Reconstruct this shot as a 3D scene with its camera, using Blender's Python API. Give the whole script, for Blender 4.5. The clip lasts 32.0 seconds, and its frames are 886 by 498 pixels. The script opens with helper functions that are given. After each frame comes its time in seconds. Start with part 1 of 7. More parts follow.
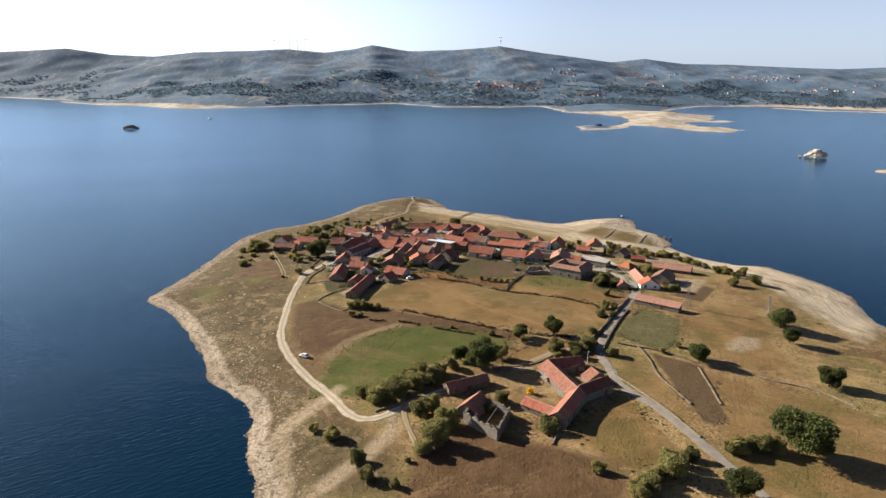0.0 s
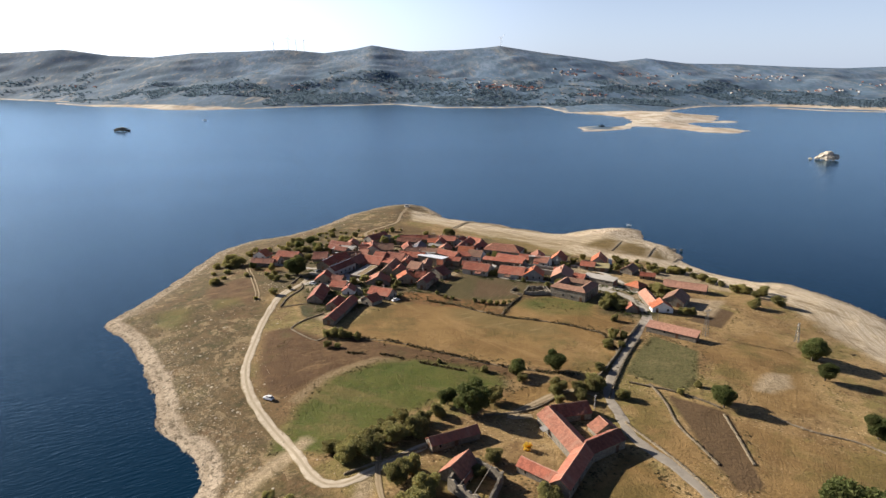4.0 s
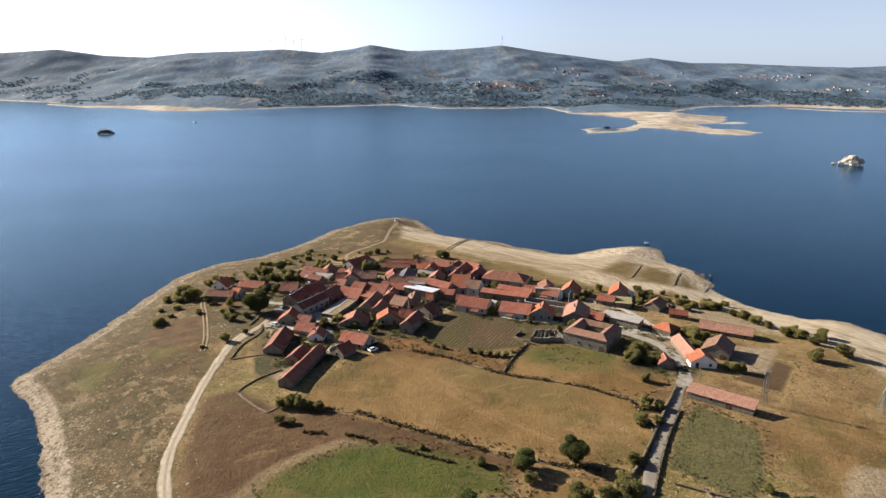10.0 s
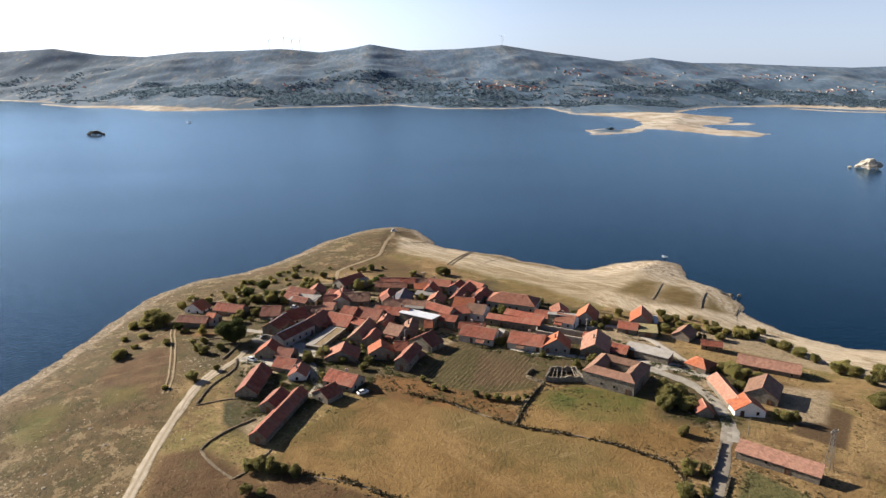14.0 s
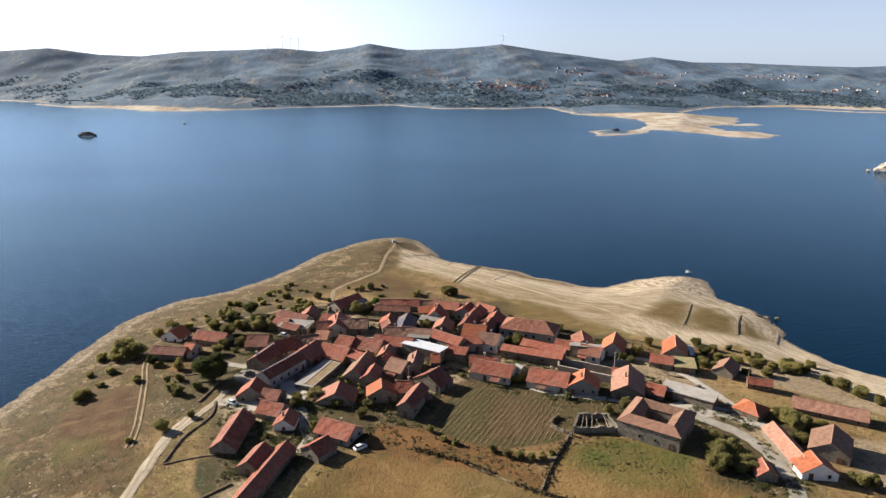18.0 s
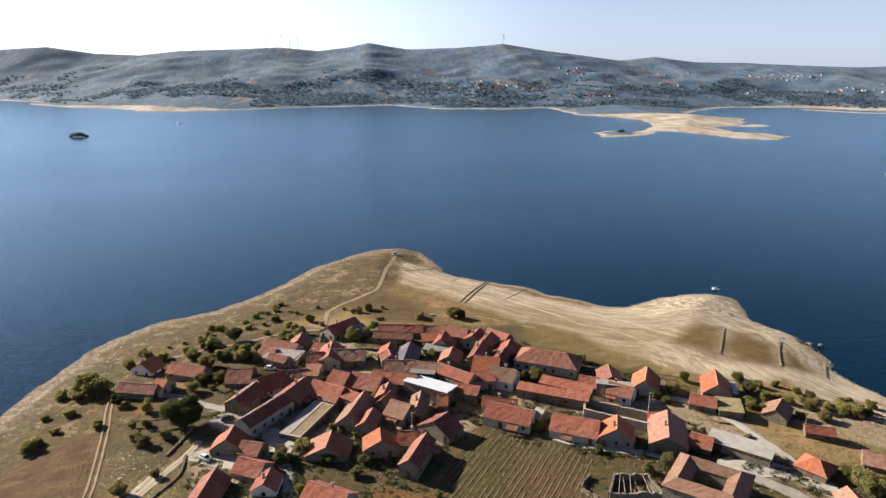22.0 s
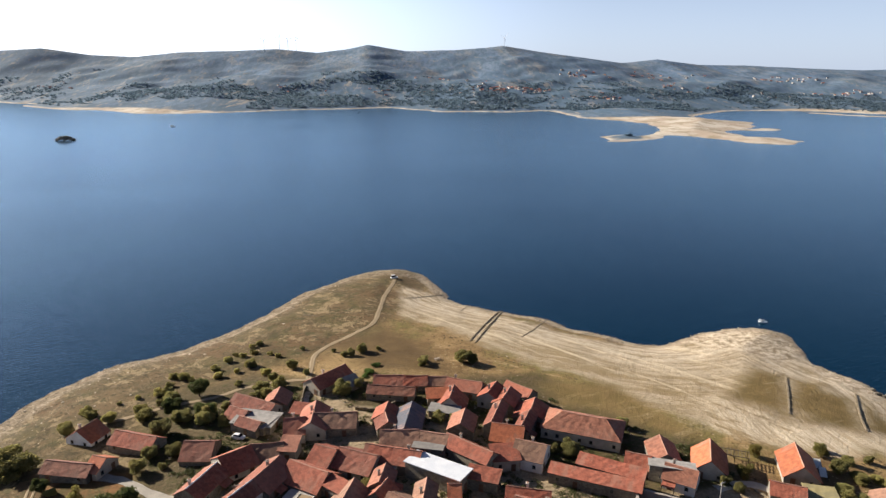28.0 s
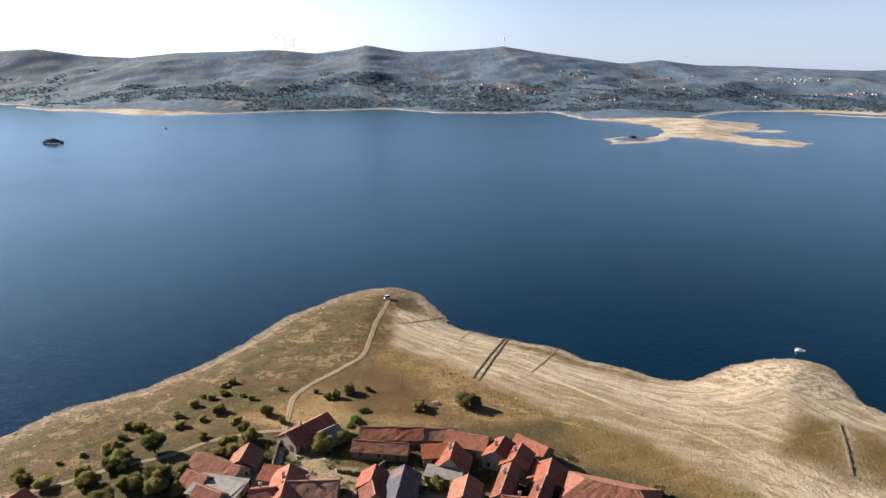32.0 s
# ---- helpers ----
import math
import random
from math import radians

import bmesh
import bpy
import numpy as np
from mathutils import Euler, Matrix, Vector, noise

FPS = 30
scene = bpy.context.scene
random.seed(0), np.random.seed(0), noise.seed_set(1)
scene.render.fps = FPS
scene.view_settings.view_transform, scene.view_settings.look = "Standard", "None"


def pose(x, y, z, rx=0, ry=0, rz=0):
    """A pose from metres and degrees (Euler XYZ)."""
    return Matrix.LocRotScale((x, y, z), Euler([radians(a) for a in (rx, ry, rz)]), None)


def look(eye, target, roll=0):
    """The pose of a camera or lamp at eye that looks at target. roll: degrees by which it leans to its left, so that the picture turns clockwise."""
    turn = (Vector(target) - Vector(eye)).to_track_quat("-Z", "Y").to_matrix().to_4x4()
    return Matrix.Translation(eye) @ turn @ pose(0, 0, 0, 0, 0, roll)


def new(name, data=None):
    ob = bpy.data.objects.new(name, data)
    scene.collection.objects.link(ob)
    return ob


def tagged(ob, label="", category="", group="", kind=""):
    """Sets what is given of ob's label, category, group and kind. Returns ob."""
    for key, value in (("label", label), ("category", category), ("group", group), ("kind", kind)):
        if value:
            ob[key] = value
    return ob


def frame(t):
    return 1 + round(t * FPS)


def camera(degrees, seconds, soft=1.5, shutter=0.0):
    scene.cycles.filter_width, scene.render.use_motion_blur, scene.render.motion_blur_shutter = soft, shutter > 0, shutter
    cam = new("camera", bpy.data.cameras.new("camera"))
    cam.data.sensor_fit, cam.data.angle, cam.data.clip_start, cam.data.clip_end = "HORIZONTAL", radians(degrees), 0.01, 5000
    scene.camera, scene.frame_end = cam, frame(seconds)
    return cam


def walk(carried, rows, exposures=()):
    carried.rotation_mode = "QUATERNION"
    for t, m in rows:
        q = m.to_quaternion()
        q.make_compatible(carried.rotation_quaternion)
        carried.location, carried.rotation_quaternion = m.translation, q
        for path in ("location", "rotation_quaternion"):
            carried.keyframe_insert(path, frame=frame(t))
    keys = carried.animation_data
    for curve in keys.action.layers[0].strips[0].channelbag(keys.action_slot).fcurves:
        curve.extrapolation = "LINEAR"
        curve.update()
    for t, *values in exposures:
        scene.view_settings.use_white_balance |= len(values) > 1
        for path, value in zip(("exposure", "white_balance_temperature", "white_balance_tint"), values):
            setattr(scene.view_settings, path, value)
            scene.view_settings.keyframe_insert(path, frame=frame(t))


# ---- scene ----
# camera: a drone that glides ahead and sinks a little
PATH = [
    (0, (0.00, 0.00, 116.73), (8.45, 96.28, 91.07), 0.34),
    (1, (2.31, 8.48, 116.77), (10.70, 104.77, 91.11), 0.30),
    (2, (4.60, 17.10, 116.79), (12.93, 113.40, 91.14), 0.25),
    (3, (6.84, 26.02, 116.78), (15.12, 122.32, 91.14), 0.21),
    (4, (9.00, 35.36, 116.71), (17.23, 131.67, 91.08), 0.18),
    (5, (11.08, 45.23, 116.58), (19.24, 141.55, 90.97), 0.15),
    (6, (13.04, 55.50, 116.41), (21.15, 151.83, 90.81), 0.13),
    (7, (14.89, 66.01, 116.22), (22.95, 162.35, 90.64), 0.11),
    (8, (16.60, 76.59, 116.05), (24.64, 172.93, 90.46), 0.11),
    (9, (18.16, 87.08, 115.91), (26.20, 183.41, 90.31), 0.10),
    (10, (19.51, 97.38, 115.78), (27.57, 193.71, 90.16), 0.11),
    (11, (20.62, 107.40, 115.66), (28.70, 203.72, 90.02), 0.12),
    (12, (21.41, 117.06, 115.52), (29.53, 213.38, 89.88), 0.13),
    (13, (21.87, 126.31, 115.36), (30.01, 222.62, 89.72), 0.14),
    (14, (22.05, 135.24, 115.19), (30.20, 231.56, 89.56), 0.15),
    (15, (22.03, 144.00, 115.06), (30.18, 240.32, 89.45), 0.16),
    (16, (21.87, 152.73, 115.01), (30.05, 249.05, 89.40), 0.16),
    (17, (21.66, 161.52, 115.07), (29.86, 257.83, 89.42), 0.16),
    (18, (21.44, 170.33, 115.16), (29.68, 266.62, 89.48), 0.16),
    (19, (21.27, 179.06, 115.22), (29.54, 275.34, 89.50), 0.16),
    (20, (21.19, 187.62, 115.18), (29.49, 283.89, 89.44), 0.17),
    (21, (21.23, 195.94, 114.99), (29.54, 292.21, 89.25), 0.20),
    (22, (21.35, 204.08, 114.68), (29.68, 300.36, 88.97), 0.23),
    (23, (21.50, 212.12, 114.34), (29.83, 308.41, 88.67), 0.26),
    (24, (21.62, 220.12, 114.03), (29.96, 316.43, 88.42), 0.29),
    (25, (21.68, 228.17, 113.81), (30.04, 324.49, 88.26), 0.31),
    (26, (21.75, 236.30, 113.66), (30.12, 332.63, 88.18), 0.33),
    (27, (21.90, 244.55, 113.56), (30.30, 340.90, 88.14), 0.33),
    (28, (22.24, 252.96, 113.48), (30.66, 349.32, 88.11), 0.33),
    (29, (22.81, 261.55, 113.38), (31.26, 357.92, 88.06), 0.33),
    (30, (23.58, 270.28, 113.28), (32.06, 366.66, 87.99), 0.32),
    (31, (24.49, 279.12, 113.17), (32.99, 375.50, 87.90), 0.30),
    (32, (25.46, 288.00, 113.06), (33.99, 384.38, 87.81), 0.29),
]
cam = camera(68.0, 32.0, soft=1.45)
walk(cam, [(t, look(eye, target, roll)) for t, eye, target, roll in PATH], exposures=((0, 1.2, 6420, 10), (32, 1.2, 6420, 10)))

# light: late afternoon sun from the far left, hazy sky
SUN_EL, SUN_ROT = radians(23.5), radians(303)
world = bpy.data.worlds.new("world")
scene.world = world
world.use_nodes = True
wn = world.node_tree
sky = wn.nodes.new("ShaderNodeTexSky")
sky.sky_type, sky.sun_disc = "NISHITA", False
sky.sun_elevation, sky.sun_rotation = SUN_EL, SUN_ROT
sky.altitude, sky.air_density, sky.dust_density, sky.ozone_density = 600, 1.0, 3.0, 1.5
tint = wn.nodes.new("ShaderNodeMix")
tint.data_type, tint.blend_type = "RGBA", "MULTIPLY"
tint.inputs[0].default_value, tint.inputs[7].default_value = 1.0, (0.47, 0.53, 0.7, 1)
wn.links.new(sky.outputs[0], tint.inputs[6])
# a pale haze lies along the whole horizon and thins out upwards
axis = wn.nodes.new("ShaderNodeTexCoord")
split = wn.nodes.new("ShaderNodeSeparateXYZ")
wn.links.new(axis.outputs["Generated"], split.inputs[0])
thin = wn.nodes.new("ShaderNodeMapRange")
thin.interpolation_type = "SMOOTHSTEP"
for key, value in (("From Min", -0.02), ("From Max", 0.38), ("To Min", 1.0), ("To Max", 0.0)):
    thin.inputs[key].default_value = value
wn.links.new(split.outputs["Z"], thin.inputs["Value"])
haze = wn.nodes.new("ShaderNodeMix")
haze.data_type, haze.blend_type = "RGBA", "ADD"
# and it is brighter towards the sun, by forward scattering
toward = Vector((math.sin(SUN_ROT) * math.cos(SUN_EL), math.cos(SUN_ROT) * math.cos(SUN_EL), math.sin(SUN_EL)))
facing = wn.nodes.new("ShaderNodeVectorMath")
facing.operation = "DOT_PRODUCT"
wn.links.new(axis.outputs["Generated"], facing.inputs[0])
facing.inputs[1].default_value = toward
glare = wn.nodes.new("ShaderNodeMapRange")
for key, value in (("From Min", 0.25), ("From Max", 1.0), ("To Min", 0.88), ("To Max", 2.45)):
    glare.inputs[key].default_value = value
glare.interpolation_type = "SMOOTHSTEP"
wn.links.new(facing.outputs["Value"], glare.inputs["Value"])
amount = wn.nodes.new("ShaderNodeMath")
amount.operation = "MULTIPLY"
wn.links.new(thin.outputs[0], amount.inputs[0])
wn.links.new(glare.outputs[0], amount.inputs[1])
haze.clamp_factor = False
wn.links.new(amount.outputs[0], haze.inputs[0])
wn.links.new(tint.outputs[2], haze.inputs[6])
haze.inputs[7].default_value = (5.4, 6.2, 7.6, 1)
wn.links.new(haze.outputs[2], wn.nodes["Background"].inputs[0])
wn.nodes["Background"].inputs[1].default_value = 0.0455
sun = new("sun", bpy.data.lights.new("sun", "SUN"))
sun.data.energy, sun.data.angle, sun.data.color = 5.0, radians(0.55), (1.0, 0.91, 0.78)
sun.matrix_world = look(toward * 500, (0, 0, 0))

# ---- materials ----
class Nodes:
    """A small builder for node materials; every method returns a socket."""

    def __init__(self, name, rough=0.9, metal=0.0, spec=0.3):
        self.m = bpy.data.materials.new(name)
        self.m.use_nodes = True
        self.t = self.m.node_tree
        self.b = self.t.nodes["Principled BSDF"]
        self.b.inputs["Roughness"].default_value = rough
        self.b.inputs["Metallic"].default_value = metal
        self.b.inputs["Specular IOR Level"].default_value = spec
        self.pos = self.t.nodes.new("ShaderNodeNewGeometry").outputs["Position"]

    def put(self, node, key, v):
        if isinstance(v, bpy.types.NodeSocket):
            self.t.links.new(v, node.inputs[key])
        elif v is not None:
            if isinstance(v, (tuple, list)) and len(v) == 3 and node.inputs[key].type == "RGBA":
                v = (*v, 1)
            node.inputs[key].default_value = v

    def noise(self, scale, detail=4, rough=0.55, vec=None, dist=0.0):
        n = self.t.nodes.new("ShaderNodeTexNoise")
        self.put(n, "Vector", vec or self.pos)
        for k, v in (("Scale", scale), ("Detail", detail), ("Roughness", rough), ("Distortion", dist)):
            n.inputs[k].default_value = v
        return n.outputs["Fac"]

    def voronoi(self, scale, feature="F1", out="Distance", vec=None):
        n = self.t.nodes.new("ShaderNodeTexVoronoi")
        n.feature = feature
        self.put(n, "Vector", vec or self.pos)
        n.inputs["Scale"].default_value = scale
        return n.outputs[out]

    def stretch(self, x, y, z, vec=None, turn=0.0):
        """Turned first, then scaled, so that patterns lie along any heading."""
        r = self.t.nodes.new("ShaderNodeMapping")
        self.put(r, "Vector", vec or self.pos)
        r.inputs["Rotation"].default_value = (0, 0, turn)
        n = self.t.nodes.new("ShaderNodeMapping")
        self.put(n, "Vector", r.outputs[0])
        n.inputs["Scale"].default_value = (x, y, z)
        return n.outputs[0]

    def ramp(self, fac, lo, hi, a=0.0, b=1.0):
        n = self.t.nodes.new("ShaderNodeMapRange")
        n.interpolation_type = "SMOOTHSTEP"
        for k, v in (("Value", fac), ("From Min", lo), ("From Max", hi), ("To Min", a), ("To Max", b)):
            self.put(n, k, v)
        return n.outputs[0]

    def math(self, op, a, b=0.0):
        n = self.t.nodes.new("ShaderNodeMath")
        n.operation = op
        self.put(n, 0, a)
        self.put(n, 1, b)
        return n.outputs[0]

    def mix(self, fac, a, b, mode="MIX"):
        n = self.t.nodes.new("ShaderNodeMix")
        n.data_type, n.blend_type = "RGBA", mode
        self.put(n, 0, fac)
        self.put(n, 6, a)
        self.put(n, 7, b)
        return n.outputs[2]

    def attr(self, name):
        n = self.t.nodes.new("ShaderNodeAttribute")
        n.attribute_name = name
        return n.outputs["Fac"]

    def rand(self):
        return self.t.nodes.new("ShaderNodeObjectInfo").outputs["Random"]

    def island(self):
        return self.t.nodes.new("ShaderNodeNewGeometry").outputs["Random Per Island"]

    def local(self):
        return self.t.nodes.new("ShaderNodeTexCoord").outputs["Object"]

    def bump(self, height, strength=0.5, dist=0.1):
        n = self.t.nodes.new("ShaderNodeBump")
        n.inputs["Strength"].default_value, n.inputs["Distance"].default_value = strength, dist
        self.put(n, "Height", height)
        self.t.links.new(n.outputs[0], self.b.inputs["Normal"])
        return self

    def done(self, colour, rough=None):
        self.put(self.b, "Base Color", colour)
        self.put(self.b, "Roughness", rough)
        return self.m


def ground_material():
    """Dry upland ground: straw, bare earth, sand at the shore, and the fields by their signed distances."""
    n = Nodes("ground", 0.95, spec=0.15)
    wide, mid, fine, grain = n.noise(0.02, 5), n.noise(0.11, 5, 0.65), n.noise(0.9, 4, 0.7), n.noise(2.2, 3, 0.7)
    d = n.attr("d_shore")
    wob = n.math("MULTIPLY", n.math("SUBTRACT", mid, 0.5), 9.0)
    wob2 = n.math("MULTIPLY", n.math("SUBTRACT", fine, 0.5), 3.0)

    def blot(col, colour, scale, lo, hi, much=1.0, rough=0.75, x=1.0, y=1.0, turn=0.0, dist=0.0):
        """Patches of another tone where a noise of that scale runs high."""
        return n.mix(n.ramp(n.noise(scale, 6, rough, vec=n.stretch(x, y, 1, turn=turn), dist=dist), lo, hi, 0.0, much), col, colour)

    def dots(col, colour, scale, size, where, much=0.9):
        """Single stones, or dark tufts with their shadows painted in, thick where the given noise runs high."""
        f = n.math("MULTIPLY", n.ramp(n.voronoi(scale), size * 0.6, size, much, 0.0), n.ramp(where, 0.47, 0.58))
        return n.mix(f, col, colour)

    def zone(col, name, colour, soft=1.2, much=1.0, wobble=0.35):
        edge = n.math("ADD", n.attr(name), n.math("MULTIPLY", n.math("ADD", wob, wob2), wobble))
        f = n.math("MULTIPLY", n.ramp(edge, -soft, soft), much)
        return n.mix(f, col, colour)

    thick, thin = n.noise(0.07, 5, 0.7), n.noise(0.045, 5, 0.7, vec=n.stretch(1, 1, 1, turn=1.2))
    # open meadow: worn straw with olive and bare earth showing through
    dry = n.mix(n.ramp(mid, 0.38, 0.62), (0.3, 0.212, 0.11), (0.2, 0.135, 0.068))
    dry = n.mix(n.ramp(wide, 0.44, 0.6), dry, (0.34, 0.25, 0.13))
    dry = blot(dry, (0.165, 0.155, 0.055), 0.03, 0.48, 0.6, 0.8, 0.7)
    dry = blot(dry, (0.14, 0.088, 0.045), 0.022, 0.53, 0.63, 0.8, 0.7, 1, 1, 0.8)
    dry = blot(dry, (0.45, 0.345, 0.205), 0.16, 0.54, 0.66, 0.7, 0.78, 0.4, 1.3, 0.5)
    dry = blot(dry, (0.095, 0.066, 0.032), 0.5, 0.52, 0.63, 0.75, 0.8)
    dry = dots(dry, (0.06, 0.05, 0.022), 0.6, 0.34, thick)
    dry = dots(dry, (0.52, 0.42, 0.28), 0.8, 0.3, thin, 0.7)
    # mown field: pale swathes along the mowing, rusty and olive stains
    straw = n.mix(n.ramp(n.noise(0.05, 4, 0.6, dist=0.6), 0.35, 0.65), (0.262, 0.176, 0.076), (0.19, 0.122, 0.05))
    straw = blot(straw, (0.32, 0.22, 0.11), 0.07, 0.5, 0.64, 0.55, 0.7, 0.3, 1.1, 0.9, 2.5)
    straw = blot(straw, (0.14, 0.09, 0.038), 0.12, 0.53, 0.66, 0.4, 0.75, 0.35, 1.2, 0.2, 2.0)
    straw = blot(straw, (0.12, 0.098, 0.034), 0.03, 0.48, 0.6, 0.75, 0.65)
    straw = blot(straw, (0.17, 0.11, 0.044), 0.5, 0.52, 0.68, 0.25, 0.78, 0.4, 1.3, 0.4)
    straw = blot(straw, (0.4, 0.29, 0.15), 0.9, 0.56, 0.66, 0.25, 0.8)
    brown = n.mix(n.ramp(mid, 0.35, 0.65), (0.086, 0.05, 0.026), (0.132, 0.082, 0.044))
    brown = blot(brown, (0.22, 0.15, 0.082), 0.13, 0.53, 0.64, 0.7, 0.78, 0.4, 1.2, -0.4)
    brown = blot(brown, (0.072, 0.046, 0.025), 0.5, 0.53, 0.66, 0.7)
    brown = blot(brown, (0.1, 0.088, 0.035), 0.06, 0.55, 0.66, 0.55)
    green = n.mix(n.ramp(mid, 0.3, 0.62), (0.044, 0.08, 0.007), (0.078, 0.1, 0.017))
    green = blot(green, (0.13, 0.112, 0.04), 0.05, 0.5, 0.62, 0.75, 0.7, 0.5, 1.2, 0.5)
    green = blot(green, (0.04, 0.055, 0.014), 0.8, 0.5, 0.64, 0.65)
    green = blot(green, (0.165, 0.125, 0.058), 0.13, 0.57, 0.66, 0.6)
    maize = n.mix(n.ramp(fine, 0.35, 0.65), (0.09, 0.1, 0.042), (0.15, 0.14, 0.07))
    maize = blot(maize, (0.06, 0.066, 0.026), 0.5, 0.5, 0.62, 0.8)
    maize = blot(maize, (0.19, 0.165, 0.09), 0.1, 0.54, 0.64, 0.6)
    plough = n.mix(n.ramp(fine, 0.35, 0.65), (0.128, 0.088, 0.054), (0.084, 0.058, 0.035))
    yard = n.mix(n.ramp(fine, 0.35, 0.65), (0.42, 0.355, 0.265), (0.29, 0.24, 0.175))
    yard = blot(yard, (0.16, 0.128, 0.075), 0.3, 0.52, 0.64, 0.7)
    # grazed slope by the water: olive grass, bare earth, broken rock
    scrub = n.mix(n.ramp(mid, 0.4, 0.6), (0.136, 0.098, 0.051), (0.086, 0.066, 0.033))
    scrub = blot(scrub, (0.135, 0.084, 0.044), 0.024, 0.5, 0.6, 0.8)
    scrub = blot(scrub, (0.095, 0.09, 0.034), 0.05, 0.49, 0.59, 0.6)
    scrub = blot(scrub, (0.24, 0.19, 0.125), 0.13, 0.54, 0.63, 0.7, 0.8, 1, 1.4, 0.9)
    scrub = blot(scrub, (0.045, 0.04, 0.018), 0.33, 0.52, 0.6, 0.9, 0.82, 1, 1.3, 0.9)
    scrub = blot(scrub, (0.29, 0.23, 0.145), 0.085, 0.55, 0.58, 0.75, 0.78, 1, 1.2, 0.9)
    scrub = blot(scrub, (0.06, 0.06, 0.024), 0.11, 0.56, 0.59, 0.8, 0.8, 1, 1.2, 2.2)
    scrub = dots(scrub, (0.05, 0.047, 0.02), 0.6, 0.34, thick)
    col = zone(dry, "z_scrub", scrub, 6)
    rubbly = dots(scrub, (0.03, 0.03, 0.013), 0.5, 0.42, mid)
    rubbly = blot(rubbly, (0.5, 0.42, 0.3), 0.5, 0.55, 0.63, 0.8, 0.82, 1, 1.3, 0.9)
    rubbly = dots(rubbly, (0.55, 0.47, 0.35), 0.7, 0.36, thin, 0.8)
    col = zone(col, "z_rocky", rubbly, 6, 0.95, 1.2)
    col = zone(col, "z_brown", brown, 2.5)
    col = zone(col, "z_straw", straw, 1.4)
    col = zone(col, "z_hay", n.mix(0.35, straw, dry), 3.0)
    col = zone(col, "z_verge", n.mix(n.ramp(fine, 0.35, 0.65), (0.27, 0.21, 0.135), (0.19, 0.145, 0.085)), 1.5)
    col = zone(col, "z_green", green, 3.0, 0.95, 0.7)
    col = zone(col, "z_maize", maize, 1.2, 1.0, 0.2)
    col = zone(col, "z_plough", plough, 1.0, 1.0, 0.15)
    col = zone(col, "z_vines", n.mix(n.ramp(fine, 0.4, 0.6), (0.078, 0.084, 0.028), (0.05, 0.056, 0.019)), 1.5, 0.75, 0.5)
    col = zone(col, "z_crop", n.mix(n.ramp(n.voronoi(0.8), 0.2, 0.5), (0.1, 0.125, 0.075), (0.035, 0.045, 0.02)), 1.0, 1.0, 0.15)
    col = zone(col, "z_grass", n.mix(n.ramp(mid, 0.35, 0.6), (0.085, 0.11, 0.03), (0.16, 0.135, 0.05)), 4.0, 0.85, 1.0)
    col = zone(col, "z_rust", n.mix(n.ramp(mid, 0.35, 0.65), (0.096, 0.064, 0.031), (0.14, 0.097, 0.045)), 6.0, 0.95, 1.2)
    # garden soil and greens, darkened to paint in the shade between houses
    garden = n.mix(n.ramp(fine, 0.4, 0.6), (0.11, 0.086, 0.052), (0.064, 0.058, 0.028))
    garden = blot(garden, (0.055, 0.062, 0.02), 0.16, 0.5, 0.6, 0.85)
    garden = blot(garden, (0.25, 0.205, 0.14), 0.25, 0.56, 0.66, 0.7)
    col = zone(col, "z_garden", garden, 4.0, 0.95)
    loam = n.mix(n.ramp(mid, 0.35, 0.65), (0.23, 0.12, 0.05), (0.14, 0.082, 0.036))
    loam = blot(loam, (0.075, 0.072, 0.026), 0.12, 0.52, 0.62, 0.8)
    col = zone(col, "z_loam", loam, 2.0, 0.95, 0.6)
    col = zone(col, "z_yard", yard, 2.0)
    # sand and gravel bared by the sunken water, in strand lines that keep to the shore
    xyz = n.t.nodes.new("ShaderNodeSeparateXYZ")
    n.put(xyz, 0, n.pos)
    lines = n.t.nodes.new("ShaderNodeCombineXYZ")
    n.put(lines, 0, n.math("MULTIPLY", xyz.outputs[0], 0.022))
    n.put(lines, 1, n.math("MULTIPLY", xyz.outputs[1], 0.022))
    n.put(lines, 2, n.math("MULTIPLY", n.math("ADD", d, n.math("MULTIPLY", wob2, 0.25)), 0.42))
    strand, strand2 = n.noise(1.0, 5, 0.65, vec=lines.outputs[0]), n.noise(2.7, 4, 0.7, vec=lines.outputs[0])
    sand = n.mix(n.ramp(strand, 0.38, 0.62), (0.47, 0.415, 0.355), (0.36, 0.31, 0.255))
    sand = blot(sand, (0.24, 0.19, 0.135), 0.5, 0.58, 0.68, 0.45, 0.8)
    rim = n.ramp(n.math("ADD", d, n.math("MULTIPLY", wob, 0.7)), 6.0, 8.5, 1.0, 0.0)
    shelf = n.math("MULTIPLY", n.ramp(n.math("ADD", d, n.math("MULTIPLY", wob, 2.2)), 7.0, 22.0, 1.0, 0.0), n.ramp(n.noise(0.22, 7, 0.8), 0.49, 0.57, 0.0, 0.6))
    col = n.mix(shelf, col, (0.25, 0.21, 0.155))
    col = n.mix(rim, col, sand)
    stony = n.mix(n.ramp(n.noise(0.3, 6, 0.78), 0.42, 0.58), (0.3, 0.255, 0.2), (0.13, 0.105, 0.07))
    stony = dots(stony, (0.5, 0.44, 0.36), 0.7, 0.36, mid, 0.8)
    col = zone(col, "z_rough", stony, 3.0, 0.85, 0.8)
    rocky = n.math("MULTIPLY", n.ramp(n.math("ADD", d, wob), 3.0, 34.0, 1.0, 0.0), n.ramp(n.noise(0.42, 8, 0.85), 0.49, 0.58, 0.0, 0.8))
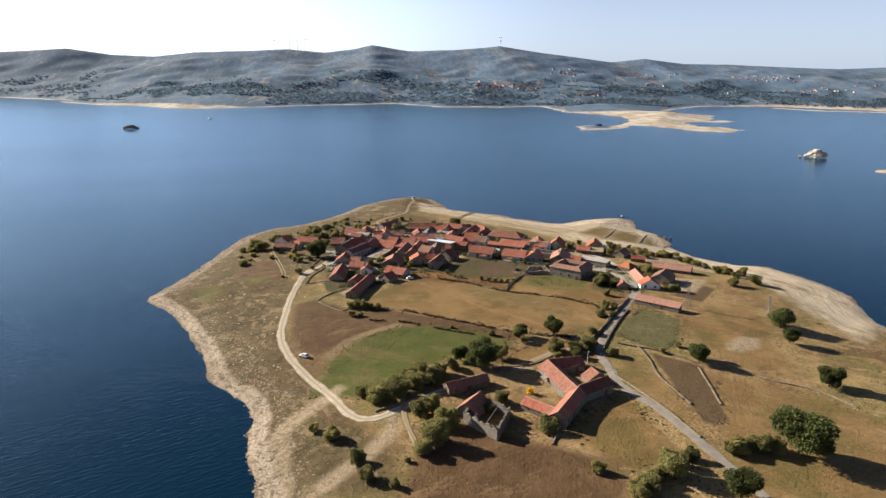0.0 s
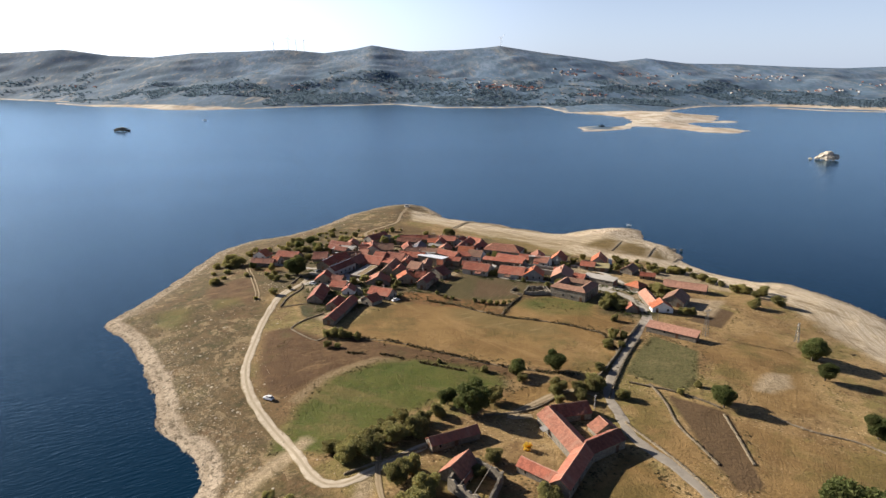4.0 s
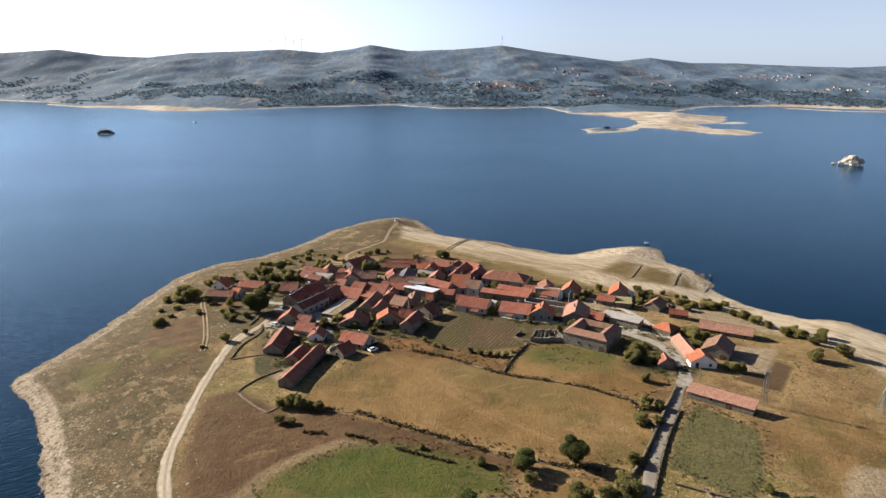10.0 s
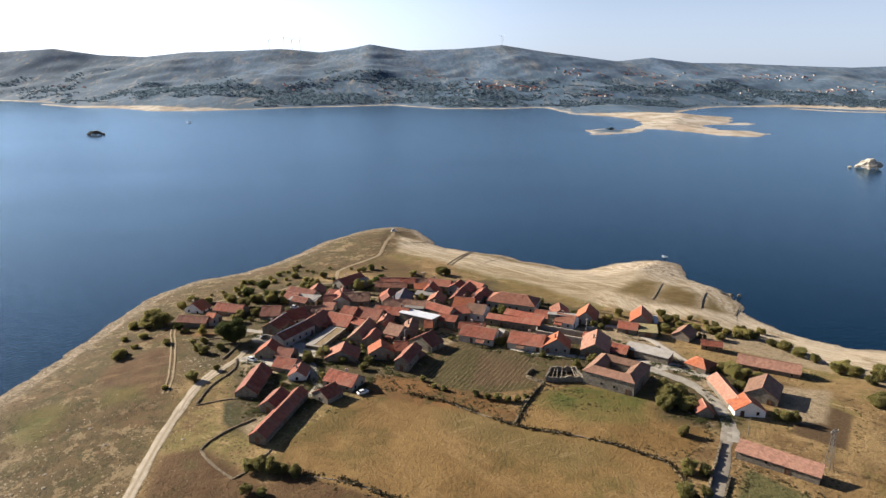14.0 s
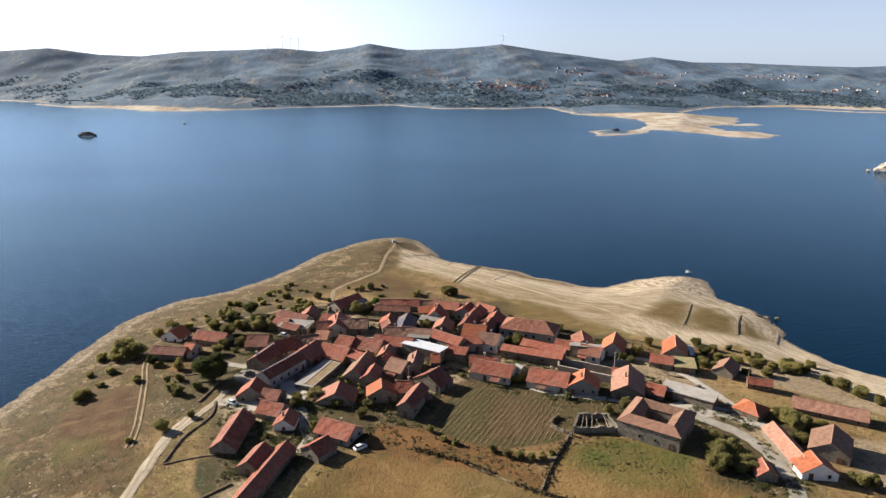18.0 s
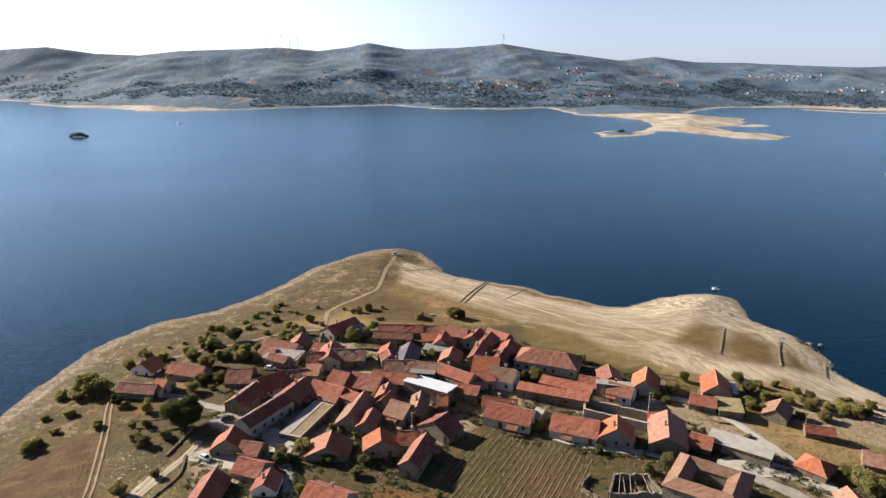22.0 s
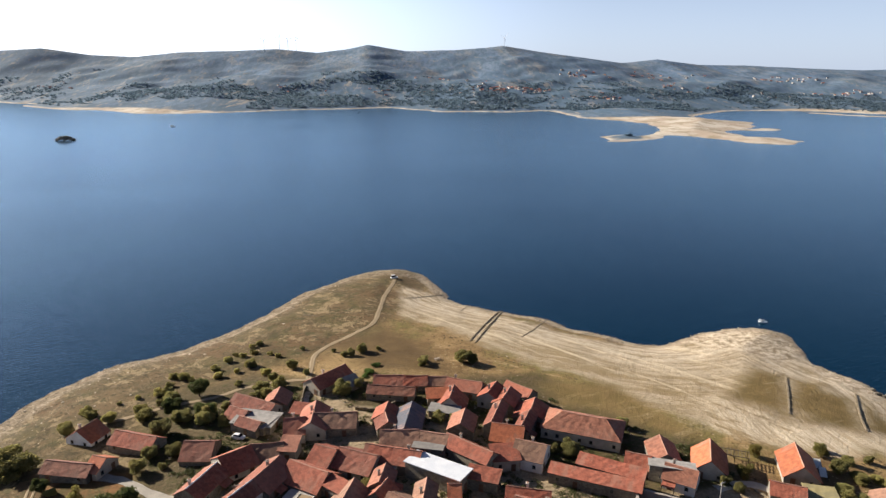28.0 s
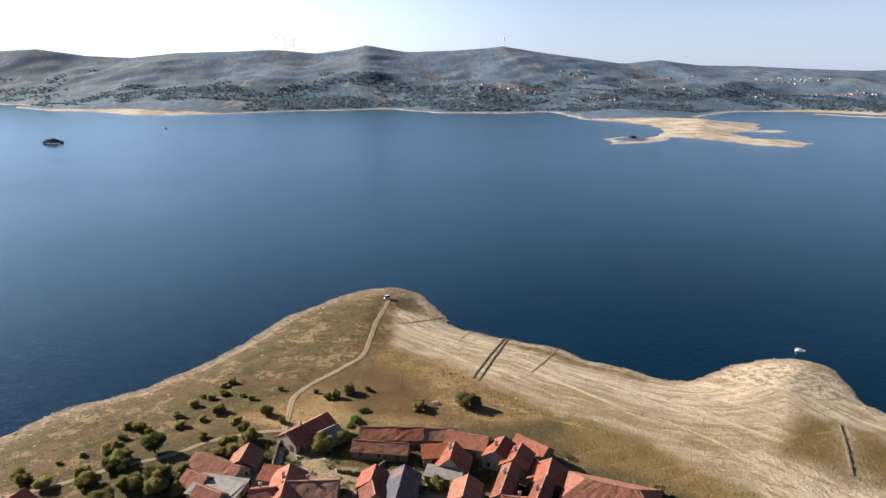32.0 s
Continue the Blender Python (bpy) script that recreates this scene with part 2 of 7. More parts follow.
    col = n.mix(rocky, col, (0.07, 0.056, 0.034))
    beach = n.math("ADD", n.attr("z_beach"), n.math("MULTIPLY", wob, 1.6))
    pale = n.mix(n.ramp(strand, 0.4, 0.58), (0.38, 0.33, 0.26), (0.6, 0.55, 0.48))
    pale = n.mix(n.math("MULTIPLY", n.ramp(strand2, 0.52, 0.64), n.ramp(thin, 0.4, 0.56)), pale, (0.72, 0.655, 0.565))
    pale = n.mix(n.math("MULTIPLY", n.ramp(strand2, 0.47, 0.37), n.ramp(thick, 0.42, 0.58, 0.0, 0.6)), pale, (0.23, 0.175, 0.1))
    pale = blot(pale, (0.26, 0.205, 0.115), 0.045, 0.51, 0.61, 0.7, 0.75, 0.45, 1.3, 0.5)
    pale = blot(pale, (0.24, 0.18, 0.1), 0.35, 0.53, 0.64, 0.65, 0.8)
    pale = n.mix(n.ramp(n.math("ADD", d, n.math("MULTIPLY", wob, 2.5)), 14, 50, 0.0, 0.5), pale, (0.27, 0.215, 0.13))
    pale = blot(pale, (0.66, 0.59, 0.48), 0.13, 0.55, 0.63, 0.75, 0.7, 0.13, 1.5, 0.96, 0.4)
    col = n.mix(n.ramp(beach, -3, 5), col, pale)
    white = n.mix(n.ramp(strand2, 0.4, 0.6), (0.72, 0.66, 0.57), (0.5, 0.43, 0.33))
    white = blot(white, (0.27, 0.21, 0.12), 0.07, 0.52, 0.61, 0.8, 0.75, 0.4, 1.3, 0.9)
    col = zone(col, "z_strand", white, 4.0, 0.9, 1.2)
    crag = n.mix(n.ramp(n.noise(0.35, 7, 0.8), 0.42, 0.58), (0.26, 0.21, 0.15), (0.74, 0.68, 0.6))
    col = zone(col, "z_crag", crag, 4.0, 0.9, 0.8)
    olive = n.mix(n.ramp(mid, 0.35, 0.65), (0.155, 0.12, 0.048), (0.205, 0.152, 0.07))
    olive = blot(olive, (0.36, 0.29, 0.18), 0.12, 0.55, 0.66, 0.6, 0.75, 0.25, 1.5, -0.35)
    col = zone(col, "z_olive", olive, 5)
    wet = n.ramp(d, -0.5, 1.6, 1.0, 0.0)
    col = n.mix(n.math("MULTIPLY", wet, 0.6), col, (0.11, 0.078, 0.05))
    col = n.mix(n.ramp(grain, 0.35, 0.7, 0.0, 0.4), col, (0.085, 0.064, 0.036))
    n.bump(n.math("ADD", n.math("ADD", fine, n.math("MULTIPLY", mid, 2.0)), n.math("MULTIPLY", grain, 0.6)), 0.75, 0.45)
    return n.done(n.mix(1.0, col, (0.94, 0.86, 0.735), "MULTIPLY"))


def water_material():
    """Deep lake water with wind ripples: a dark body under a bluish gloss that grows towards grazing views."""
    n = Nodes("lake_water", 0.6, spec=0.0)
    rip = n.noise(0.75, 3, 0.6, vec=n.stretch(0.3, 1.0, 1.0, turn=-0.5))
    swell = n.noise(0.05, 3, 0.6)
    gust = n.ramp(n.noise(0.006, 4, 0.6, vec=n.stretch(0.4, 1, 1, turn=-0.3)), 0.35, 0.65, 0.85, 1.1)
    n.bump(n.math("ADD", n.math("MULTIPLY", rip, gust), n.math("MULTIPLY", swell, 0.4)), 0.5, 0.42)
    relief = n.b.inputs["Normal"].links[0].from_socket
    gloss = n.t.nodes.new("ShaderNodeBsdfGlossy")
    gloss.inputs["Color"].default_value = (0.63, 0.83, 1.0, 1)
    n.put(gloss, "Roughness", n.ramp(n.noise(0.008, 4, vec=n.stretch(0.3, 1, 1)), 0.35, 0.65, 0.15, 0.165))
    fresnel = n.t.nodes.new("ShaderNodeFresnel")
    fresnel.inputs["IOR"].default_value = 1.333
    both = n.t.nodes.new("ShaderNodeMixShader")
    for node in (gloss, fresnel):
        n.put(node, "Normal", relief)
    n.put(both, 0, fresnel.outputs[0])
    n.put(both, 1, n.b.outputs[0])
    n.put(both, 2, gloss.outputs[0])
    n.t.links.new(both.outputs[0], n.t.nodes["Material Output"].inputs[0])
    return n.done(n.mix(n.ramp(n.noise(0.004, 3), 0.35, 0.65), (0.001, 0.013, 0.027), (0.0013, 0.016, 0.031)))


def hazed_hills_material():
    """Upland of heath, pine woods and dry clearings, with terraced fields lower down. Bluish distance haze is painted
    into its base colours.
    """
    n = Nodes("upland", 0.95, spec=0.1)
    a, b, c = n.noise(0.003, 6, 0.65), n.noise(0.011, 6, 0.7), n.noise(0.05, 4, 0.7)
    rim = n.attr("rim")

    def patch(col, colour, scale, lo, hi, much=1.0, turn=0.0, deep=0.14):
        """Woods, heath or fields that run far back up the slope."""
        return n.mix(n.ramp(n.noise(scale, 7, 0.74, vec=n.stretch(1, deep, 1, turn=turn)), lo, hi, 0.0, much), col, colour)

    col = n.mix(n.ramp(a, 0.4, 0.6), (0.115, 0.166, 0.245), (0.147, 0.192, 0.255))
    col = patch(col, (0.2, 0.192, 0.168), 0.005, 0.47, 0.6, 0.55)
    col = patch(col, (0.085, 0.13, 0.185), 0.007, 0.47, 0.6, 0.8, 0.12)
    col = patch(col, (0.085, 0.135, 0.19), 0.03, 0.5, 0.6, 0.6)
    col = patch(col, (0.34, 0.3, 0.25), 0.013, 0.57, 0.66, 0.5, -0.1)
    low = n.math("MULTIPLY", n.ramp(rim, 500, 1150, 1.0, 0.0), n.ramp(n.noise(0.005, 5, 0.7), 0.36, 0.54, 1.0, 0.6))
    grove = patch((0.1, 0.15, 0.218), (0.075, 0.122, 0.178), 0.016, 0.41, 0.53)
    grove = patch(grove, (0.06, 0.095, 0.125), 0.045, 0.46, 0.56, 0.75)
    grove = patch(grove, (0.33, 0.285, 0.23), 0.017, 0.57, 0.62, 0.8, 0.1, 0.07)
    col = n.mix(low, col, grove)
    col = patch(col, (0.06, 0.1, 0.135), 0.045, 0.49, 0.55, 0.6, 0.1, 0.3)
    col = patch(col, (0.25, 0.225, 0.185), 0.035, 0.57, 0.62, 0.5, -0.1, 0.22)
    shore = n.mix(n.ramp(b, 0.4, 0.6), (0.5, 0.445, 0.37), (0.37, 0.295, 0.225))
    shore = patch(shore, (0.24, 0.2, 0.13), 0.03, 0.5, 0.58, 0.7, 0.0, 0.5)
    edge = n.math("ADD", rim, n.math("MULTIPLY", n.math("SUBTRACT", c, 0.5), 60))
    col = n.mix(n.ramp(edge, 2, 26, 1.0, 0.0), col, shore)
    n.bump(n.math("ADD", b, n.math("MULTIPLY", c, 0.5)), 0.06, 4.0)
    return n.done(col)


def plain(name, a, b, scale=1.0, rough=0.9, spec=0.3, bump=0.3, dist=0.03, metal=0.0, vary=0.25):
    """Two mottled tones with fine relief; each piece differs a little in lightness."""
    n = Nodes(name, rough, metal, spec)
    f1, f2 = n.noise(scale, 5, 0.6), n.noise(scale * 7, 4, 0.7)
    col = n.mix(n.ramp(f1, 0.35, 0.65), a, b)
    col = n.mix(n.ramp(f2, 0.45, 0.75, 0.0, 0.5), col, tuple(v * 0.6 for v in a))
    if vary:
        col = n.mix(1.0, col, n.ramp(n.rand(), 0, 1, 1 - vary, 1 + vary), "MULTIPLY")
    if bump:
        n.bump(f2, bump, dist)
    return n.done(col)

# ---- land and water ----
SHORE = [(-32, 140), (-38, 167), (-41, 175), (-45, 187), (-47, 194), (-48, 206), (-50, 214), (-52, 221), (-61, 231), (-68, 239), (-75, 256), (-81, 270), (-86, 281), (-90, 287), (-101, 308),
         (-111, 323), (-127, 341), (-126, 352), (-124, 365), (-119, 382), (-115, 410), (-111, 440), (-108, 464), (-102, 485), (-94, 500), (-86, 509), (-75, 515), (-65, 522), (-55, 535)]
SHORE += [(-45, 549), (-36, 566), (-27, 587), (-18, 602), (-7, 615), (9, 631), (26, 638), (40, 628), (48, 608), (52, 592), (57, 576), (68, 565), (80, 557), (96, 548), (109, 533),
          (121, 524), (132, 514), (140, 512), (150, 515), (159, 521), (171, 526), (187, 529), (197, 526), (203, 519), (202, 508), (196, 492), (198, 482), (205, 467)]
SHORE += [(203, 440), (198, 430), (204, 408), (222, 387), (240, 378), (251, 348), (254, 327), (245, 300),
          (238, 270), (250, 225), (300, 170), (380, 90), (480, -40), (500, -260), (-80, -260), (-40, -120), (-18, 0), (-22, 80)]


def smooth_line(points, closed=False, step=4):
    """Catmull-Rom points along a line."""
    p = np.array(points, float)
    n = len(p)
    out = []
    for i in range(n if closed else n - 1):
        a, b, c, d = (p[(i + k) % n] if closed else p[min(max(i + k, 0), n - 1)] for k in (-1, 0, 1, 2))
        for k in range(step):
            t = k / step
            out.append(0.5 * (2 * b + (c - a) * t + (2 * a - 5 * b + 4 * c - d) * t * t + (3 * b - a - 3 * c + d) * t**3))
    if not closed:
        out.append(p[-1])
    return np.array(out)


def signed(points, xy, closed=True):
    """Distance of each xy to a line; for a closed one positive inside."""
    best = np.full(len(xy), 1e9)
    inside = np.zeros(len(xy), bool)
    q = np.roll(points, -1, axis=0) if closed else points[1:]
    for a, b in zip(points, q):
        ab = b - a
        t = np.clip(((xy - a) @ ab) / max(ab @ ab, 1e-9), 0, 1)
        best = np.minimum(best, np.hypot(*(xy - a - t[:, None] * ab).T))
        if closed and a[1] != b[1]:
            over = (a[1] > xy[:, 1]) != (b[1] > xy[:, 1])
            inside ^= over & (xy[:, 0] < (b[0] - a[0]) * (xy[:, 1] - a[1]) / (b[1] - a[1]) + a[0])
    return np.where(inside, best, -best) if closed else best


COAST = smooth_line(SHORE, True, 3)


def wavy(x, y, s, seed=0.0):
    """Cheap smooth noise in -1..1 on arrays."""
    return (np.sin(x * s + 1.3 * np.sin(y * s * 0.7 + seed) + seed) + np.sin(y * s * 1.13 + 1.7 * np.sin(x * s * 0.6 - seed) + 2.1 * seed)) / 2


def rise(xy, d):
    """Height of the land by its distance from the shore."""
    x, y = xy.T
    crag = wavy(x, y, 0.16, 1.0) * 1.5 + wavy(x, y, 0.37, 3.0) * 1.2 + wavy(x, y, 0.83, 6.0) * 0.8
    e = d + crag * 0.6
    up = 9.2 * (1 - np.exp(-np.maximum(e, 0) / 42)) + 0.35 * wavy(x, y, 0.05, 2) * np.clip(d / 30, 0, 1) + 0.12 * wavy(x, y, 0.31, 5) * np.clip(d / 10, 0, 1)
    return np.where(e > 0, up, np.maximum(e * 0.3, -25))


def steps(*runs):
    out = []
    for a, b, s in runs:
        out += list(np.arange(a, b, s))
    return np.array(out + [runs[-1][1]])


GX = steps((-700, -140, 40), (-140, 264, 2.0), (264, 900, 40))
GY = steps((-400, 100, 40), (100, 150, 5), (150, 648, 2.0), (648, 1000, 40))
gx, gy = np.meshgrid(GX, GY)
GXY = np.stack([gx.ravel(), gy.ravel()], 1)
GD = signed(COAST, GXY)
GZ = rise(GXY, GD)
HEIGHTS = GZ.reshape(len(GY), len(GX))


def land(x, y):
    """Height of the ground at a place, on the sheet itself."""
    i = int(np.clip(np.searchsorted(GX, x) - 1, 0, len(GX) - 2))
    j = int(np.clip(np.searchsorted(GY, y) - 1, 0, len(GY) - 2))
    u, v = (x - GX[i]) / (GX[i + 1] - GX[i]), (y - GY[j]) / (GY[j + 1] - GY[j])
    h = HEIGHTS
    return float((h[j, i] * (1 - u) + h[j, i + 1] * u) * (1 - v) + (h[j + 1, i] * (1 - u) + h[j + 1, i + 1] * u) * v)


def sheet(name, xs, ys, z, material, attrs=None):
    """A grid of heights as one mesh."""
    w, h = len(xs), len(ys)
    x, y = np.meshgrid(xs, ys)
    co = np.stack([x.ravel(), y.ravel(), z.ravel()], 1)
    k = (np.arange(h - 1)[:, None] * w + np.arange(w - 1)).ravel()
    faces = np.stack([k, k + 1, k + 1 + w, k + w], 1)
    me = bpy.data.meshes.new(name)
    me.vertices.add(len(co))
    me.vertices.foreach_set("co", co.ravel().astype(np.float32))
    me.loops.add(faces.size)
    me.loops.foreach_set("vertex_index", faces.ravel().astype(np.int32))
    me.polygons.add(len(faces))
    me.polygons.foreach_set("loop_start", (np.arange(len(faces)) * 4).astype(np.int32))
    me.polygons.foreach_set("use_smooth", np.ones(len(faces), bool))
    me.update(calc_edges=True)
    for key, value in (attrs or {}).items():
        me.attributes.new(key, "FLOAT", "POINT").data.foreach_set("value", np.asarray(value, np.float32).ravel())
    me.materials.append(material)
    return new(name, me)


# fields and bare areas: outlines on the plan
ZONES = {}


def zone(key, outline):
    ZONES.setdefault(key, []).append(outline)


zone("z_scrub", ((-126, 345), (-115, 394), (-74, 475), (-46, 433), (-54, 354), (-53, 306), (-39, 249), (-67, 255), (-91, 309)))
zone("z_scrub", ((-51, 220), (-71, 259), (-112, 329), (-79, 385), (-51, 346), (-46, 272), (-27, 224), (-9, 195), (1, 178), (1, 156), (-35, 165)))
zone("z_scrub", ((-97, 443), (-75, 474), (-34, 517), (9, 576), (33, 622), (50, 630), (37, 570), (11, 505), (-37, 479), (-56, 448), (-70, 422), (-81, 413)))
zone("z_straw", ((-11, 313), (2, 332), (20, 346), (40, 335), (60, 319), (81, 310), (101, 294), (99, 272), (90, 255), (80, 258), (54, 267), (37, 275), (8, 291), (-12, 303)))
zone("z_brown", ((14, 355), (43, 335), (62, 324), (62, 315), (23, 337), (11, 346)))
zone("z_straw", ((71, 340), (106, 330), (121, 309), (106, 296), (76, 308), (62, 315)))
zone("z_straw", ((54, 179), (78, 203), (82, 201), (86, 166), (70, 159), (62, 169)))
zone("z_hay", ((92, 243), (100, 232), (100, 201), (98, 176), (92, 183), (83, 207)))
zone("z_hay", ((120, 218), (149, 196), (161, 180), (130, 140), (92, 143), (102, 168), (109, 184)))
zone("z_straw", ((54, 246), (71, 252), (80, 245), (78, 237), (59, 235), (39, 231), (42, 237)))
zone("z_brown", ((-43, 275), (-46, 313), (-35, 316), (-9, 291), (14, 281), (12, 277), (-6, 273), (-21, 261), (-28, 252), (-36, 255)))
zone("z_brown", ((-16, 294), (1, 298), (41, 273), (55, 261), (50, 255), (14, 279), (-7, 288)))
zone("z_brown", ((-12, 302), (7, 294), (25, 281), (45, 268), (58, 262), (52, 254), (41, 261), (27, 269), (9, 279), (-8, 284)))
zone("z_brown", ((8, 177), (26, 191), (35, 182), (50, 173), (61, 166), (65, 154), (60, 143), (1, 152)))
zone("z_hay", ((70, 284), (86, 292), (96, 276), (92, 262), (83, 261), (72, 270)))
zone("z_hay", ((134, 273), (175, 295), (172, 267), (159, 239), (158, 220), (133, 220), (132, 244)))
zone("z_green", ((-29, 219), (-26, 232), (-24, 243), (-18, 258), (-10, 266), (4, 274), (19, 275), (41, 266), (50, 256), (50, 248), (36, 247), (25, 242), (12, 231), (0, 219), (-12, 214)))
zone("z_verge", ((-27, 250), (-21, 262), (-12, 271), (3, 279), (27, 268), (41, 260), (53, 252), (50, 248), (38, 257), (24, 264), (4, 274), (-11, 266), (-18, 257), (-23, 247)))
zone("z_yard", ((-19, 226), (-28, 214), (-35, 207), (-40, 196), (-38, 183), (-33, 160), (-27, 160), (-31, 183), (-33, 195), (-29, 203), (-23, 210), (-16, 222)))
zone("z_yard", ((4, 199), (2, 186), (-6, 175), (-18, 163), (-24, 160), (-22, 167), (-9, 180), (-2, 190), (-1, 200)))
zone("z_crag", ((152, 514), (170, 522), (191, 523), (199, 508), (193, 490), (179, 483), (170, 490), (159, 500)))
zone("z_olive", ((37, 331), (48, 329), (62, 317), (83, 304), (84, 296), (72, 291), (55, 303), (38, 318)))
zone("z_olive", ((75, 465), (102, 463), (112, 435), (116, 422), (105, 428), (95, 440), (80, 448)))
zone("z_olive", ((146, 459), (161, 474), (171, 469), (152, 438), (148, 443), (139, 450)))
zone("z_olive", ((173, 467), (184, 464), (164, 435), (158, 443)))
zone("z_olive", ((171, 462), (186, 453), (172, 428), (159, 435)))
zone("z_olive", ((190, 453), (189, 443), (189, 426), (181, 425), (177, 432)))
zone("z_yard", ((115, 387), (127, 384), (131, 371), (124, 366), (114, 372)))
zone("z_rust", ((2, 503), (20, 523), (36, 504), (46, 478), (71, 466), (34, 477), (16, 478)))
zone("z_loam", ((-73, 418), (-62, 421), (-49, 420), (-48, 407), (-57, 405), (-66, 408)))
zone("z_loam", ((10, 355), (28, 349), (46, 336), (63, 326), (60, 318), (37, 331), (14, 343)))
zone("z_loam", ((16, 358), (32, 353), (42, 345), (52, 340), (64, 335), (60, 331), (33, 334), (24, 341), (16, 348)))
zone("z_garden", ((-62, 397), (-51, 404), (-36, 396), (-39, 383), (-44, 371), (-50, 368), (-57, 382)))
zone("z_brown", ((-89, 381), (-82, 388), (-75, 397), (-66, 392), (-60, 368), (-58, 352), (-72, 350), (-84, 362)))
zone("z_grass", ((-51, 386), (-51, 392), (-42, 392), (-40, 388), (-45, 384)))
zone("z_rocky", ((-59, 384), (-52, 383), (-43, 377), (-43, 369), (-49, 363), (-54, 366), (-58, 374)))
zone("z_strand", ((196, 428), (217, 388), (240, 366), (251, 324), (240, 285), (215, 255), (214, 280), (214, 322), (202, 352), (190, 385), (178, 405)))
zone("z_crag", ((197, 488), (203, 466), (199, 452), (192, 462), (190, 480)))
for patch_of_grass in (((-103, 349), (-90, 350), (-87, 338), (-88, 326), (-100, 331)), ((-81, 360), (-68, 359), (-64, 350), (-76, 347)), ((-108, 325), (-98, 320), (-97, 310), (-106, 311)), ((190, 456), (183, 440), (185, 432), (189, 426), (187, 423), (180, 425), (177, 432), (182, 443))):
    zone("z_grass", patch_of_grass)
zone("z_grass", ((67, 334), (87, 341), (111, 337), (102, 315), (81, 319)))
zone("z_scrub", ((-140, 330), (-135, 440), (-120, 505), (-70, 545), (-40, 600), (0, 640), (30, 650), (36, 620), (18, 575), (-10, 530), (-50, 490), (-80, 455), (-95, 420), (-100, 370), (-110, 340)))
zone("z_rocky", ((-128, 345), (-124, 380), (-115, 440), (-106, 485), (-88, 512), (-60, 533), (-40, 565), (-20, 605), (-12, 600), (-32, 562), (-52, 525), (-82, 500), (-97, 478), (-104, 438), (-112, 382), (-116, 350)))
zone("z_rough", ((-142, 346), (-137, 380), (-127, 440), (-118, 490), (-97, 522), (-67, 542), (-50, 572), (-32, 614), (-5, 637), (20, 652), (45, 642), (38, 612), (10, 614), (-12, 595), (-32, 560), (-52, 525), (-82, 498), (-97, 475), (-103, 438), (-111, 382), (-113, 352)))
zone("z_strand", ((128, 449), (136, 451), (148, 432), (162, 431), (178, 424), (155, 412), (136, 418), (120, 430)))
zone("z_rocky", ((-100, 304), (-86, 276), (-72, 246), (-58, 226), (-47, 208), (-42, 186), (-35, 160), (-24, 160), (-27, 190), (-33, 212), (-44, 236), (-56, 262), (-70, 290), (-88, 316)))
zone("z_green", ((74, 336), (85, 342), (98, 339), (108, 330), (98, 324), (82, 327)))
zone("z_green", ((12, 364), (23, 359), (40, 343), (56, 332), (58, 328), (44, 333), (23, 350), (14, 357)))
zone("z_maize", ((103, 266), (121, 290), (133, 272), (120, 245), (110, 237), (97, 255)))
zone("z_crop", ((-32, 329), (-35, 343), (-25, 344), (-22, 331), (-28, 325)))
zone("z_plough", ((31, 352), (41, 372), (53, 387), (61, 381), (80, 368), (73, 343), (54, 339), (41, 345)))
zone("z_vines", ((31, 352), (41, 372), (53, 386), (59, 381), (54, 361), (49, 341), (41, 345)))
zone("z_vines", ((41, 346), (54, 340), (73, 343), (74, 347), (55, 345), (43, 351)))
zone("z_plough", ((164, 330), (173, 318), (156, 297), (145, 307)))
zone("z_plough", ((105, 237), (120, 223), (109, 182), (101, 181), (102, 205)))
zone("z_yard", ((146, 388), (173, 406), (217, 426), (235, 407), (189, 350)))
zone("z_yard", ((157, 341), (177, 335), (160, 313), (149, 314)))
zone("z_beach", ((180, 419), (198, 426), (204, 396), (211, 377), (192, 354), (184, 389)))
zone("z_garden", ((-40, 386), (-57, 462), (-28, 482), (10, 469), (78, 473), (96, 443), (120, 418), (109, 382), (92, 345), (61, 370), (44, 387), (30, 350), (-31, 356)))
zone("z_garden", ((-29, 324), (-40, 378), (24, 443), (40, 388), (23, 359), (12, 346), (-4, 335), (-17, 317)))
zone("z_garden", ((71, 355), (88, 389), (133, 388), (134, 364), (155, 343), (128, 307), (107, 317), (116, 360), (76, 345)))
zone("z_yard", ((-37, 378), (-33, 384), (-15, 371), (-12, 354), (-31, 356)))
zone("z_yard", ((-37, 406), (-30, 410), (-16, 410), (-2, 410), (6, 403), (13, 390), (7, 379), (-7, 373), (-23, 382), (-34, 394)))
zone("z_yard", ((-6, 454), (36, 445), (57, 430), (68, 405), (89, 397), (112, 399), (123, 392), (104, 383), (74, 394), (49, 387), (31, 370), (20, 371), (12, 409), (-7, 426), (-22, 446)))
zone("z_yard", ((118, 364), (134, 364), (140, 351), (137, 330), (131, 315), (128, 315), (130, 333), (130, 351), (116, 355)))
zone("z_yard", ((1, 469), (9, 458), (7, 450), (1, 449), (-5, 463)))
zone("z_beach", ((29, 594), (45, 585), (77, 546), (114, 512), (147, 509), (166, 519), (203, 514), (186, 466), (156, 429), (144, 432), (127, 454), (109, 460), (82, 476), (63, 497), (46, 523), (26, 541)))
zone("z_beach", ((195, 428), (217, 388), (240, 366), (251, 324), (226, 275), (205, 247), (205, 277), (204, 320), (189, 362)))
zone("z_yard", ((116, 396), (132, 392), (135, 380), (137, 371), (133, 366), (124, 375), (113, 378)))
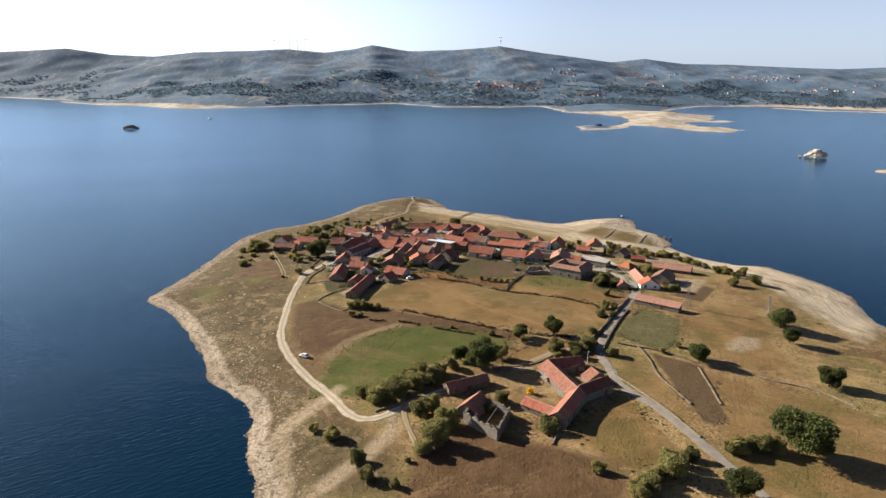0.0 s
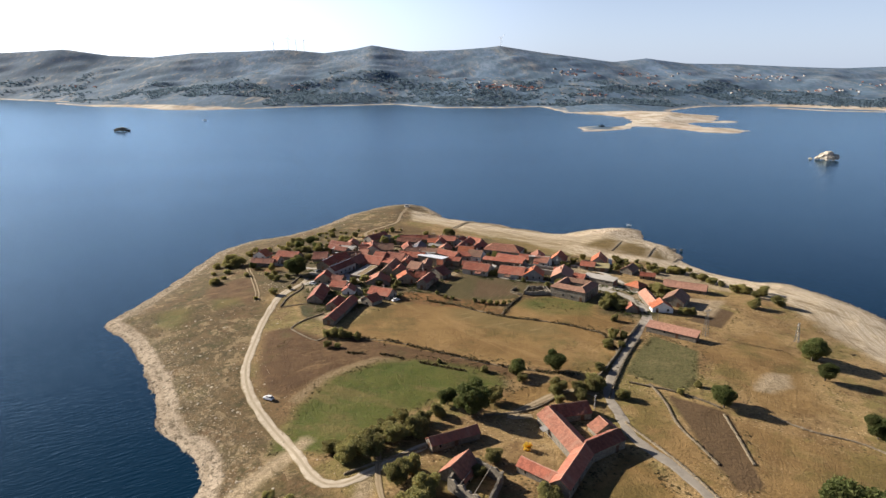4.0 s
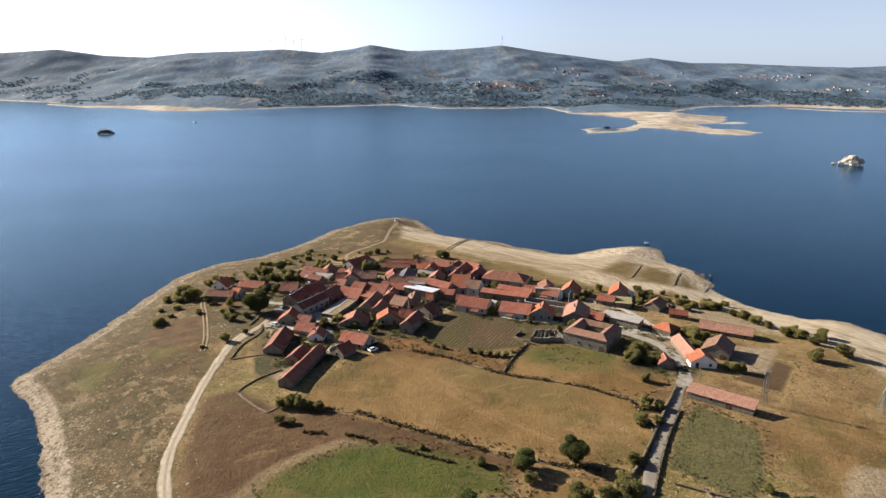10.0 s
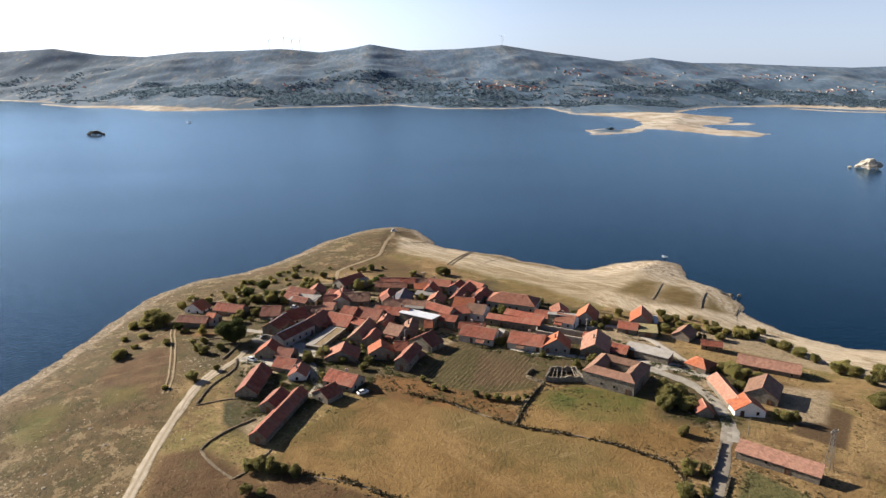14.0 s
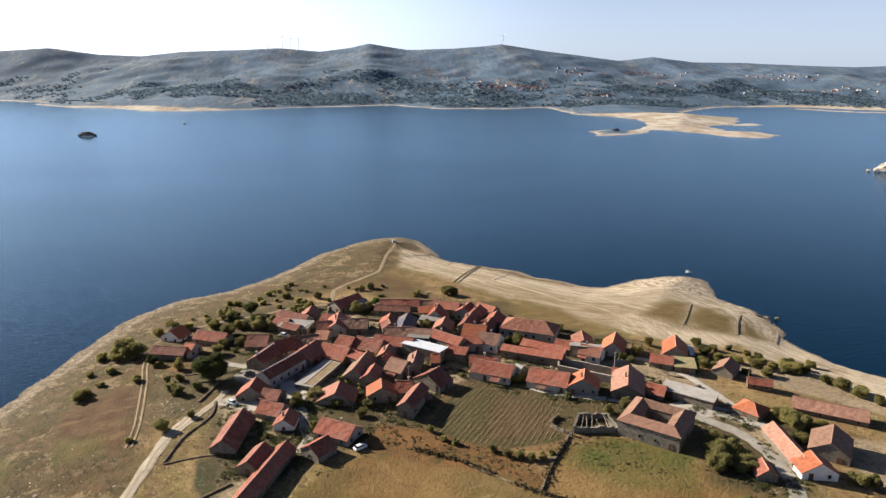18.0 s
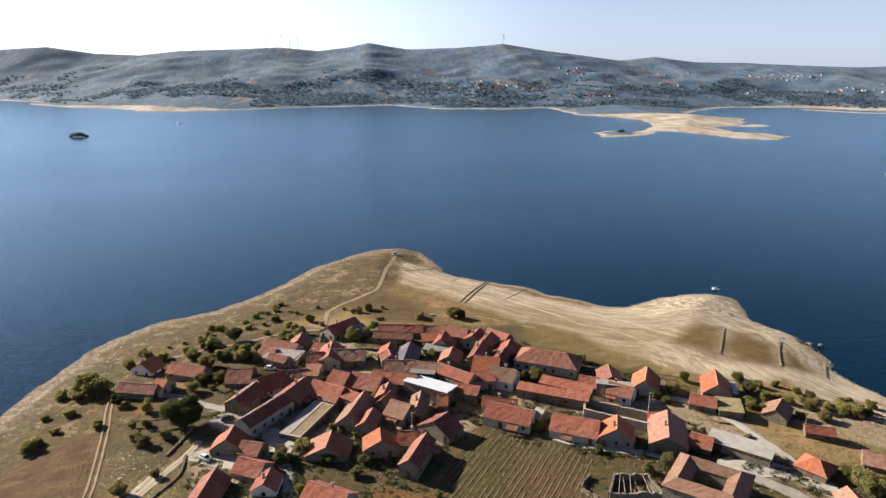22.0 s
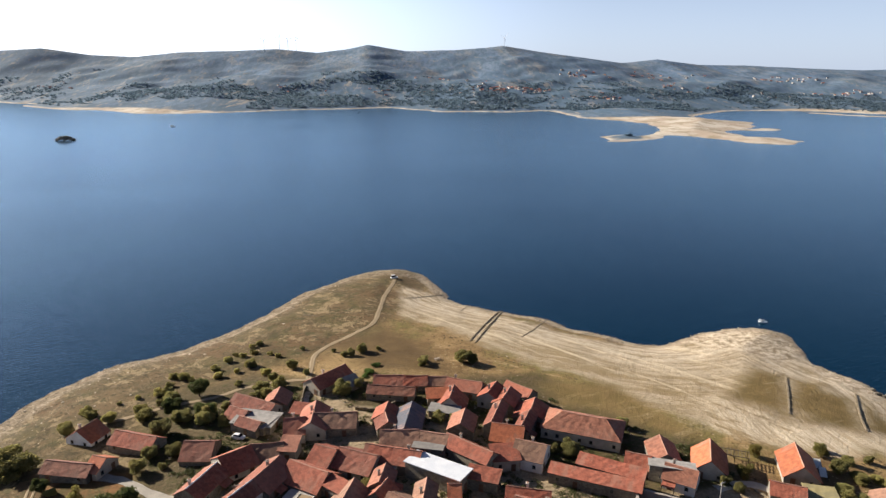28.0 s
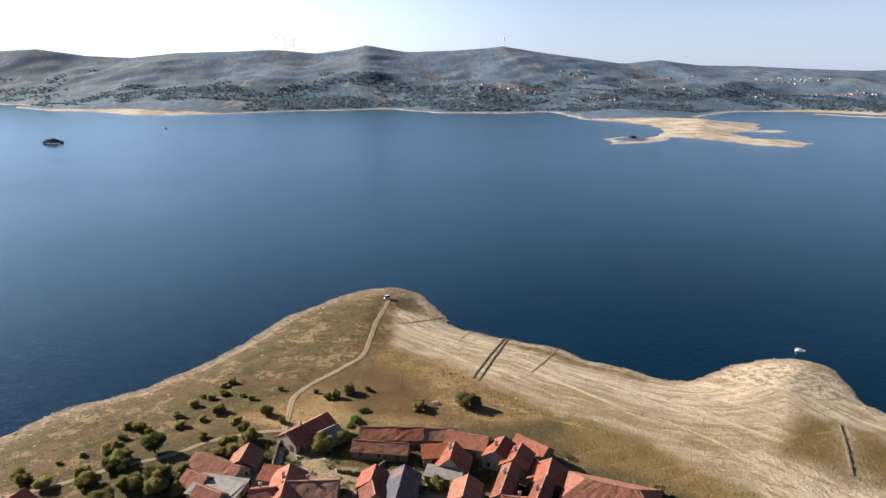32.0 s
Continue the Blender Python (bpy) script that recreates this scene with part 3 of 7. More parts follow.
zone("z_beach", ((204, 452), (191, 395), (211, 374), (192, 405), (203, 458)))
zone("z_beach", ((112, 501), (173, 512), (201, 496), (207, 459), (198, 426), (172, 394), (168, 412), (147, 427), (122, 431), (107, 445), (92, 468)))
zone("z_yard", ((-25, 325), (-16, 339), (-14, 336), (-20, 318)))
zone("z_yard", ((141, 244), (151, 252), (158, 250), (153, 240), (143, 236), (138, 238)))
zone("z_yard", ((106, 394), (126, 390), (130, 376), (136, 368), (110, 369), (105, 377)))
zone("z_beach", ((105, 476), (133, 470), (153, 440), (176, 438), (159, 417), (136, 425), (120, 443), (108, 458)))

zones = {"d_shore": GD}
for key, shapes in ZONES.items():
    zones[key] = np.max([signed(np.array(s, float), GXY) for s in shapes], axis=0)
tagged(sheet("ground", GX, GY, GZ, ground_material(), zones), "dry brown peninsula of fields, scrub and pale shore", "ground", kind="structure")
lake_x, lake_y = steps((-6000, 6500, 250)), steps((-1500, 6000, 250))
tagged(sheet("water", lake_x, lake_y, np.zeros(len(lake_x) * len(lake_y)), water_material()), "deep blue rippled reservoir water round the peninsula", "water", kind="structure")

# far shore and hills: height grows from the shore to a crest whose skyline fits the camera's view
FAR_SHORE = [(-6000, 3500), (-2600, 3450), (-1777, 3330), (-1224, 2922), (-753, 2440), (-505, 2400), (-310, 2566), (-73, 2690), (35, 2760), (210, 2480),
             (409, 2460), (560, 2560), (640, 2480), (800, 2420), (980, 2420), (1100, 2480), (1350, 2590),
             (1507, 2594), (1643, 2457), (1760, 2230), (2100, 2150), (6000, 2150), (6000, 6000), (-6000, 6000)]
CREST = [(-2600, 215), (-2152, 235), (-1859, 255), (-1600, 219), (-1350, 211), (-1126, 237), (-805, 248), (-578, 259), (-350, 241), (-190, 262), (-68, 289), (40, 270), (148, 253),
         (417, 261), (600, 276), (706, 290), (830, 272), (966, 251), (1176, 226), (1424, 194), (1636, 218), (1890, 189), (2181, 186), (2552, 171), (2927, 162), (3300, 176), (4200, 170)]
FX, FY = steps((-3400, 380, 32), (380, 1060, 10), (1060, 4600, 32)), steps((1360, 1660, 8), (1660, 2300, 14), (2300, 2900, 24), (2900, 4500, 32))
fx, fy = np.meshgrid(FX, FY)
FXY = np.stack([fx.ravel(), fy.ravel()], 1)
FD = signed(np.array(FAR_SHORE, float), FXY) + 18 * wavy(*FXY.T, 0.021, 4) + 9 * wavy(*FXY.T, 0.06, 1)
SPITS = [((763, 1720), (880, 1700), (905, 1720)), ((1480, 2420), (1545, 2230), (1700, 2150), (2300, 2120))]
for s in SPITS:
    FD = np.maximum(FD, 22 + 6 * wavy(*FXY.T, 0.05, 2) - signed(np.array(s, float), FXY, False))
BARS = [((604, 2592), (587, 2155), (660, 2030), (692, 1917), (651, 1725), (585, 1586), (644, 1549), (662, 1465), (686, 1403), (734, 1373), (801, 1430), (798, 1495), (746, 1530), (764, 1661), (913, 1791), (998, 1972), (927, 2061), (977, 2264), (1242, 2561)),
        ((-1339, 2889), (-1259, 3075), (-1000, 2847), (-886, 3029), (-608, 2653), (-523, 2656), (-558, 2354), (-726, 2351), (-907, 2552), (-1063, 2592)),
        ((447, 1535), (504, 1587), (531, 1551), (600, 1605), (580, 1530), (494, 1453), (432, 1439))]
for s in BARS:
    FD = np.maximum(FD, signed(np.array(s, float), FXY) + 7 * wavy(*FXY.T, 0.05, 2) + 4 * wavy(*FXY.T, 0.13, 5))
crest = np.interp(FXY[:, 0], *np.array(CREST, float).T)
back = np.maximum(4200 - FXY[:, 1], 0)
share = np.clip(FD, 0, None) / (np.clip(FD, 0, None) + back + 1)
lift = share**1.25 * np.where(FXY[:, 1] > 4200, np.clip(1 - (FXY[:, 1] - 4200) / 600, 0, 1), 1)
knolls = 20 * wavy(*FXY.T, 0.0052, 1) + 8 * wavy(*FXY.T, 0.011, 2) + 7 * wavy(*FXY.T, 0.03, 3)
fz = np.where(FD > 0, 0.03 * np.clip(FD, 0, 250) + 0.6, 0.12 * np.clip(FD, -80, 0) + 0.6 * np.exp(np.clip(FD, -80, 0))) + lift * crest * 0.985
fz += knolls * np.clip(FD / 500, 0, 1) * 4 * share * (1 - share)
fz += (1.2 * wavy(*FXY.T, 0.02, 7) * np.clip(FD / 300, 0, 1) + 0.4 * wavy(*FXY.T, 0.06, 9) * np.clip(FD / 500, 0, 1)) * np.where(back > 60, 1, 0.3)
FAR_H = fz.reshape(len(FY), len(FX))
FAR_D = FD.reshape(len(FY), len(FX))


def far_land(x, y):
    """Height and distance from the water on the far shore."""
    i, j = int(np.clip(np.searchsorted(FX, x) - 1, 0, len(FX) - 2)), int(np.clip(np.searchsorted(FY, y) - 1, 0, len(FY) - 2))
    u, v = (x - FX[i]) / (FX[i + 1] - FX[i]), (y - FY[j]) / (FY[j + 1] - FY[j])
    mixed = [(g[j, i] * (1 - u) + g[j, i + 1] * u) * (1 - v) + (g[j + 1, i] * (1 - u) + g[j + 1, i + 1] * u) * v for g in (FAR_H, FAR_D)]
    return float(mixed[0]), float(mixed[1])


tagged(sheet("far_shore", FX, FY, fz, hazed_hills_material(), {"rim": FD - 70 * np.clip((FXY[:, 0] - 1350) / 200, 0, 1) * np.clip((2750 - FXY[:, 1]) / 200, 0, 1) - 80 * np.clip((-480 - FXY[:, 0]) / 200, 0, 1) * np.clip((2700 - FXY[:, 1]) / 150, 0, 1) - 210 * np.clip((2150 - FXY[:, 1]) / 200, 0, 1) * np.clip(2 - np.abs(FXY[:, 0] - 790) / 140, 0, 1)}), "hazy wooded hills with dry clearings behind the lake", "hills", kind="structure")

# ---- helpers for meshes ----
def mesh(name, verts, faces, material, smooth=False):
    me = bpy.data.meshes.new(name)
    me.from_pydata([tuple(v) for v in verts], [], faces)
    me.update()
    if smooth:
        me.polygons.foreach_set("use_smooth", [True] * len(me.polygons))
    if material:
        me.materials.append(material)
    return me


def part(name, me, parent, label="", m=None):
    """One mesh as a part under a thing or under a part."""
    ob = new(name, me)
    ob.parent = parent
    if m is not None:
        ob.matrix_basis = m
    return tagged(ob, label)


def thing(name, x, y, z, turn, label, category, group=""):
    ob = new(name)
    ob.empty_display_size = 0.5
    ob.matrix_basis = pose(x, y, z, 0, 0, turn)
    return tagged(ob, label, category, group)


class Build:
    """Collects vertices and faces of one mesh."""

    def __init__(self):
        self.v, self.f = [], []

    def add(self, verts, faces):
        k = len(self.v)
        self.v += [tuple(p) for p in verts]
        self.f += [tuple(i + k for i in f) for f in faces]
        return self

    def box(self, x0, x1, y0, y1, z0, z1, m=None, taper=0.0, jitter=0.0, rng=random):
        c = [(x, y, z) for z in (z0, z1) for y in (y0, y1) for x in (x0, x1)]
        cx, cy = (x0 + x1) / 2, (y0 + y1) / 2
        c = [(cx + (x - cx) * (1 - taper * (z == z1)), cy + (y - cy) * (1 - taper * (z == z1)), z) for x, y, z in c]
        if jitter:
            c = [tuple(a + rng.uniform(-jitter, jitter) for a in p) for p in c]
        if m is not None:
            c = [m @ Vector(p) for p in c]
        return self.add(c, [(0, 2, 3, 1), (4, 5, 7, 6), (0, 1, 5, 4), (1, 3, 7, 5), (3, 2, 6, 7), (2, 0, 4, 6)])

    def tube(self, a, b, r0, r1, n=7):
        a, b = Vector(a), Vector(b)
        q = (b - a).to_track_quat("Z", "Y")
        ring = [q @ Vector((math.cos(2 * math.pi * i / n), math.sin(2 * math.pi * i / n), 0)) for i in range(n)]
        return self.add([a + r * r0 for r in ring] + [b + r * r1 for r in ring],
                        [(i, (i + 1) % n, n + (i + 1) % n, n + i) for i in range(n)] + [tuple(range(n - 1, -1, -1)), tuple(range(n, 2 * n))])

    def mesh(self, name, material, smooth=False):
        return mesh(name, self.v, self.f, material, smooth)


def boulder(build, x, y, z, r, rng, flat=0.7):
    """A small uneven stone."""
    v, f = [], []
    for k, (h, w, n) in enumerate(((-0.6, 0.75, 6), (0.1, 1.0, 6), (0.7, 0.6, 6))):
        for i in range(n):
            a = 2 * math.pi * (i + 0.5 * k) / n
            s = w * r * rng.uniform(0.75, 1.2)
            v.append((x + s * math.cos(a), y + s * math.sin(a), z + h * r * flat * rng.uniform(0.8, 1.2)))
    for k in (0, 6):
        f += [(k + i, k + (i + 1) % 6, k + 6 + (i + 1) % 6, k + 6 + i) for i in range(6)]
    f.append(tuple(range(12, 18)))
    build.add(v, f)


# ---- roads and walls ----
def rutted(name, a, b, grass):
    """Worn earth with two wheel ruts, a weedy strip between and ragged edges."""
    n = Nodes(name, 0.95, spec=0.1)
    f1, f2 = n.noise(0.35, 5, 0.65), n.noise(2.4, 4, 0.7)
    col = n.mix(n.ramp(f1, 0.35, 0.65), a, b)
    col = n.mix(n.ramp(f2, 0.45, 0.75, 0.0, 0.5), col, tuple(v * 0.6 for v in a))
    r = n.math("ADD", n.attr("across"), n.math("MULTIPLY", n.math("SUBTRACT", f1, 0.5), 0.5))
    side = n.math("ADD", n.ramp(r, 0.05, 0.32, 0.7, 0.0), n.ramp(r, 0.72, 0.98, 0.0, 0.85))
    n.bump(f2, 0.5, 0.1)
    return n.done(n.mix(side, col, grass))


M_TRACK = rutted("track_dirt", (0.46, 0.39, 0.3), (0.37, 0.31, 0.23), (0.2, 0.155, 0.085))
M_ASPHALT = plain("worn_asphalt", (0.36, 0.315, 0.255), (0.28, 0.245, 0.2), 0.3, 0.9, 0.2, 0.3, 0.03)
M_CONCRETE = plain("worn_concrete", (0.4, 0.36, 0.3), (0.31, 0.28, 0.235), 0.3, 0.9, 0.2, 0.3, 0.03)
M_WALLSTONE = plain("dry_stone", (0.145, 0.115, 0.076), (0.22, 0.178, 0.122), 1.3, 0.95, 0.2, 0.8, 0.12, vary=0.2)
M_ROCK = plain("granite_rock", (0.4, 0.335, 0.25), (0.26, 0.21, 0.15), 0.8, 0.95, 0.2, 0.8, 0.15, vary=0.2)
M_BARE = rutted("bare_earth", (0.33, 0.255, 0.165), (0.26, 0.2, 0.125), (0.165, 0.12, 0.062))
LIFT = [0.05]


def ribbon(name, line, width, material, label, category, grass=False):
    """A strip laid over the ground."""
    p = smooth_line(line, False, 6)
    LIFT[0] += 0.006
    v, f, across = [], [], []
    rows = (-1, -0.75, -0.4, -0.15, 0.15, 0.4, 0.75, 1)
    for i, q in enumerate(p):
        d = p[min(i + 1, len(p) - 1)] - p[max(i - 1, 0)]
        d = d / max(np.hypot(*d), 1e-6)
        n = np.array([-d[1], d[0]])
        for r in rows:
            w = width / 2 * (1 + (0.12 * math.sin(i * 1.7 + r * 3) + 0.12 * math.sin(i * 0.6 + 2 * r)) * (abs(r) > 0.6))
            across.append(abs(r))
            a = q + n * r * w
            v.append((a[0], a[1], land(*a) + LIFT[0] + (0.05 if abs(r) < 0.8 else -0.02)))
    k = len(rows)
    for i in range(len(p) - 1):
        f += [(i * k + j, i * k + j + 1, (i + 1) * k + j + 1, (i + 1) * k + j) for j in range(k - 1)]
    f = [tuple(reversed(q)) for q in f]
    me = mesh(name, v, f, material, True)
    me.attributes.new("across", "FLOAT", "POINT").data.foreach_set("value", across)
    return tagged(new(name, me), label, category, kind="structure")


def track(line, width):
    ribbon("dirt_track", line, width, M_TRACK, "pale sandy dirt track over dry ground", "track")


def headland(line, width):
    ribbon("field_path", line, width, M_BARE, "narrow worn earth path over dry ground", "path")


def asphalt(line, width):
    ribbon("road", line, width, M_ASPHALT, "narrow grey village road between stone walls", "road")


def concrete(line, width):
    ribbon("lane", line, width, M_CONCRETE, "pale concrete lane between the houses", "lane")


def dry_wall(line, height, thick):
    """A field wall of loose stones along a line on the ground."""
    p = smooth_line(line, False, 8)
    rng = random.Random(int(abs(line[0][0] * 7 + line[0][1] * 13)))
    b = Build()
    run = 0.0
    for i in range(len(p) - 1):
        a, c = p[i], p[i + 1]
        length = float(np.hypot(*(c - a)))
        turn = math.degrees(math.atan2(c[1] - a[1], c[0] - a[0]))
        n = max(1, round(length / 0.85))
        for k in range(n):
            q = a + (c - a) * (k + 0.5) / n
            z = land(*q)
            for level in range(2):
                h = height * (0.32 if height < 1.15 else 0.45)
                s = rng.uniform(0.75, 1.2)
                m = pose(q[0], q[1], z - 0.1 + level * h, 0, 0, turn + rng.uniform(-14, 14))
                b.box(-length / n * 0.56 * s, length / n * 0.56 * s, -thick / 2 * s, thick / 2 * s, 0, h * rng.uniform(0.75, 1.35), m, 0.12, 0.07, rng)
    tagged(new("stone_wall", b.mesh("stone_wall", M_WALLSTONE)), "low dry-stone field wall of grey-brown granite", "wall", "field walls", "stuff")




# roads, tracks and dry stone walls
track(((-44, 368), (-47, 355), (-49, 333), (-49, 304), (-48, 280), (-43, 259), (-34, 240), (-22, 219), (-13, 202), (-6, 198), (4, 203), (17, 212), (25, 217)), 3.7)
asphalt(((99, 143), (95, 164), (92, 183), (87, 200), (83, 213), (84, 225), (85, 240), (94, 258), (108, 281), (123, 305), (132, 324)), 3.6)
concrete(((124, 303), (126.5, 309), (129.5, 318), (131, 330), (129.5, 340), (125, 348.5), (118, 355)), 4.2)
concrete(((136, 360), (134, 368), (132, 377), (129, 386), (124, 394), (118, 400), (108, 398)), 3.2)
headland(((-7, 465), (-7, 473), (-7, 484), (-7, 495), (-2, 506), (7, 517), (15, 529), (18, 548), (20, 570), (25, 596), (26, 612)), 2.2)
headland(((-77, 449), (-65, 452), (-52, 458), (-38, 463), (-27, 470), (-16, 473), (-7, 473)), 1.9)
track(((-48, 339), (-48, 348), (-46, 357), (-42, 367), (-38, 377), (-36, 385)), 2.6)
for rut_side in (-0.85, 0.85):
    headland(tuple((x + rut_side, y) for x, y in ((-57, 352), (-59, 364), (-61, 372), (-64, 383), (-68, 397), (-72, 409), (-74.5, 418))), 0.75)
concrete(((-64, 423), (-57, 419), (-49, 415), (-38, 407), (-30, 403)), 3.0)
concrete(((-36, 377), (-27, 378), (-16, 374), (-9, 370), (-6, 358), (-4, 351), (-6, 343)), 3.2)
headland(((55, 227), (48, 228), (71, 243), (81, 239)), 3.0)
concrete(((70, 377), (78, 372), (86, 369), (94, 367), (102, 363)), 2.6)
concrete(((-6, 463), (-6, 456), (-7, 449)), 2.4)
headland(((9, 176), (5, 195), (5, 211)), 1.8)
dry_wall(((-62, 402), (-56, 401), (-50, 401)), 0.7, 0.5)
dry_wall(((-43.5, 378), (-41.5, 386), (-40.2, 393)), 1.0, 0.6)
dry_wall(((-53, 393), (-47, 393.3), (-43, 394)), 0.8, 0.5)
dry_wall(((30, 570), (41, 577), (52, 586)), 0.3, 0.6)
dry_wall(((56, 507), (65, 528), (79, 563)), 0.6, 0.6)
dry_wall(((58, 505), (67, 527), (82, 567)), 0.6, 0.6)
dry_wall(((79, 512), (89, 528), (102, 553)), 0.3, 0.6)
dry_wall(((57, 554), (66, 574)), 0.3, 0.6)
dry_wall(((171, 468), (163, 454), (154, 439)), 0.6, 0.6)
dry_wall(((191, 457), (182, 443), (175, 430)), 0.6, 0.6)
dry_wall(((198, 436), (189, 423)), 0.5, 0.6)
dry_wall(((-18, 550), (-11, 546)), 0.6, 0.6)
dry_wall(((-44, 342), (-36, 344), (-27, 345)), 0.6, 0.5)
dry_wall(((-35, 314), (-33, 319), (-28, 325), (-22, 330)), 0.8, 0.55)
dry_wall(((-35, 314), (-32, 309), (-27, 303), (-22, 298)), 0.4, 0.9)
dry_wall(((-22, 298), (-18, 302), (-14, 311)), 0.6, 0.5)
dry_wall(((-13, 303), (-2, 297), (11, 292), (23, 284), (37, 274), (53, 264), (69, 258), (79, 255)), 0.35, 0.5)
dry_wall(((-44, 343), (-42, 356), (-37, 367), (-38, 378)), 0.8, 0.7)
dry_wall(((40, 335), (60, 318), (80, 309), (93, 300), (100, 292), (100, 274)), 0.55, 0.5)
dry_wall(((60, 318), (66, 330), (73, 342)), 1.0, 0.6)
dry_wall(((102, 245), (102, 231), (100, 218), (101, 204), (102, 194)), 0.9, 0.6)
dry_wall(((118, 222), (115, 207), (112, 193)), 0.8, 0.6)
dry_wall(((84, 220), (85, 215), (89, 203), (93, 186), (95, 173)), 1.0, 0.6)
dry_wall(((95, 247), (110, 237), (119, 226)), 1.0, 0.6)
dry_wall(((81, 247), (92, 261), (106, 282), (120, 303)), 1.2, 0.6)
dry_wall(((84, 236), (92, 251), (103, 270), (114, 286)), 1.1, 0.6)
dry_wall(((19, 212), (10, 208), (4, 206), (-5, 202)), 1.0, 0.6)
dry_wall(((49, 174), (51, 178), (54, 184)), 1.0, 0.6)
dry_wall(((39, 229), (55, 231), (72, 244)), 0.8, 0.6)
dry_wall(((66, 332), (72, 340), (75, 345)), 1.0, 0.6)
dry_wall(((75, 401), (81, 399), (85, 397)), 1.4, 0.6)
dry_wall(((75, 357), (71, 351), (76, 345)), 1.4, 0.6)
dry_wall(((-7, 450), (-7, 459), (-7, 470)), 1.8, 0.5)
dry_wall(((11, 448), (19, 446), (24, 451)), 1.2, 0.6)
dry_wall(((133, 220), (141, 210), (152, 202), (158, 189)), 0.8, 0.6)
dry_wall(((118, 397), (123, 385), (128, 382)), 1.0, 0.6)

# ---- houses ----
def tiles(name, a, b, old):
    """Clay roof tiles: channels down the slope, courses across, mottled with lichen."""
    n = Nodes(name, 0.85, spec=0.25)
    o = n.local()
    col = n.mix(n.ramp(n.noise(0.9, 5, 0.7, vec=o), 0.35, 0.65), tuple(v * 1.12 for v in a), tuple(v * 0.88 for v in b))
    col = n.mix(n.ramp(n.noise(0.35, 4, 0.7, vec=n.stretch(1.0, 0.35, 0.35, vec=o)), 0.5, 0.68, 0.0, 0.6), col, (0.36, 0.2, 0.14))
    col = n.mix(n.ramp(n.noise(5.0, 3, 0.7, vec=o), 0.5, 0.75, 0.0, 0.55), col, tuple(v * 0.5 for v in a))
    col = n.mix(n.ramp(n.noise(0.45, 4, 0.7), 0.56, 0.72, 0.0, old), col, (0.13, 0.095, 0.075))
    wave = n.t.nodes.new("ShaderNodeTexWave")
    wave.bands_direction = "X"
    n.put(wave, "Vector", o)
    wave.inputs["Scale"].default_value, wave.inputs["Distortion"].default_value, wave.inputs["Detail"].default_value = 1.05, 1.2, 1.0
    col = n.mix(n.ramp(wave.outputs["Fac"], 0.1, 0.9, 0.0, 0.28), col, tuple(v * 0.45 for v in a))
    col = n.mix(n.ramp(n.rand(), 0.5, 1.0, 0.0, old * 0.8), col, (0.22, 0.11, 0.075))
    col = n.mix(1.0, col, n.ramp(n.rand(), 0, 1, 0.72, 1.12), "MULTIPLY")
    n.bump(n.math("ADD", wave.outputs["Fac"], n.noise(3.0, 3, vec=o)), 0.35, 0.08)
    return n.done(col)


ROOFS = {
    "red": tiles("red_tiles", (0.4, 0.124, 0.074), (0.29, 0.09, 0.056), 0.5),
    "orange": tiles("orange_tiles", (0.5, 0.155, 0.072), (0.4, 0.125, 0.06), 0.25),
    "old": tiles("old_tiles", (0.29, 0.098, 0.062), (0.2, 0.072, 0.05), 0.55),
    "brown": tiles("brown_tiles", (0.3, 0.17, 0.11), (0.22, 0.125, 0.088), 0.6),
    "pink": tiles("faded_tiles", (0.38, 0.158, 0.1), (0.28, 0.115, 0.075), 0.45),
    "faded": tiles("bleached_tiles", (0.43, 0.225, 0.155), (0.33, 0.17, 0.12), 0.4),
    "slate": tiles("slate_sheets", (0.075, 0.08, 0.1), (0.11, 0.115, 0.14), 0.2),
    "grey": plain("fibre_cement", (0.3, 0.28, 0.255), (0.22, 0.205, 0.19), 0.6, 0.9, 0.2, 0.4, 0.05),
    "white": plain("white_sheet_metal", (0.62, 0.63, 0.65), (0.54, 0.56, 0.59), 0.4, 0.55, 0.4, 0.2, 0.02),
    "concrete": plain("roof_concrete", (0.5, 0.46, 0.41), (0.41, 0.375, 0.33), 0.4, 0.9, 0.2, 0.3, 0.03),
    "straw": plain("mossy_screed", (0.27, 0.225, 0.11), (0.21, 0.18, 0.1), 0.5, 0.95, 0.15, 0.5, 0.06),
}
ROOF_WORDS = {"faded": "pale faded pink tile roof", "red": "red clay tile roof", "orange": "bright orange new tile roof", "old": "weathered dark red tile roof", "brown": "brown lichened tile roof", "pink": "faded pinkish tile roof",
              "slate": "dark slate roof", "grey": "grey fibre-cement roof", "white": "white sheet-metal roof", "concrete": "flat grey concrete roof", "straw": "flat mossy roof"}


def masonry(name, a, b, size=1.6):
    n = Nodes(name, 0.95, spec=0.2)
    o = n.local()
    cell = n.voronoi(size, "F1", "Color", vec=n.stretch(1, 1, 1.6, vec=o))
    edge = n.voronoi(size, "DISTANCE_TO_EDGE", vec=n.stretch(1, 1, 1.6, vec=o))
    tone = n.t.nodes.new("ShaderNodeSeparateColor")
    n.put(tone, 0, cell)
    col = n.mix(tone.outputs[0], a, b)
    col = n.mix(n.ramp(n.noise(0.7, 4, 0.7), 0.45, 0.7, 0.0, 0.6), col, tuple(v * 0.55 for v in a))
    col = n.mix(n.ramp(edge, 0.0, 0.08, 0.6, 0.0), col, (0.11, 0.095, 0.075))
    n.bump(n.ramp(edge, 0.0, 0.12), 0.7, 0.05)
    return n.done(n.mix(1.0, col, n.ramp(n.rand(), 0, 1, 0.85, 1.2), "MULTIPLY"))


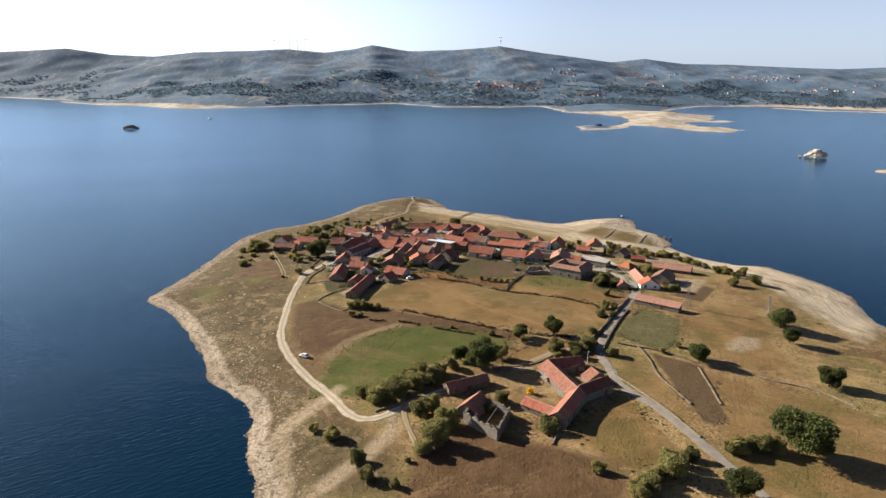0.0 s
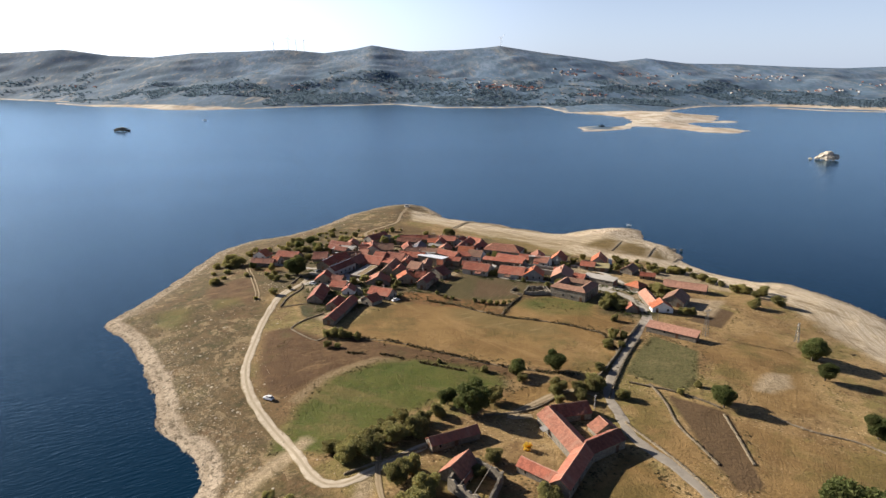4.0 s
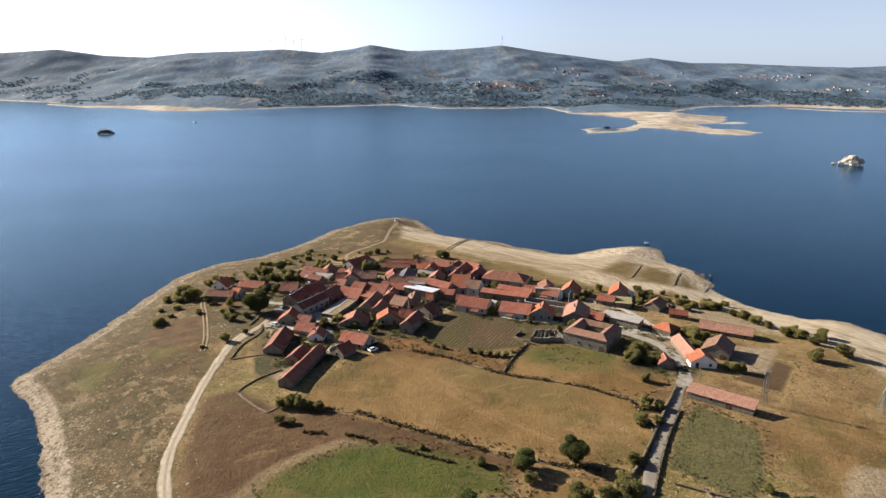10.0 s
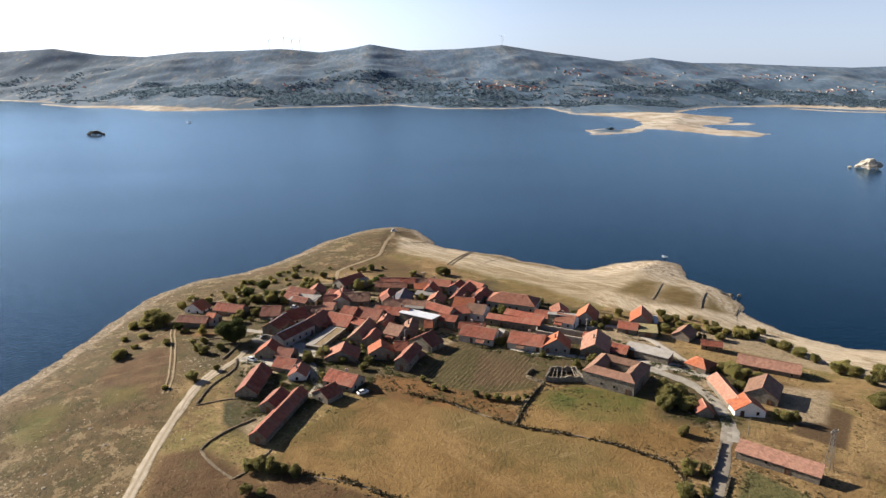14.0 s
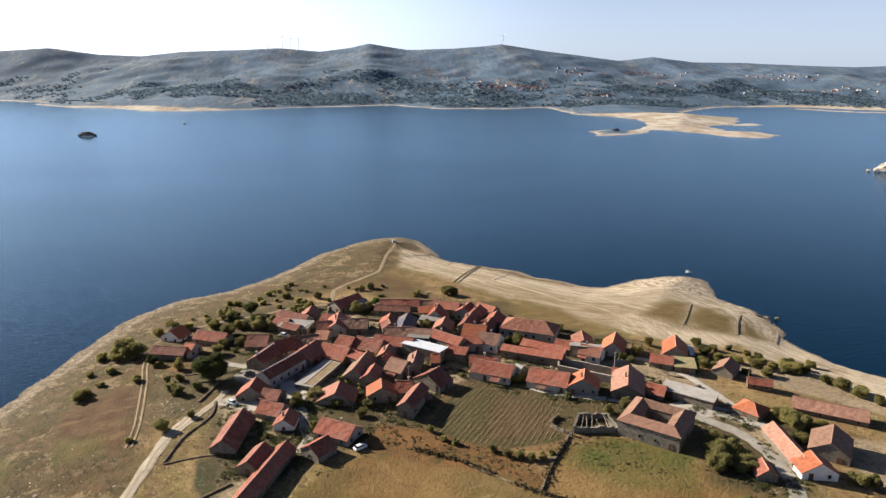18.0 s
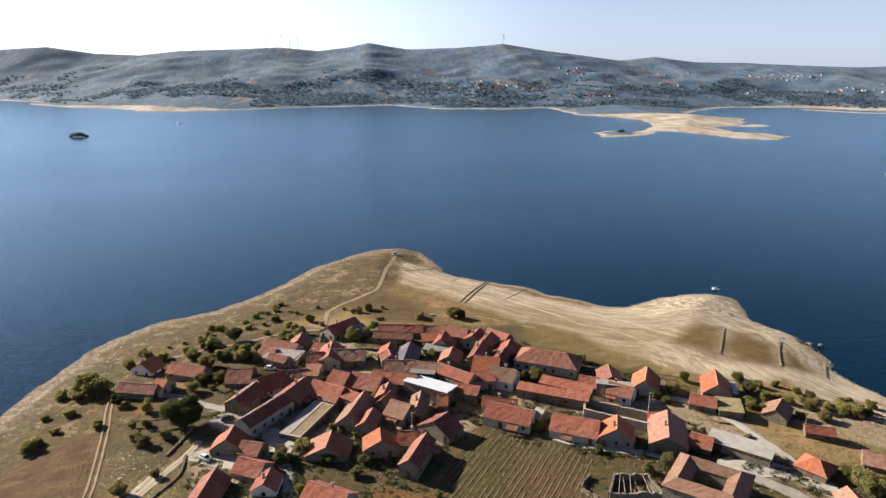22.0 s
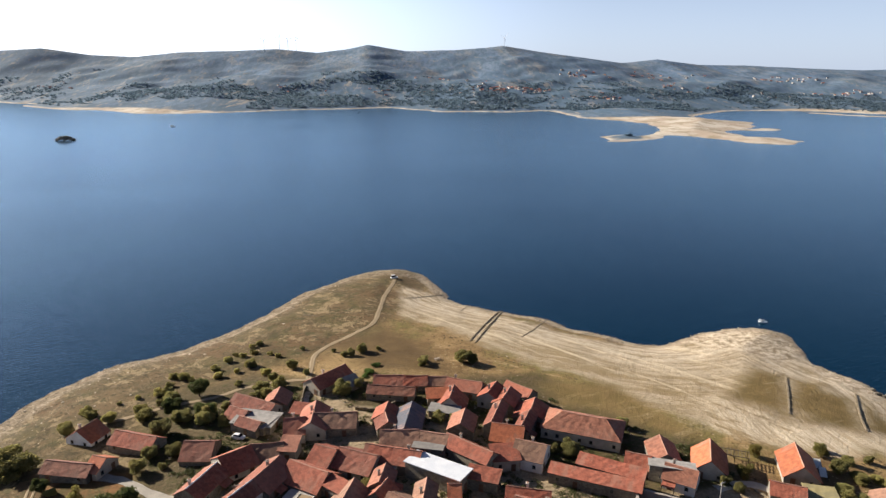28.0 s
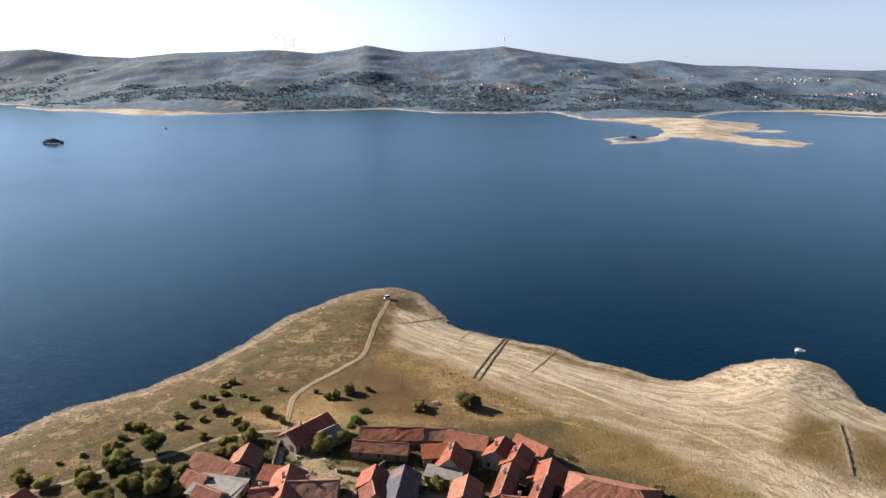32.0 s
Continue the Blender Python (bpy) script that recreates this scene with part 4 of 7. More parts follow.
WALLS = {
    "stone": masonry("granite_masonry", (0.16, 0.138, 0.11), (0.25, 0.217, 0.17)),
    "plaster": plain("beige_plaster", (0.42, 0.37, 0.31), (0.33, 0.29, 0.24), 0.5, 0.9, 0.2, 0.2, 0.02),
    "white": plain("white_plaster", (0.78, 0.76, 0.72), (0.68, 0.655, 0.61), 0.4, 0.9, 0.2, 0.15, 0.02, vary=0.1),
    "grey": plain("grey_render", (0.23, 0.225, 0.22), (0.3, 0.29, 0.275), 0.5, 0.9, 0.2, 0.2, 0.02),
    "plank": plain("grey_planks", (0.2, 0.155, 0.11), (0.13, 0.1, 0.075), 1.2, 0.9, 0.2, 0.4, 0.03),
}
WALL_WORDS = {"stone": "granite", "plaster": "beige plastered", "white": "white plastered", "grey": "grey rendered", "plank": "wooden"}
M_GLASS = Nodes("dark_pane", 0.08, spec=0.6).done((0.015, 0.018, 0.022))
M_FRAME = plain("window_white", (0.26, 0.23, 0.19), (0.2, 0.18, 0.15), 2, 0.6, 0.3, 0)
M_DOOR = plain("door_brown", (0.11, 0.06, 0.035), (0.16, 0.085, 0.05), 2, 0.7, 0.3, 0.2, 0.02)
M_RIDGE = plain("ridge_tiles", (0.4, 0.22, 0.16), (0.3, 0.155, 0.11), 2, 0.85, 0.2, 0.4, 0.04)
M_CHIMNEY = plain("chimney_render", (0.42, 0.37, 0.31), (0.32, 0.28, 0.235), 2, 0.9, 0.2, 0.2, 0.02)


def frame_mesh(w, h, t=0.09):
    b = Build()
    b.box(-w / 2 - t, w / 2 + t, -0.07, 0.04, h, h + t).box(-w / 2 - t, -w / 2, -0.07, 0.04, 0, h).box(w / 2, w / 2 + t, -0.07, 0.04, 0, h)
    b.box(-0.035, 0.035, -0.05, 0.03, 0, h)
    return b.mesh("window", M_FRAME)


WINDOW_ME = frame_mesh(0.8, 1.0)
PANE_ME = Build().box(-0.4, 0.4, -0.05, 0.02, 0, 1.0).mesh("pane", M_GLASS)
SILL_ME = Build().box(-0.55, 0.55, -0.1, 0.05, -0.1, 0).mesh("sill", M_FRAME)
DOOR_ME = Build().box(-0.5, 0.5, -0.05, 0.04, 0, 2.05).box(-0.62, -0.5, -0.09, 0.04, 0, 2.15).box(0.5, 0.62, -0.09, 0.04, 0, 2.15).box(-0.5, 0.5, -0.09, 0.04, 2.05, 2.15).mesh("door", M_DOOR)
GATE_ME = Build().box(-1.3, 1.3, -0.05, 0.04, 0, 2.4).box(-0.02, 0.02, -0.07, 0.04, 0, 2.4).box(-1.42, 1.42, -0.09, 0.04, 2.4, 2.6).mesh("door", M_DOOR)
HANDLE_ME = Build().box(0.32, 0.4, -0.1, -0.04, 0.95, 1.12).mesh("handle", M_FRAME)


def slope(name, corners, parent, material, rng, old=0.04, label="", thick=0.16):
    """A roof slope with thickness and a slightly uneven, sagging surface. Corners: eave start, eave end, top end, top start."""
    a, b, c, d = (Vector(p) for p in corners)
    nx, ny = max(3, int((b - a).length / 1.3)), 4
    up = (b - a).cross(d - a).normalized()
    if up.z < 0:
        up = -up
    v, f = [], []
    for layer in (1, 0):
        for j in range(ny + 1):
            for i in range(nx + 1):
                s, t = i / nx, j / ny
                p = (a * (1 - s) + b * s) * (1 - t) + (d * (1 - s) + c * s) * t
                sag = -old * 2.0 * math.sin(math.pi * s) * t
                if layer:
                    p = p + up * (rng.uniform(-old, old) + sag)
                else:
                    p = p - up * thick
                v.append(p)
    w, n = nx + 1, (nx + 1) * (ny + 1)
    for j in range(ny):
        for i in range(nx):
            k = j * w + i
            f += [(k, k + 1, k + 1 + w, k + w), (n + k + w, n + k + 1 + w, n + k + 1, n + k)]
    rim = [j * w for j in range(ny, -1, -1)] + list(range(1, w)) + [j * w + nx for j in range(1, ny + 1)] + [ny * w + i for i in range(nx - 1, 0, -1)]
    f += [(rim[i], n + rim[i], n + rim[(i + 1) % len(rim)], rim[(i + 1) % len(rim)]) for i in range(len(rim))]
    return part(name, mesh(name, v, f, material), parent, label)


def opening(me, x, y, z, turn, parent, extra=()):
    ob = part(me.name.split(".")[0], me, parent, "", pose(x, y, z, 0, 0, turn))
    for e in extra:
        part(e.name.split(".")[0], e, ob)
    return ob


HOMES = []


def house(x, y, turn, long, wide, eave, top, roof, wall, shape, ridge=None):
    """A village house. Local x runs along the ridge. Shapes: g gable, s single slope (low side towards local -y), h hipped, c ring round a court."""
    rng = random.Random(int(x * 31 + y * 17))
    if y > 345 and shape != "c":
        long, wide = long * 1.06, wide * 1.06
    if shape == "g":
        top, eave = top + 0.4, eave - 0.1
    HOMES.append((x, y, radians(turn), long / 2, wide / 2))
    z = land(x, y)
    barn = wall == "stone" and (eave < 2.7 or roof in ("grey", "straw", "concrete"))
    kind = "barn" if barn or long > 17 else "house"
    root = thing(kind, x, y, z, turn, f"{WALL_WORDS[wall]} {kind} with {ROOF_WORDS[roof]} in the village", kind, "village houses")
    material, over, old = ROOFS[roof], 0.38, 0.02 if roof in ("orange", "white", "concrete", "grey") else 0.06
    l2, w2 = long / 2, wide / 2
    base = -1.4
    if shape == "c":
        ring = 5.2
        b = Build()
        b.box(-l2, l2, -w2, -w2 + ring, base, eave).box(-l2, l2, w2 - ring, w2, base, eave)
        b.box(-l2, -l2 + ring, -w2 + ring + 0.01, w2 - ring - 0.01, base, eave).box(l2 - ring, l2, -w2 + ring + 0.01, w2 - ring - 0.01, base, eave)
        part("wall", b.mesh("wall", WALLS[wall]), root)
        i = ring + 0.2
        o = over
        outer = [(-l2 - o, -w2 - o), (l2 + o, -w2 - o), (l2 + o, w2 + o), (-l2 - o, w2 + o)]
        mid = [(-l2 + i / 2, -w2 + i / 2), (l2 - i / 2, -w2 + i / 2), (l2 - i / 2, w2 - i / 2), (-l2 + i / 2, w2 - i / 2)]
        inner = [(-l2 + i, -w2 + i), (l2 - i, -w2 + i), (l2 - i, w2 - i), (-l2 + i, w2 - i)]
        for k in range(4):
            n = (k + 1) % 4
            slope("roof_slope", ((*outer[k], eave), (*outer[n], eave), (*mid[n], top), (*mid[k], top)), root, material, rng, old)
            slope("roof_slope", ((*inner[k], eave + 0.2), (*inner[n], eave + 0.2), (*mid[n], top), (*mid[k], top)), root, material, rng, old)
    elif shape == "s":
        b = Build()
        b.add([(-l2, -w2, base), (l2, -w2, base), (l2, w2, base), (-l2, w2, base), (-l2, -w2, eave - 0.2), (l2, -w2, eave - 0.2), (l2, w2, top - 0.2), (-l2, w2, top - 0.2)],
              [(0, 3, 2, 1), (4, 5, 6, 7), (0, 1, 5, 4), (1, 2, 6, 5), (2, 3, 7, 6), (3, 0, 4, 7)])
        part("wall", b.mesh("wall", WALLS[wall]), root)
        g = (top - eave) / wide * over
        slope("roof_slope", ((-l2 - over, -w2 - over, eave - g), (l2 + over, -w2 - over, eave - g), (l2 + over, w2 + over * 0.4, top + g * 0.4), (-l2 - over, w2 + over * 0.4, top + g * 0.4)), root, material, rng, old)
    else:
        hip = wide * 0.4 if shape == "h" else 0.0
        b = Build()
        if shape == "h":
            b.box(-l2, l2, -w2, w2, base, eave - 0.1)
        else:
            b.add([(-l2, -w2, base), (l2, -w2, base), (l2, w2, base), (-l2, w2, base), (-l2, -w2, eave - 0.2), (l2, -w2, eave - 0.2), (l2, w2, eave - 0.2), (-l2, w2, eave - 0.2), (-l2, 0, top - 0.2), (l2, 0, top - 0.2)],
                  [(0, 3, 2, 1), (0, 1, 5, 4), (2, 3, 7, 6), (1, 2, 6, 9, 5), (3, 0, 4, 8, 7), (4, 5, 9, 8), (6, 7, 8, 9)])
        part("wall", b.mesh("wall", WALLS[wall]), root)
        g = (top - eave) / w2 * over
        lo, e = eave - g, over if shape == "h" else 0.22
        for s in (-1, 1):
            slope("roof_slope", ((-l2 - e, s * (w2 + over), lo), (l2 + e, s * (w2 + over), lo), (l2 - hip + (0 if hip else e), 0, top), (-l2 + hip - (0 if hip else e), 0, top)), root, material, rng, old)
            if hip:
                slope("roof_hip", ((s * (l2 + e), -w2 - over, lo), (s * (l2 + e), w2 + over, lo), (s * (l2 - hip), 0.02, top), (s * (l2 - hip), -0.02, top)), root, material, rng, old)
        if roof not in ("grey", "white", "slate"):
            n, r = max(2, int((long - 2 * hip) / 0.9)), []
            for k in range(n + 1):
                px = -l2 + hip + (long - 2 * hip) * k / n
                sag = rng.uniform(-0.02, 0.02) - old * 2.0 * math.sin(math.pi * k / n)
                r += [(px, dy + rng.uniform(-0.02, 0.02), top + dz + sag) for dy, dz in ((-0.2, -0.06), (-0.12, 0.07), (0, 0.12), (0.12, 0.07), (0.2, -0.06))]
            f = [(5 * k + i, 5 * k + 5 + i, 5 * k + 6 + i, 5 * k + 1 + i) for k in range(n) for i in range(4)]
            part("ridge", mesh("ridge", r, f + [tuple(range(5)), tuple(range(5 * n + 4, 5 * n - 1, -1))], ridge or M_RIDGE), root)
        if kind == "house" and rng.random() < 0.5:
            cx = rng.uniform(-l2 * 0.6, l2 * 0.6)
            c = Build().box(cx - 0.3, cx + 0.3, 0.5, 1.1, eave, top + 0.75, None, 0.05).box(cx - 0.45, cx + 0.45, 0.4, 1.3, top + 0.75, top + 0.88)
            chim = part("chimney", c.mesh("chimney", M_CHIMNEY), root, "pale rendered chimney")
            part("cap", Build().box(cx - 0.2, cx + 0.2, 0.65, 1.05, top + 0.88, top + 1.08).mesh("cap", M_RIDGE), chim)
    # lean-to shelter against a long side
    if shape == "g" and long > 7 and eave > 2.6 and rng.random() < 0.4:
        s = -1 if math.cos(radians(turn)) > 0 else 1
        x0, w, d = rng.uniform(-l2, l2 - 4.0), rng.uniform(2.8, 4.0), rng.uniform(1.8, 2.8)
        hi = min(eave - 0.5, 3.0)
        slope("lean_to", ((x0, s * (w2 + d), hi - 0.7), (x0 + w, s * (w2 + d), hi - 0.7), (x0 + w, s * (w2 + 0.03), hi), (x0, s * (w2 + 0.03), hi)), root, ROOFS[rng.choice(("red", "old", "grey", "brown"))], rng, 0.03, "", 0.08)
        for px in (x0 + 0.15, x0 + w - 0.15):
            part("post", Build().box(px - 0.08, px + 0.08, s * (w2 + d - 0.15) - 0.08, s * (w2 + d - 0.15) + 0.08, base, hi - 0.72).mesh("post", M_DOOR), root)
    # openings on the two sides that look towards the approaching camera
    sides = [(0, -1), (0, 1), (1, 0), (-1, 0)]
    for sx, sy in sides:
        c, s = math.cos(radians(turn)), math.sin(radians(turn))
        if sx * s + sy * c > -0.25:
            continue
        span = long if sy else wide
        face = degrees_of(sx, sy)
        rows = [1.25] + ([3.7] if eave >= 4.9 and shape == "g" else [])
        n = max(1, int(span / (4.6 if barn or wall == "stone" else 3.3)))
        gate_at = rng.randrange(n)
        for row in rows:
            if row + 1.3 > eave:
                row = eave - 1.6
            for k in range(n):
                u = -span / 2 + span * (k + 0.5) / n
                px, py = (u * -sy, sy * (w2 + 0.02)) if sy else (sx * (l2 + 0.02), u * sx)
                if row < 2 and k == gate_at and eave > 2.3:
                    opening(GATE_ME if barn and eave > 2.8 else DOOR_ME, px, py, 0.02, face, root, (HANDLE_ME,))
                elif rng.random() < (0.3 if barn else 0.6 if wall == "stone" else 0.9):
                    opening(WINDOW_ME, px, py, row, face, root, (PANE_ME, SILL_ME))
    return root


def degrees_of(sx, sy):
    """The turn of an opening whose outside is its local -y, on the wall with that outward side."""
    return math.degrees(math.atan2(sy, sx)) + 90



# the village, house by house
house(0.9, 467.3, 46, 14.9, 8.2, 3.0, 5.1, "red", "plaster", "g")
house(7.5, 464.9, 40, 6.0, 7.3, 2.4, 4.2, "grey", "stone", "g")
house(-14.6, 454.0, 84, 8.0, 7.3, 2.7, 4.5, "pink", "stone", "g")
house(-21.2, 450.7, -31, 15.4, 6.4, 2.9, 4.5, "old", "plaster", "g")
house(-25.1, 445.0, -33, 6.9, 6.7, 2.5, 4.2, "old", "stone", "g")
house(-18.9, 440.0, -28, 9.9, 7.1, 3.0, 3.2, "grey", "stone", "s")
house(-1.0, 436.7, 88, 13.0, 8.0, 3.7, 5.7, "red", "plaster", "g")
house(-5.6, 443.4, -15, 5.6, 4.6, 3.4, 4.7, "red", "stone", "s")
house(5.2, 435.8, -2, 12.9, 8.8, 3.2, 5.4, "brown", "stone", "g")
house(-20.2, 437.5, -32, 7.8, 4.7, 3.0, 4.2, "old", "stone", "g")
house(-6.3, 433.4, 5, 5.8, 9.5, 3.3, 5.7, "red", "plaster", "g")
house(-6.3, 421.9, -9, 4.6, 5.5, 3.6, 5.1, "pink", "plaster", "s")
house(-12.6, 421.6, 4, 8.8, 8.6, 2.3, 4.5, "brown", "stone", "g")
house(-20.6, 417.7, 37, 8.7, 10.4, 2.5, 5.1, "red", "plaster", "g")
house(-32.1, 425.7, -4, 8.1, 10.1, 2.0, 4.5, "old", "stone", "g")
house(-26.5, 406.7, 67, 11.7, 7.3, 3.2, 5.1, "old", "stone", "g", ROOFS["white"])
house(-10.2, 407.9, 64, 11.6, 9.0, 3.1, 5.4, "old", "stone", "g")
house(-18.2, 394.2, 57, 18.5, 6.2, 4.2, 5.7, "old", "grey", "g", ROOFS["white"])
house(-25.5, 379.7, 84, 6.9, 9.5, 1.9, 5.1, "red", "stone", "g")
house(-18.3, 375.2, -21, 6.1, 6.1, 2.8, 4.3, "old", "stone", "g")
house(0.7, 408.3, -33, 12.0, 9.5, 2.3, 5.1, "red", "stone", "g")
house(7.2, 402.8, -43, 7.9, 3.8, 3.5, 4.5, "red", "stone", "s")
house(4.4, 416.7, -29, 6.5, 10.1, 2.6, 5.1, "red", "stone", "g")
house(13.5, 413.9, -27, 10.9, 10.0, 2.6, 5.1, "old", "plaster", "g")
house(23.0, 414.4, -19, 15.0, 7.7, 3.5, 5.4, "red", "stone", "g")
house(24.9, 423.5, -4, 10.3, 9.1, 3.1, 5.4, "brown", "stone", "g")
house(34.7, 421.3, -20, 7.9, 9.8, 2.9, 5.4, "brown", "stone", "g")
house(44.2, 415.1, -44, 15.0, 6.2, 4.1, 5.7, "red", "stone", "g")
house(34.7, 406.6, -36, 15.8, 6.3, 5.0, 4.7, "white", "stone", "s")
house(46.4, 403.2, -23, 7.9, 4.3, 3.5, 4.7, "red", "stone", "s")
house(56.8, 424.5, -18, 9.0, 9.3, 3.3, 5.7, "orange", "stone", "g")
house(53.7, 412.5, 2, 7.0, 5.7, 3.6, 5.2, "red", "plaster", "s")
house(61.4, 414.1, -27, 8.3, 9.2, 3.7, 6.0, "brown", "white", "g")
house(42.4, 447.2, 75, 8.3, 9.0, 1.9, 5.7, "red", "plaster", "g")
house(39.5, 441.3, -20, 8.9, 4.0, 2.6, 3.2, "grey", "plaster", "s")
house(22.1, 463.9, -4, 10.0, 6.8, 2.5, 4.2, "red", "stone", "g")
house(31.4, 462.9, -4, 7.5, 6.5, 2.6, 4.2, "red", "stone", "g")
house(39.1, 462.1, -5, 6.7, 5.8, 2.7, 4.2, "brown", "stone", "g")
house(22.8, 455.3, -12, 15.1, 5.1, 2.9, 4.2, "pink", "stone", "g")
house(47.8, 457.0, -23, 11.7, 7.1, 3.3, 5.1, "red", "stone", "g")
house(56.1, 449.7, 62, 8.3, 6.8, 4.3, 6.0, "red", "grey", "g")
house(60.1, 445.2, 63, 8.5, 7.0, 4.2, 6.0, "red", "stone", "g")
house(65.8, 452.2, -48, 10.0, 5.8, 3.6, 5.1, "red", "stone", "g")
house(54.7, 433.2, 68, 13.6, 4.2, 4.8, 5.7, "old", "stone", "g")
house(67.1, 437.8, 68, 8.7, 10.1, 2.9, 5.4, "red", "stone", "g")
house(62.9, 428.9, 64, 10.0, 4.3, 4.5, 5.6, "old", "stone", "g")
house(80.6, 427.9, -26, 21.9, 12.0, 3.9, 6.9, "pink", "plaster", "h")
house(90.3, 408.5, -26, 6.3, 7.0, 2.7, 4.5, "red", "stone", "g")
house(80.7, 403.2, -32, 16.6, 3.8, 4.3, 5.4, "red", "stone", "s")
house(75.3, 399.9, -27, 22.3, 3.5, 3.4, 4.4, "red", "stone", "s")
house(97.5, 403.1, -20, 11.0, 4.4, 5.0, 4.5, "grey", "stone", "s")
house(99.1, 400.6, -35, 7.9, 7.6, 3.2, 5.1, "pink", "white", "g")
house(98.9, 412.2, 79, 9.7, 7.5, 3.2, 5.1, "pink", "stone", "g")
house(110.4, 407.6, 65, 11.2, 8.5, 2.5, 5.7, "orange", "plaster", "g")
house(134.2, 404.3, 68, 12.1, 8.5, 2.6, 5.7, "orange", "plaster", "g")
house(124.1, 392.9, -27, 7.8, 6.1, 2.7, 4.2, "red", "stone", "g")
house(131.6, 389.8, -19, 6.8, 8.5, 2.9, 3.2, "straw", "stone", "s")
house(146.5, 386.8, 47, 9.4, 7.0, 2.3, 4.2, "brown", "stone", "g")
house(77.3, 379.2, -26, 13.3, 10.0, 2.9, 5.4, "red", "plaster", "g")
house(88.1, 374.0, 71, 8.0, 9.5, 3.2, 6.0, "orange", "grey", "g")
house(58.8, 387.5, -28, 13.9, 9.1, 3.1, 5.4, "red", "plaster", "g")
house(56.6, 394.9, -17, 10.5, 5.0, 3.2, 4.5, "red", "stone", "g")
house(68.3, 387.6, -47, 2.7, 5.5, 2.5, 3.9, "grey", "stone", "g")
house(24.6, 392.7, -35, 6.9, 9.1, 3.1, 5.4, "brown", "plaster", "g")
house(14.6, 385.8, 74, 8.4, 5.2, 4.1, 5.4, "red", "stone", "g")
house(18.2, 374.3, -87, 6.6, 9.3, 3.1, 5.4, "orange", "stone", "g")
house(26.1, 376.2, -7, 5.2, 7.2, 3.3, 5.1, "red", "stone", "g")
house(28.6, 367.3, 67, 14.0, 5.1, 4.0, 5.3, "old", "stone", "g")
house(36.3, 382.8, 48, 7.3, 11.0, 2.6, 5.4, "old", "stone", "g")
house(38.1, 397.3, -4, 3.1, 6.3, 3.5, 5.1, "orange", "stone", "g")
house(30.4, 395.0, 80, 10.2, 5.2, 3.9, 5.2, "brown", "stone", "g")
house(19.8, 398.1, 61, 6.2, 8.0, 2.2, 5.2, "red", "stone", "g")
house(20.0, 403.6, 77, 7.5, 5.5, 3.7, 5.1, "pink", "stone", "g")
house(10.6, 393.2, 73, 15.5, 9.5, 1.9, 5.7, "brown", "stone", "g")
house(3.4, 374.7, 83, 8.5, 11.5, 1.9, 4.5, "pink", "stone", "g")
house(44.1, 431.4, 74, 8.9, 7.2, 3.4, 5.2, "pink", "stone", "g")
house(21.2, 432.0, -82, 5.6, 6.3, 3.5, 5.1, "old", "stone", "g")
house(21.0, 439.2, 79, 6.8, 7.0, 2.9, 4.7, "red", "stone", "g")
house(27.7, 433.1, 79, 15.7, 7.9, 3.1, 5.1, "slate", "stone", "g")
# orange tiles here also paint in the sun on this roof
house(-69.9, 441.4, 68, 7.1, 9.0, 1.9, 4.5, "orange", "white", "g")
house(-52.5, 433.5, -21, 13.6, 7.3, 2.6, 4.5, "red", "stone", "g")
house(-65.8, 420.8, -13, 13.2, 6.0, 2.7, 4.2, "pink", "stone", "g")
# brighter orange again stands in for a sunlit slope
house(-58.0, 421.6, -21, 4.1, 7.6, 2.6, 4.5, "orange", "plaster", "g")
house(-26.8, 354.3, 83, 17.7, 7.2, 1.9, 4.2, "old", "stone", "g")
house(-16.8, 366.7, -25, 8.0, 7.2, 2.2, 4.0, "red", "stone", "g")
house(-11.6, 359.4, 84, 6.9, 6.0, 2.1, 3.6, "red", "white", "g")
house(0.1, 342.1, 48, 7.1, 7.6, 2.3, 4.2, "red", "stone", "g")
house(5.2, 351.6, -31, 11.4, 8.1, 2.4, 4.5, "red", "plaster", "g")
house(-16.9, 337.9, 73, 10.2, 6.0, 2.7, 4.2, "old", "stone", "g")
house(-13.8, 329.0, 72, 30.0, 5.6, 2.5, 4.0, "red", "stone", "g")
house(102.7, 345.9, -39, 18.5, 17.5, 5.0, 6.8, "brown", "stone", "c")
house(103.7, 373.7, 69, 15.4, 10.0, 2.9, 5.4, "faded", "stone", "g")
house(112.5, 369.5, -37, 6.0, 7.0, 1.9, 3.6, "red", "stone", "g")
house(122.4, 365.8, -41, 16.2, 6.6, 3.2, 3.5, "concrete", "stone", "s")
house(138.8, 355.6, -54, 7.8, 8.0, 2.4, 4.4, "orange", "stone", "h")
house(137.2, 333.1, 84, 19.2, 6.3, 2.4, 4.0, "faded", "stone", "g")
house(137.9, 321.4, 82, 6.7, 9.8, 2.5, 5.0, "orange", "white", "g")
house(150.1, 332.2, 52, 12.7, 10.5, 2.9, 5.6, "brown", "stone", "g")
house(165.0, 354.2, -33, 20.4, 7.2, 2.3, 4.1, "faded", "stone", "g")
house(152.4, 374.2, -24, 7.6, 4.2, 2.4, 3.4, "red", "plank", "g")
house(129.8, 289.7, -42, 21.3, 4.8, 2.6, 4.0, "faded", "stone", "s")
house(123.2, 321.1, 78, 5.8, 5.2, 1.9, 3.5, "old", "stone", "g")
house(61.7, 211.7, -78, 24.0, 7.2, 3.2, 5.0, "pink", "stone", "g")
house(66.8, 225.9, 10, 13.0, 7.3, 2.7, 4.5, "red", "stone", "g")
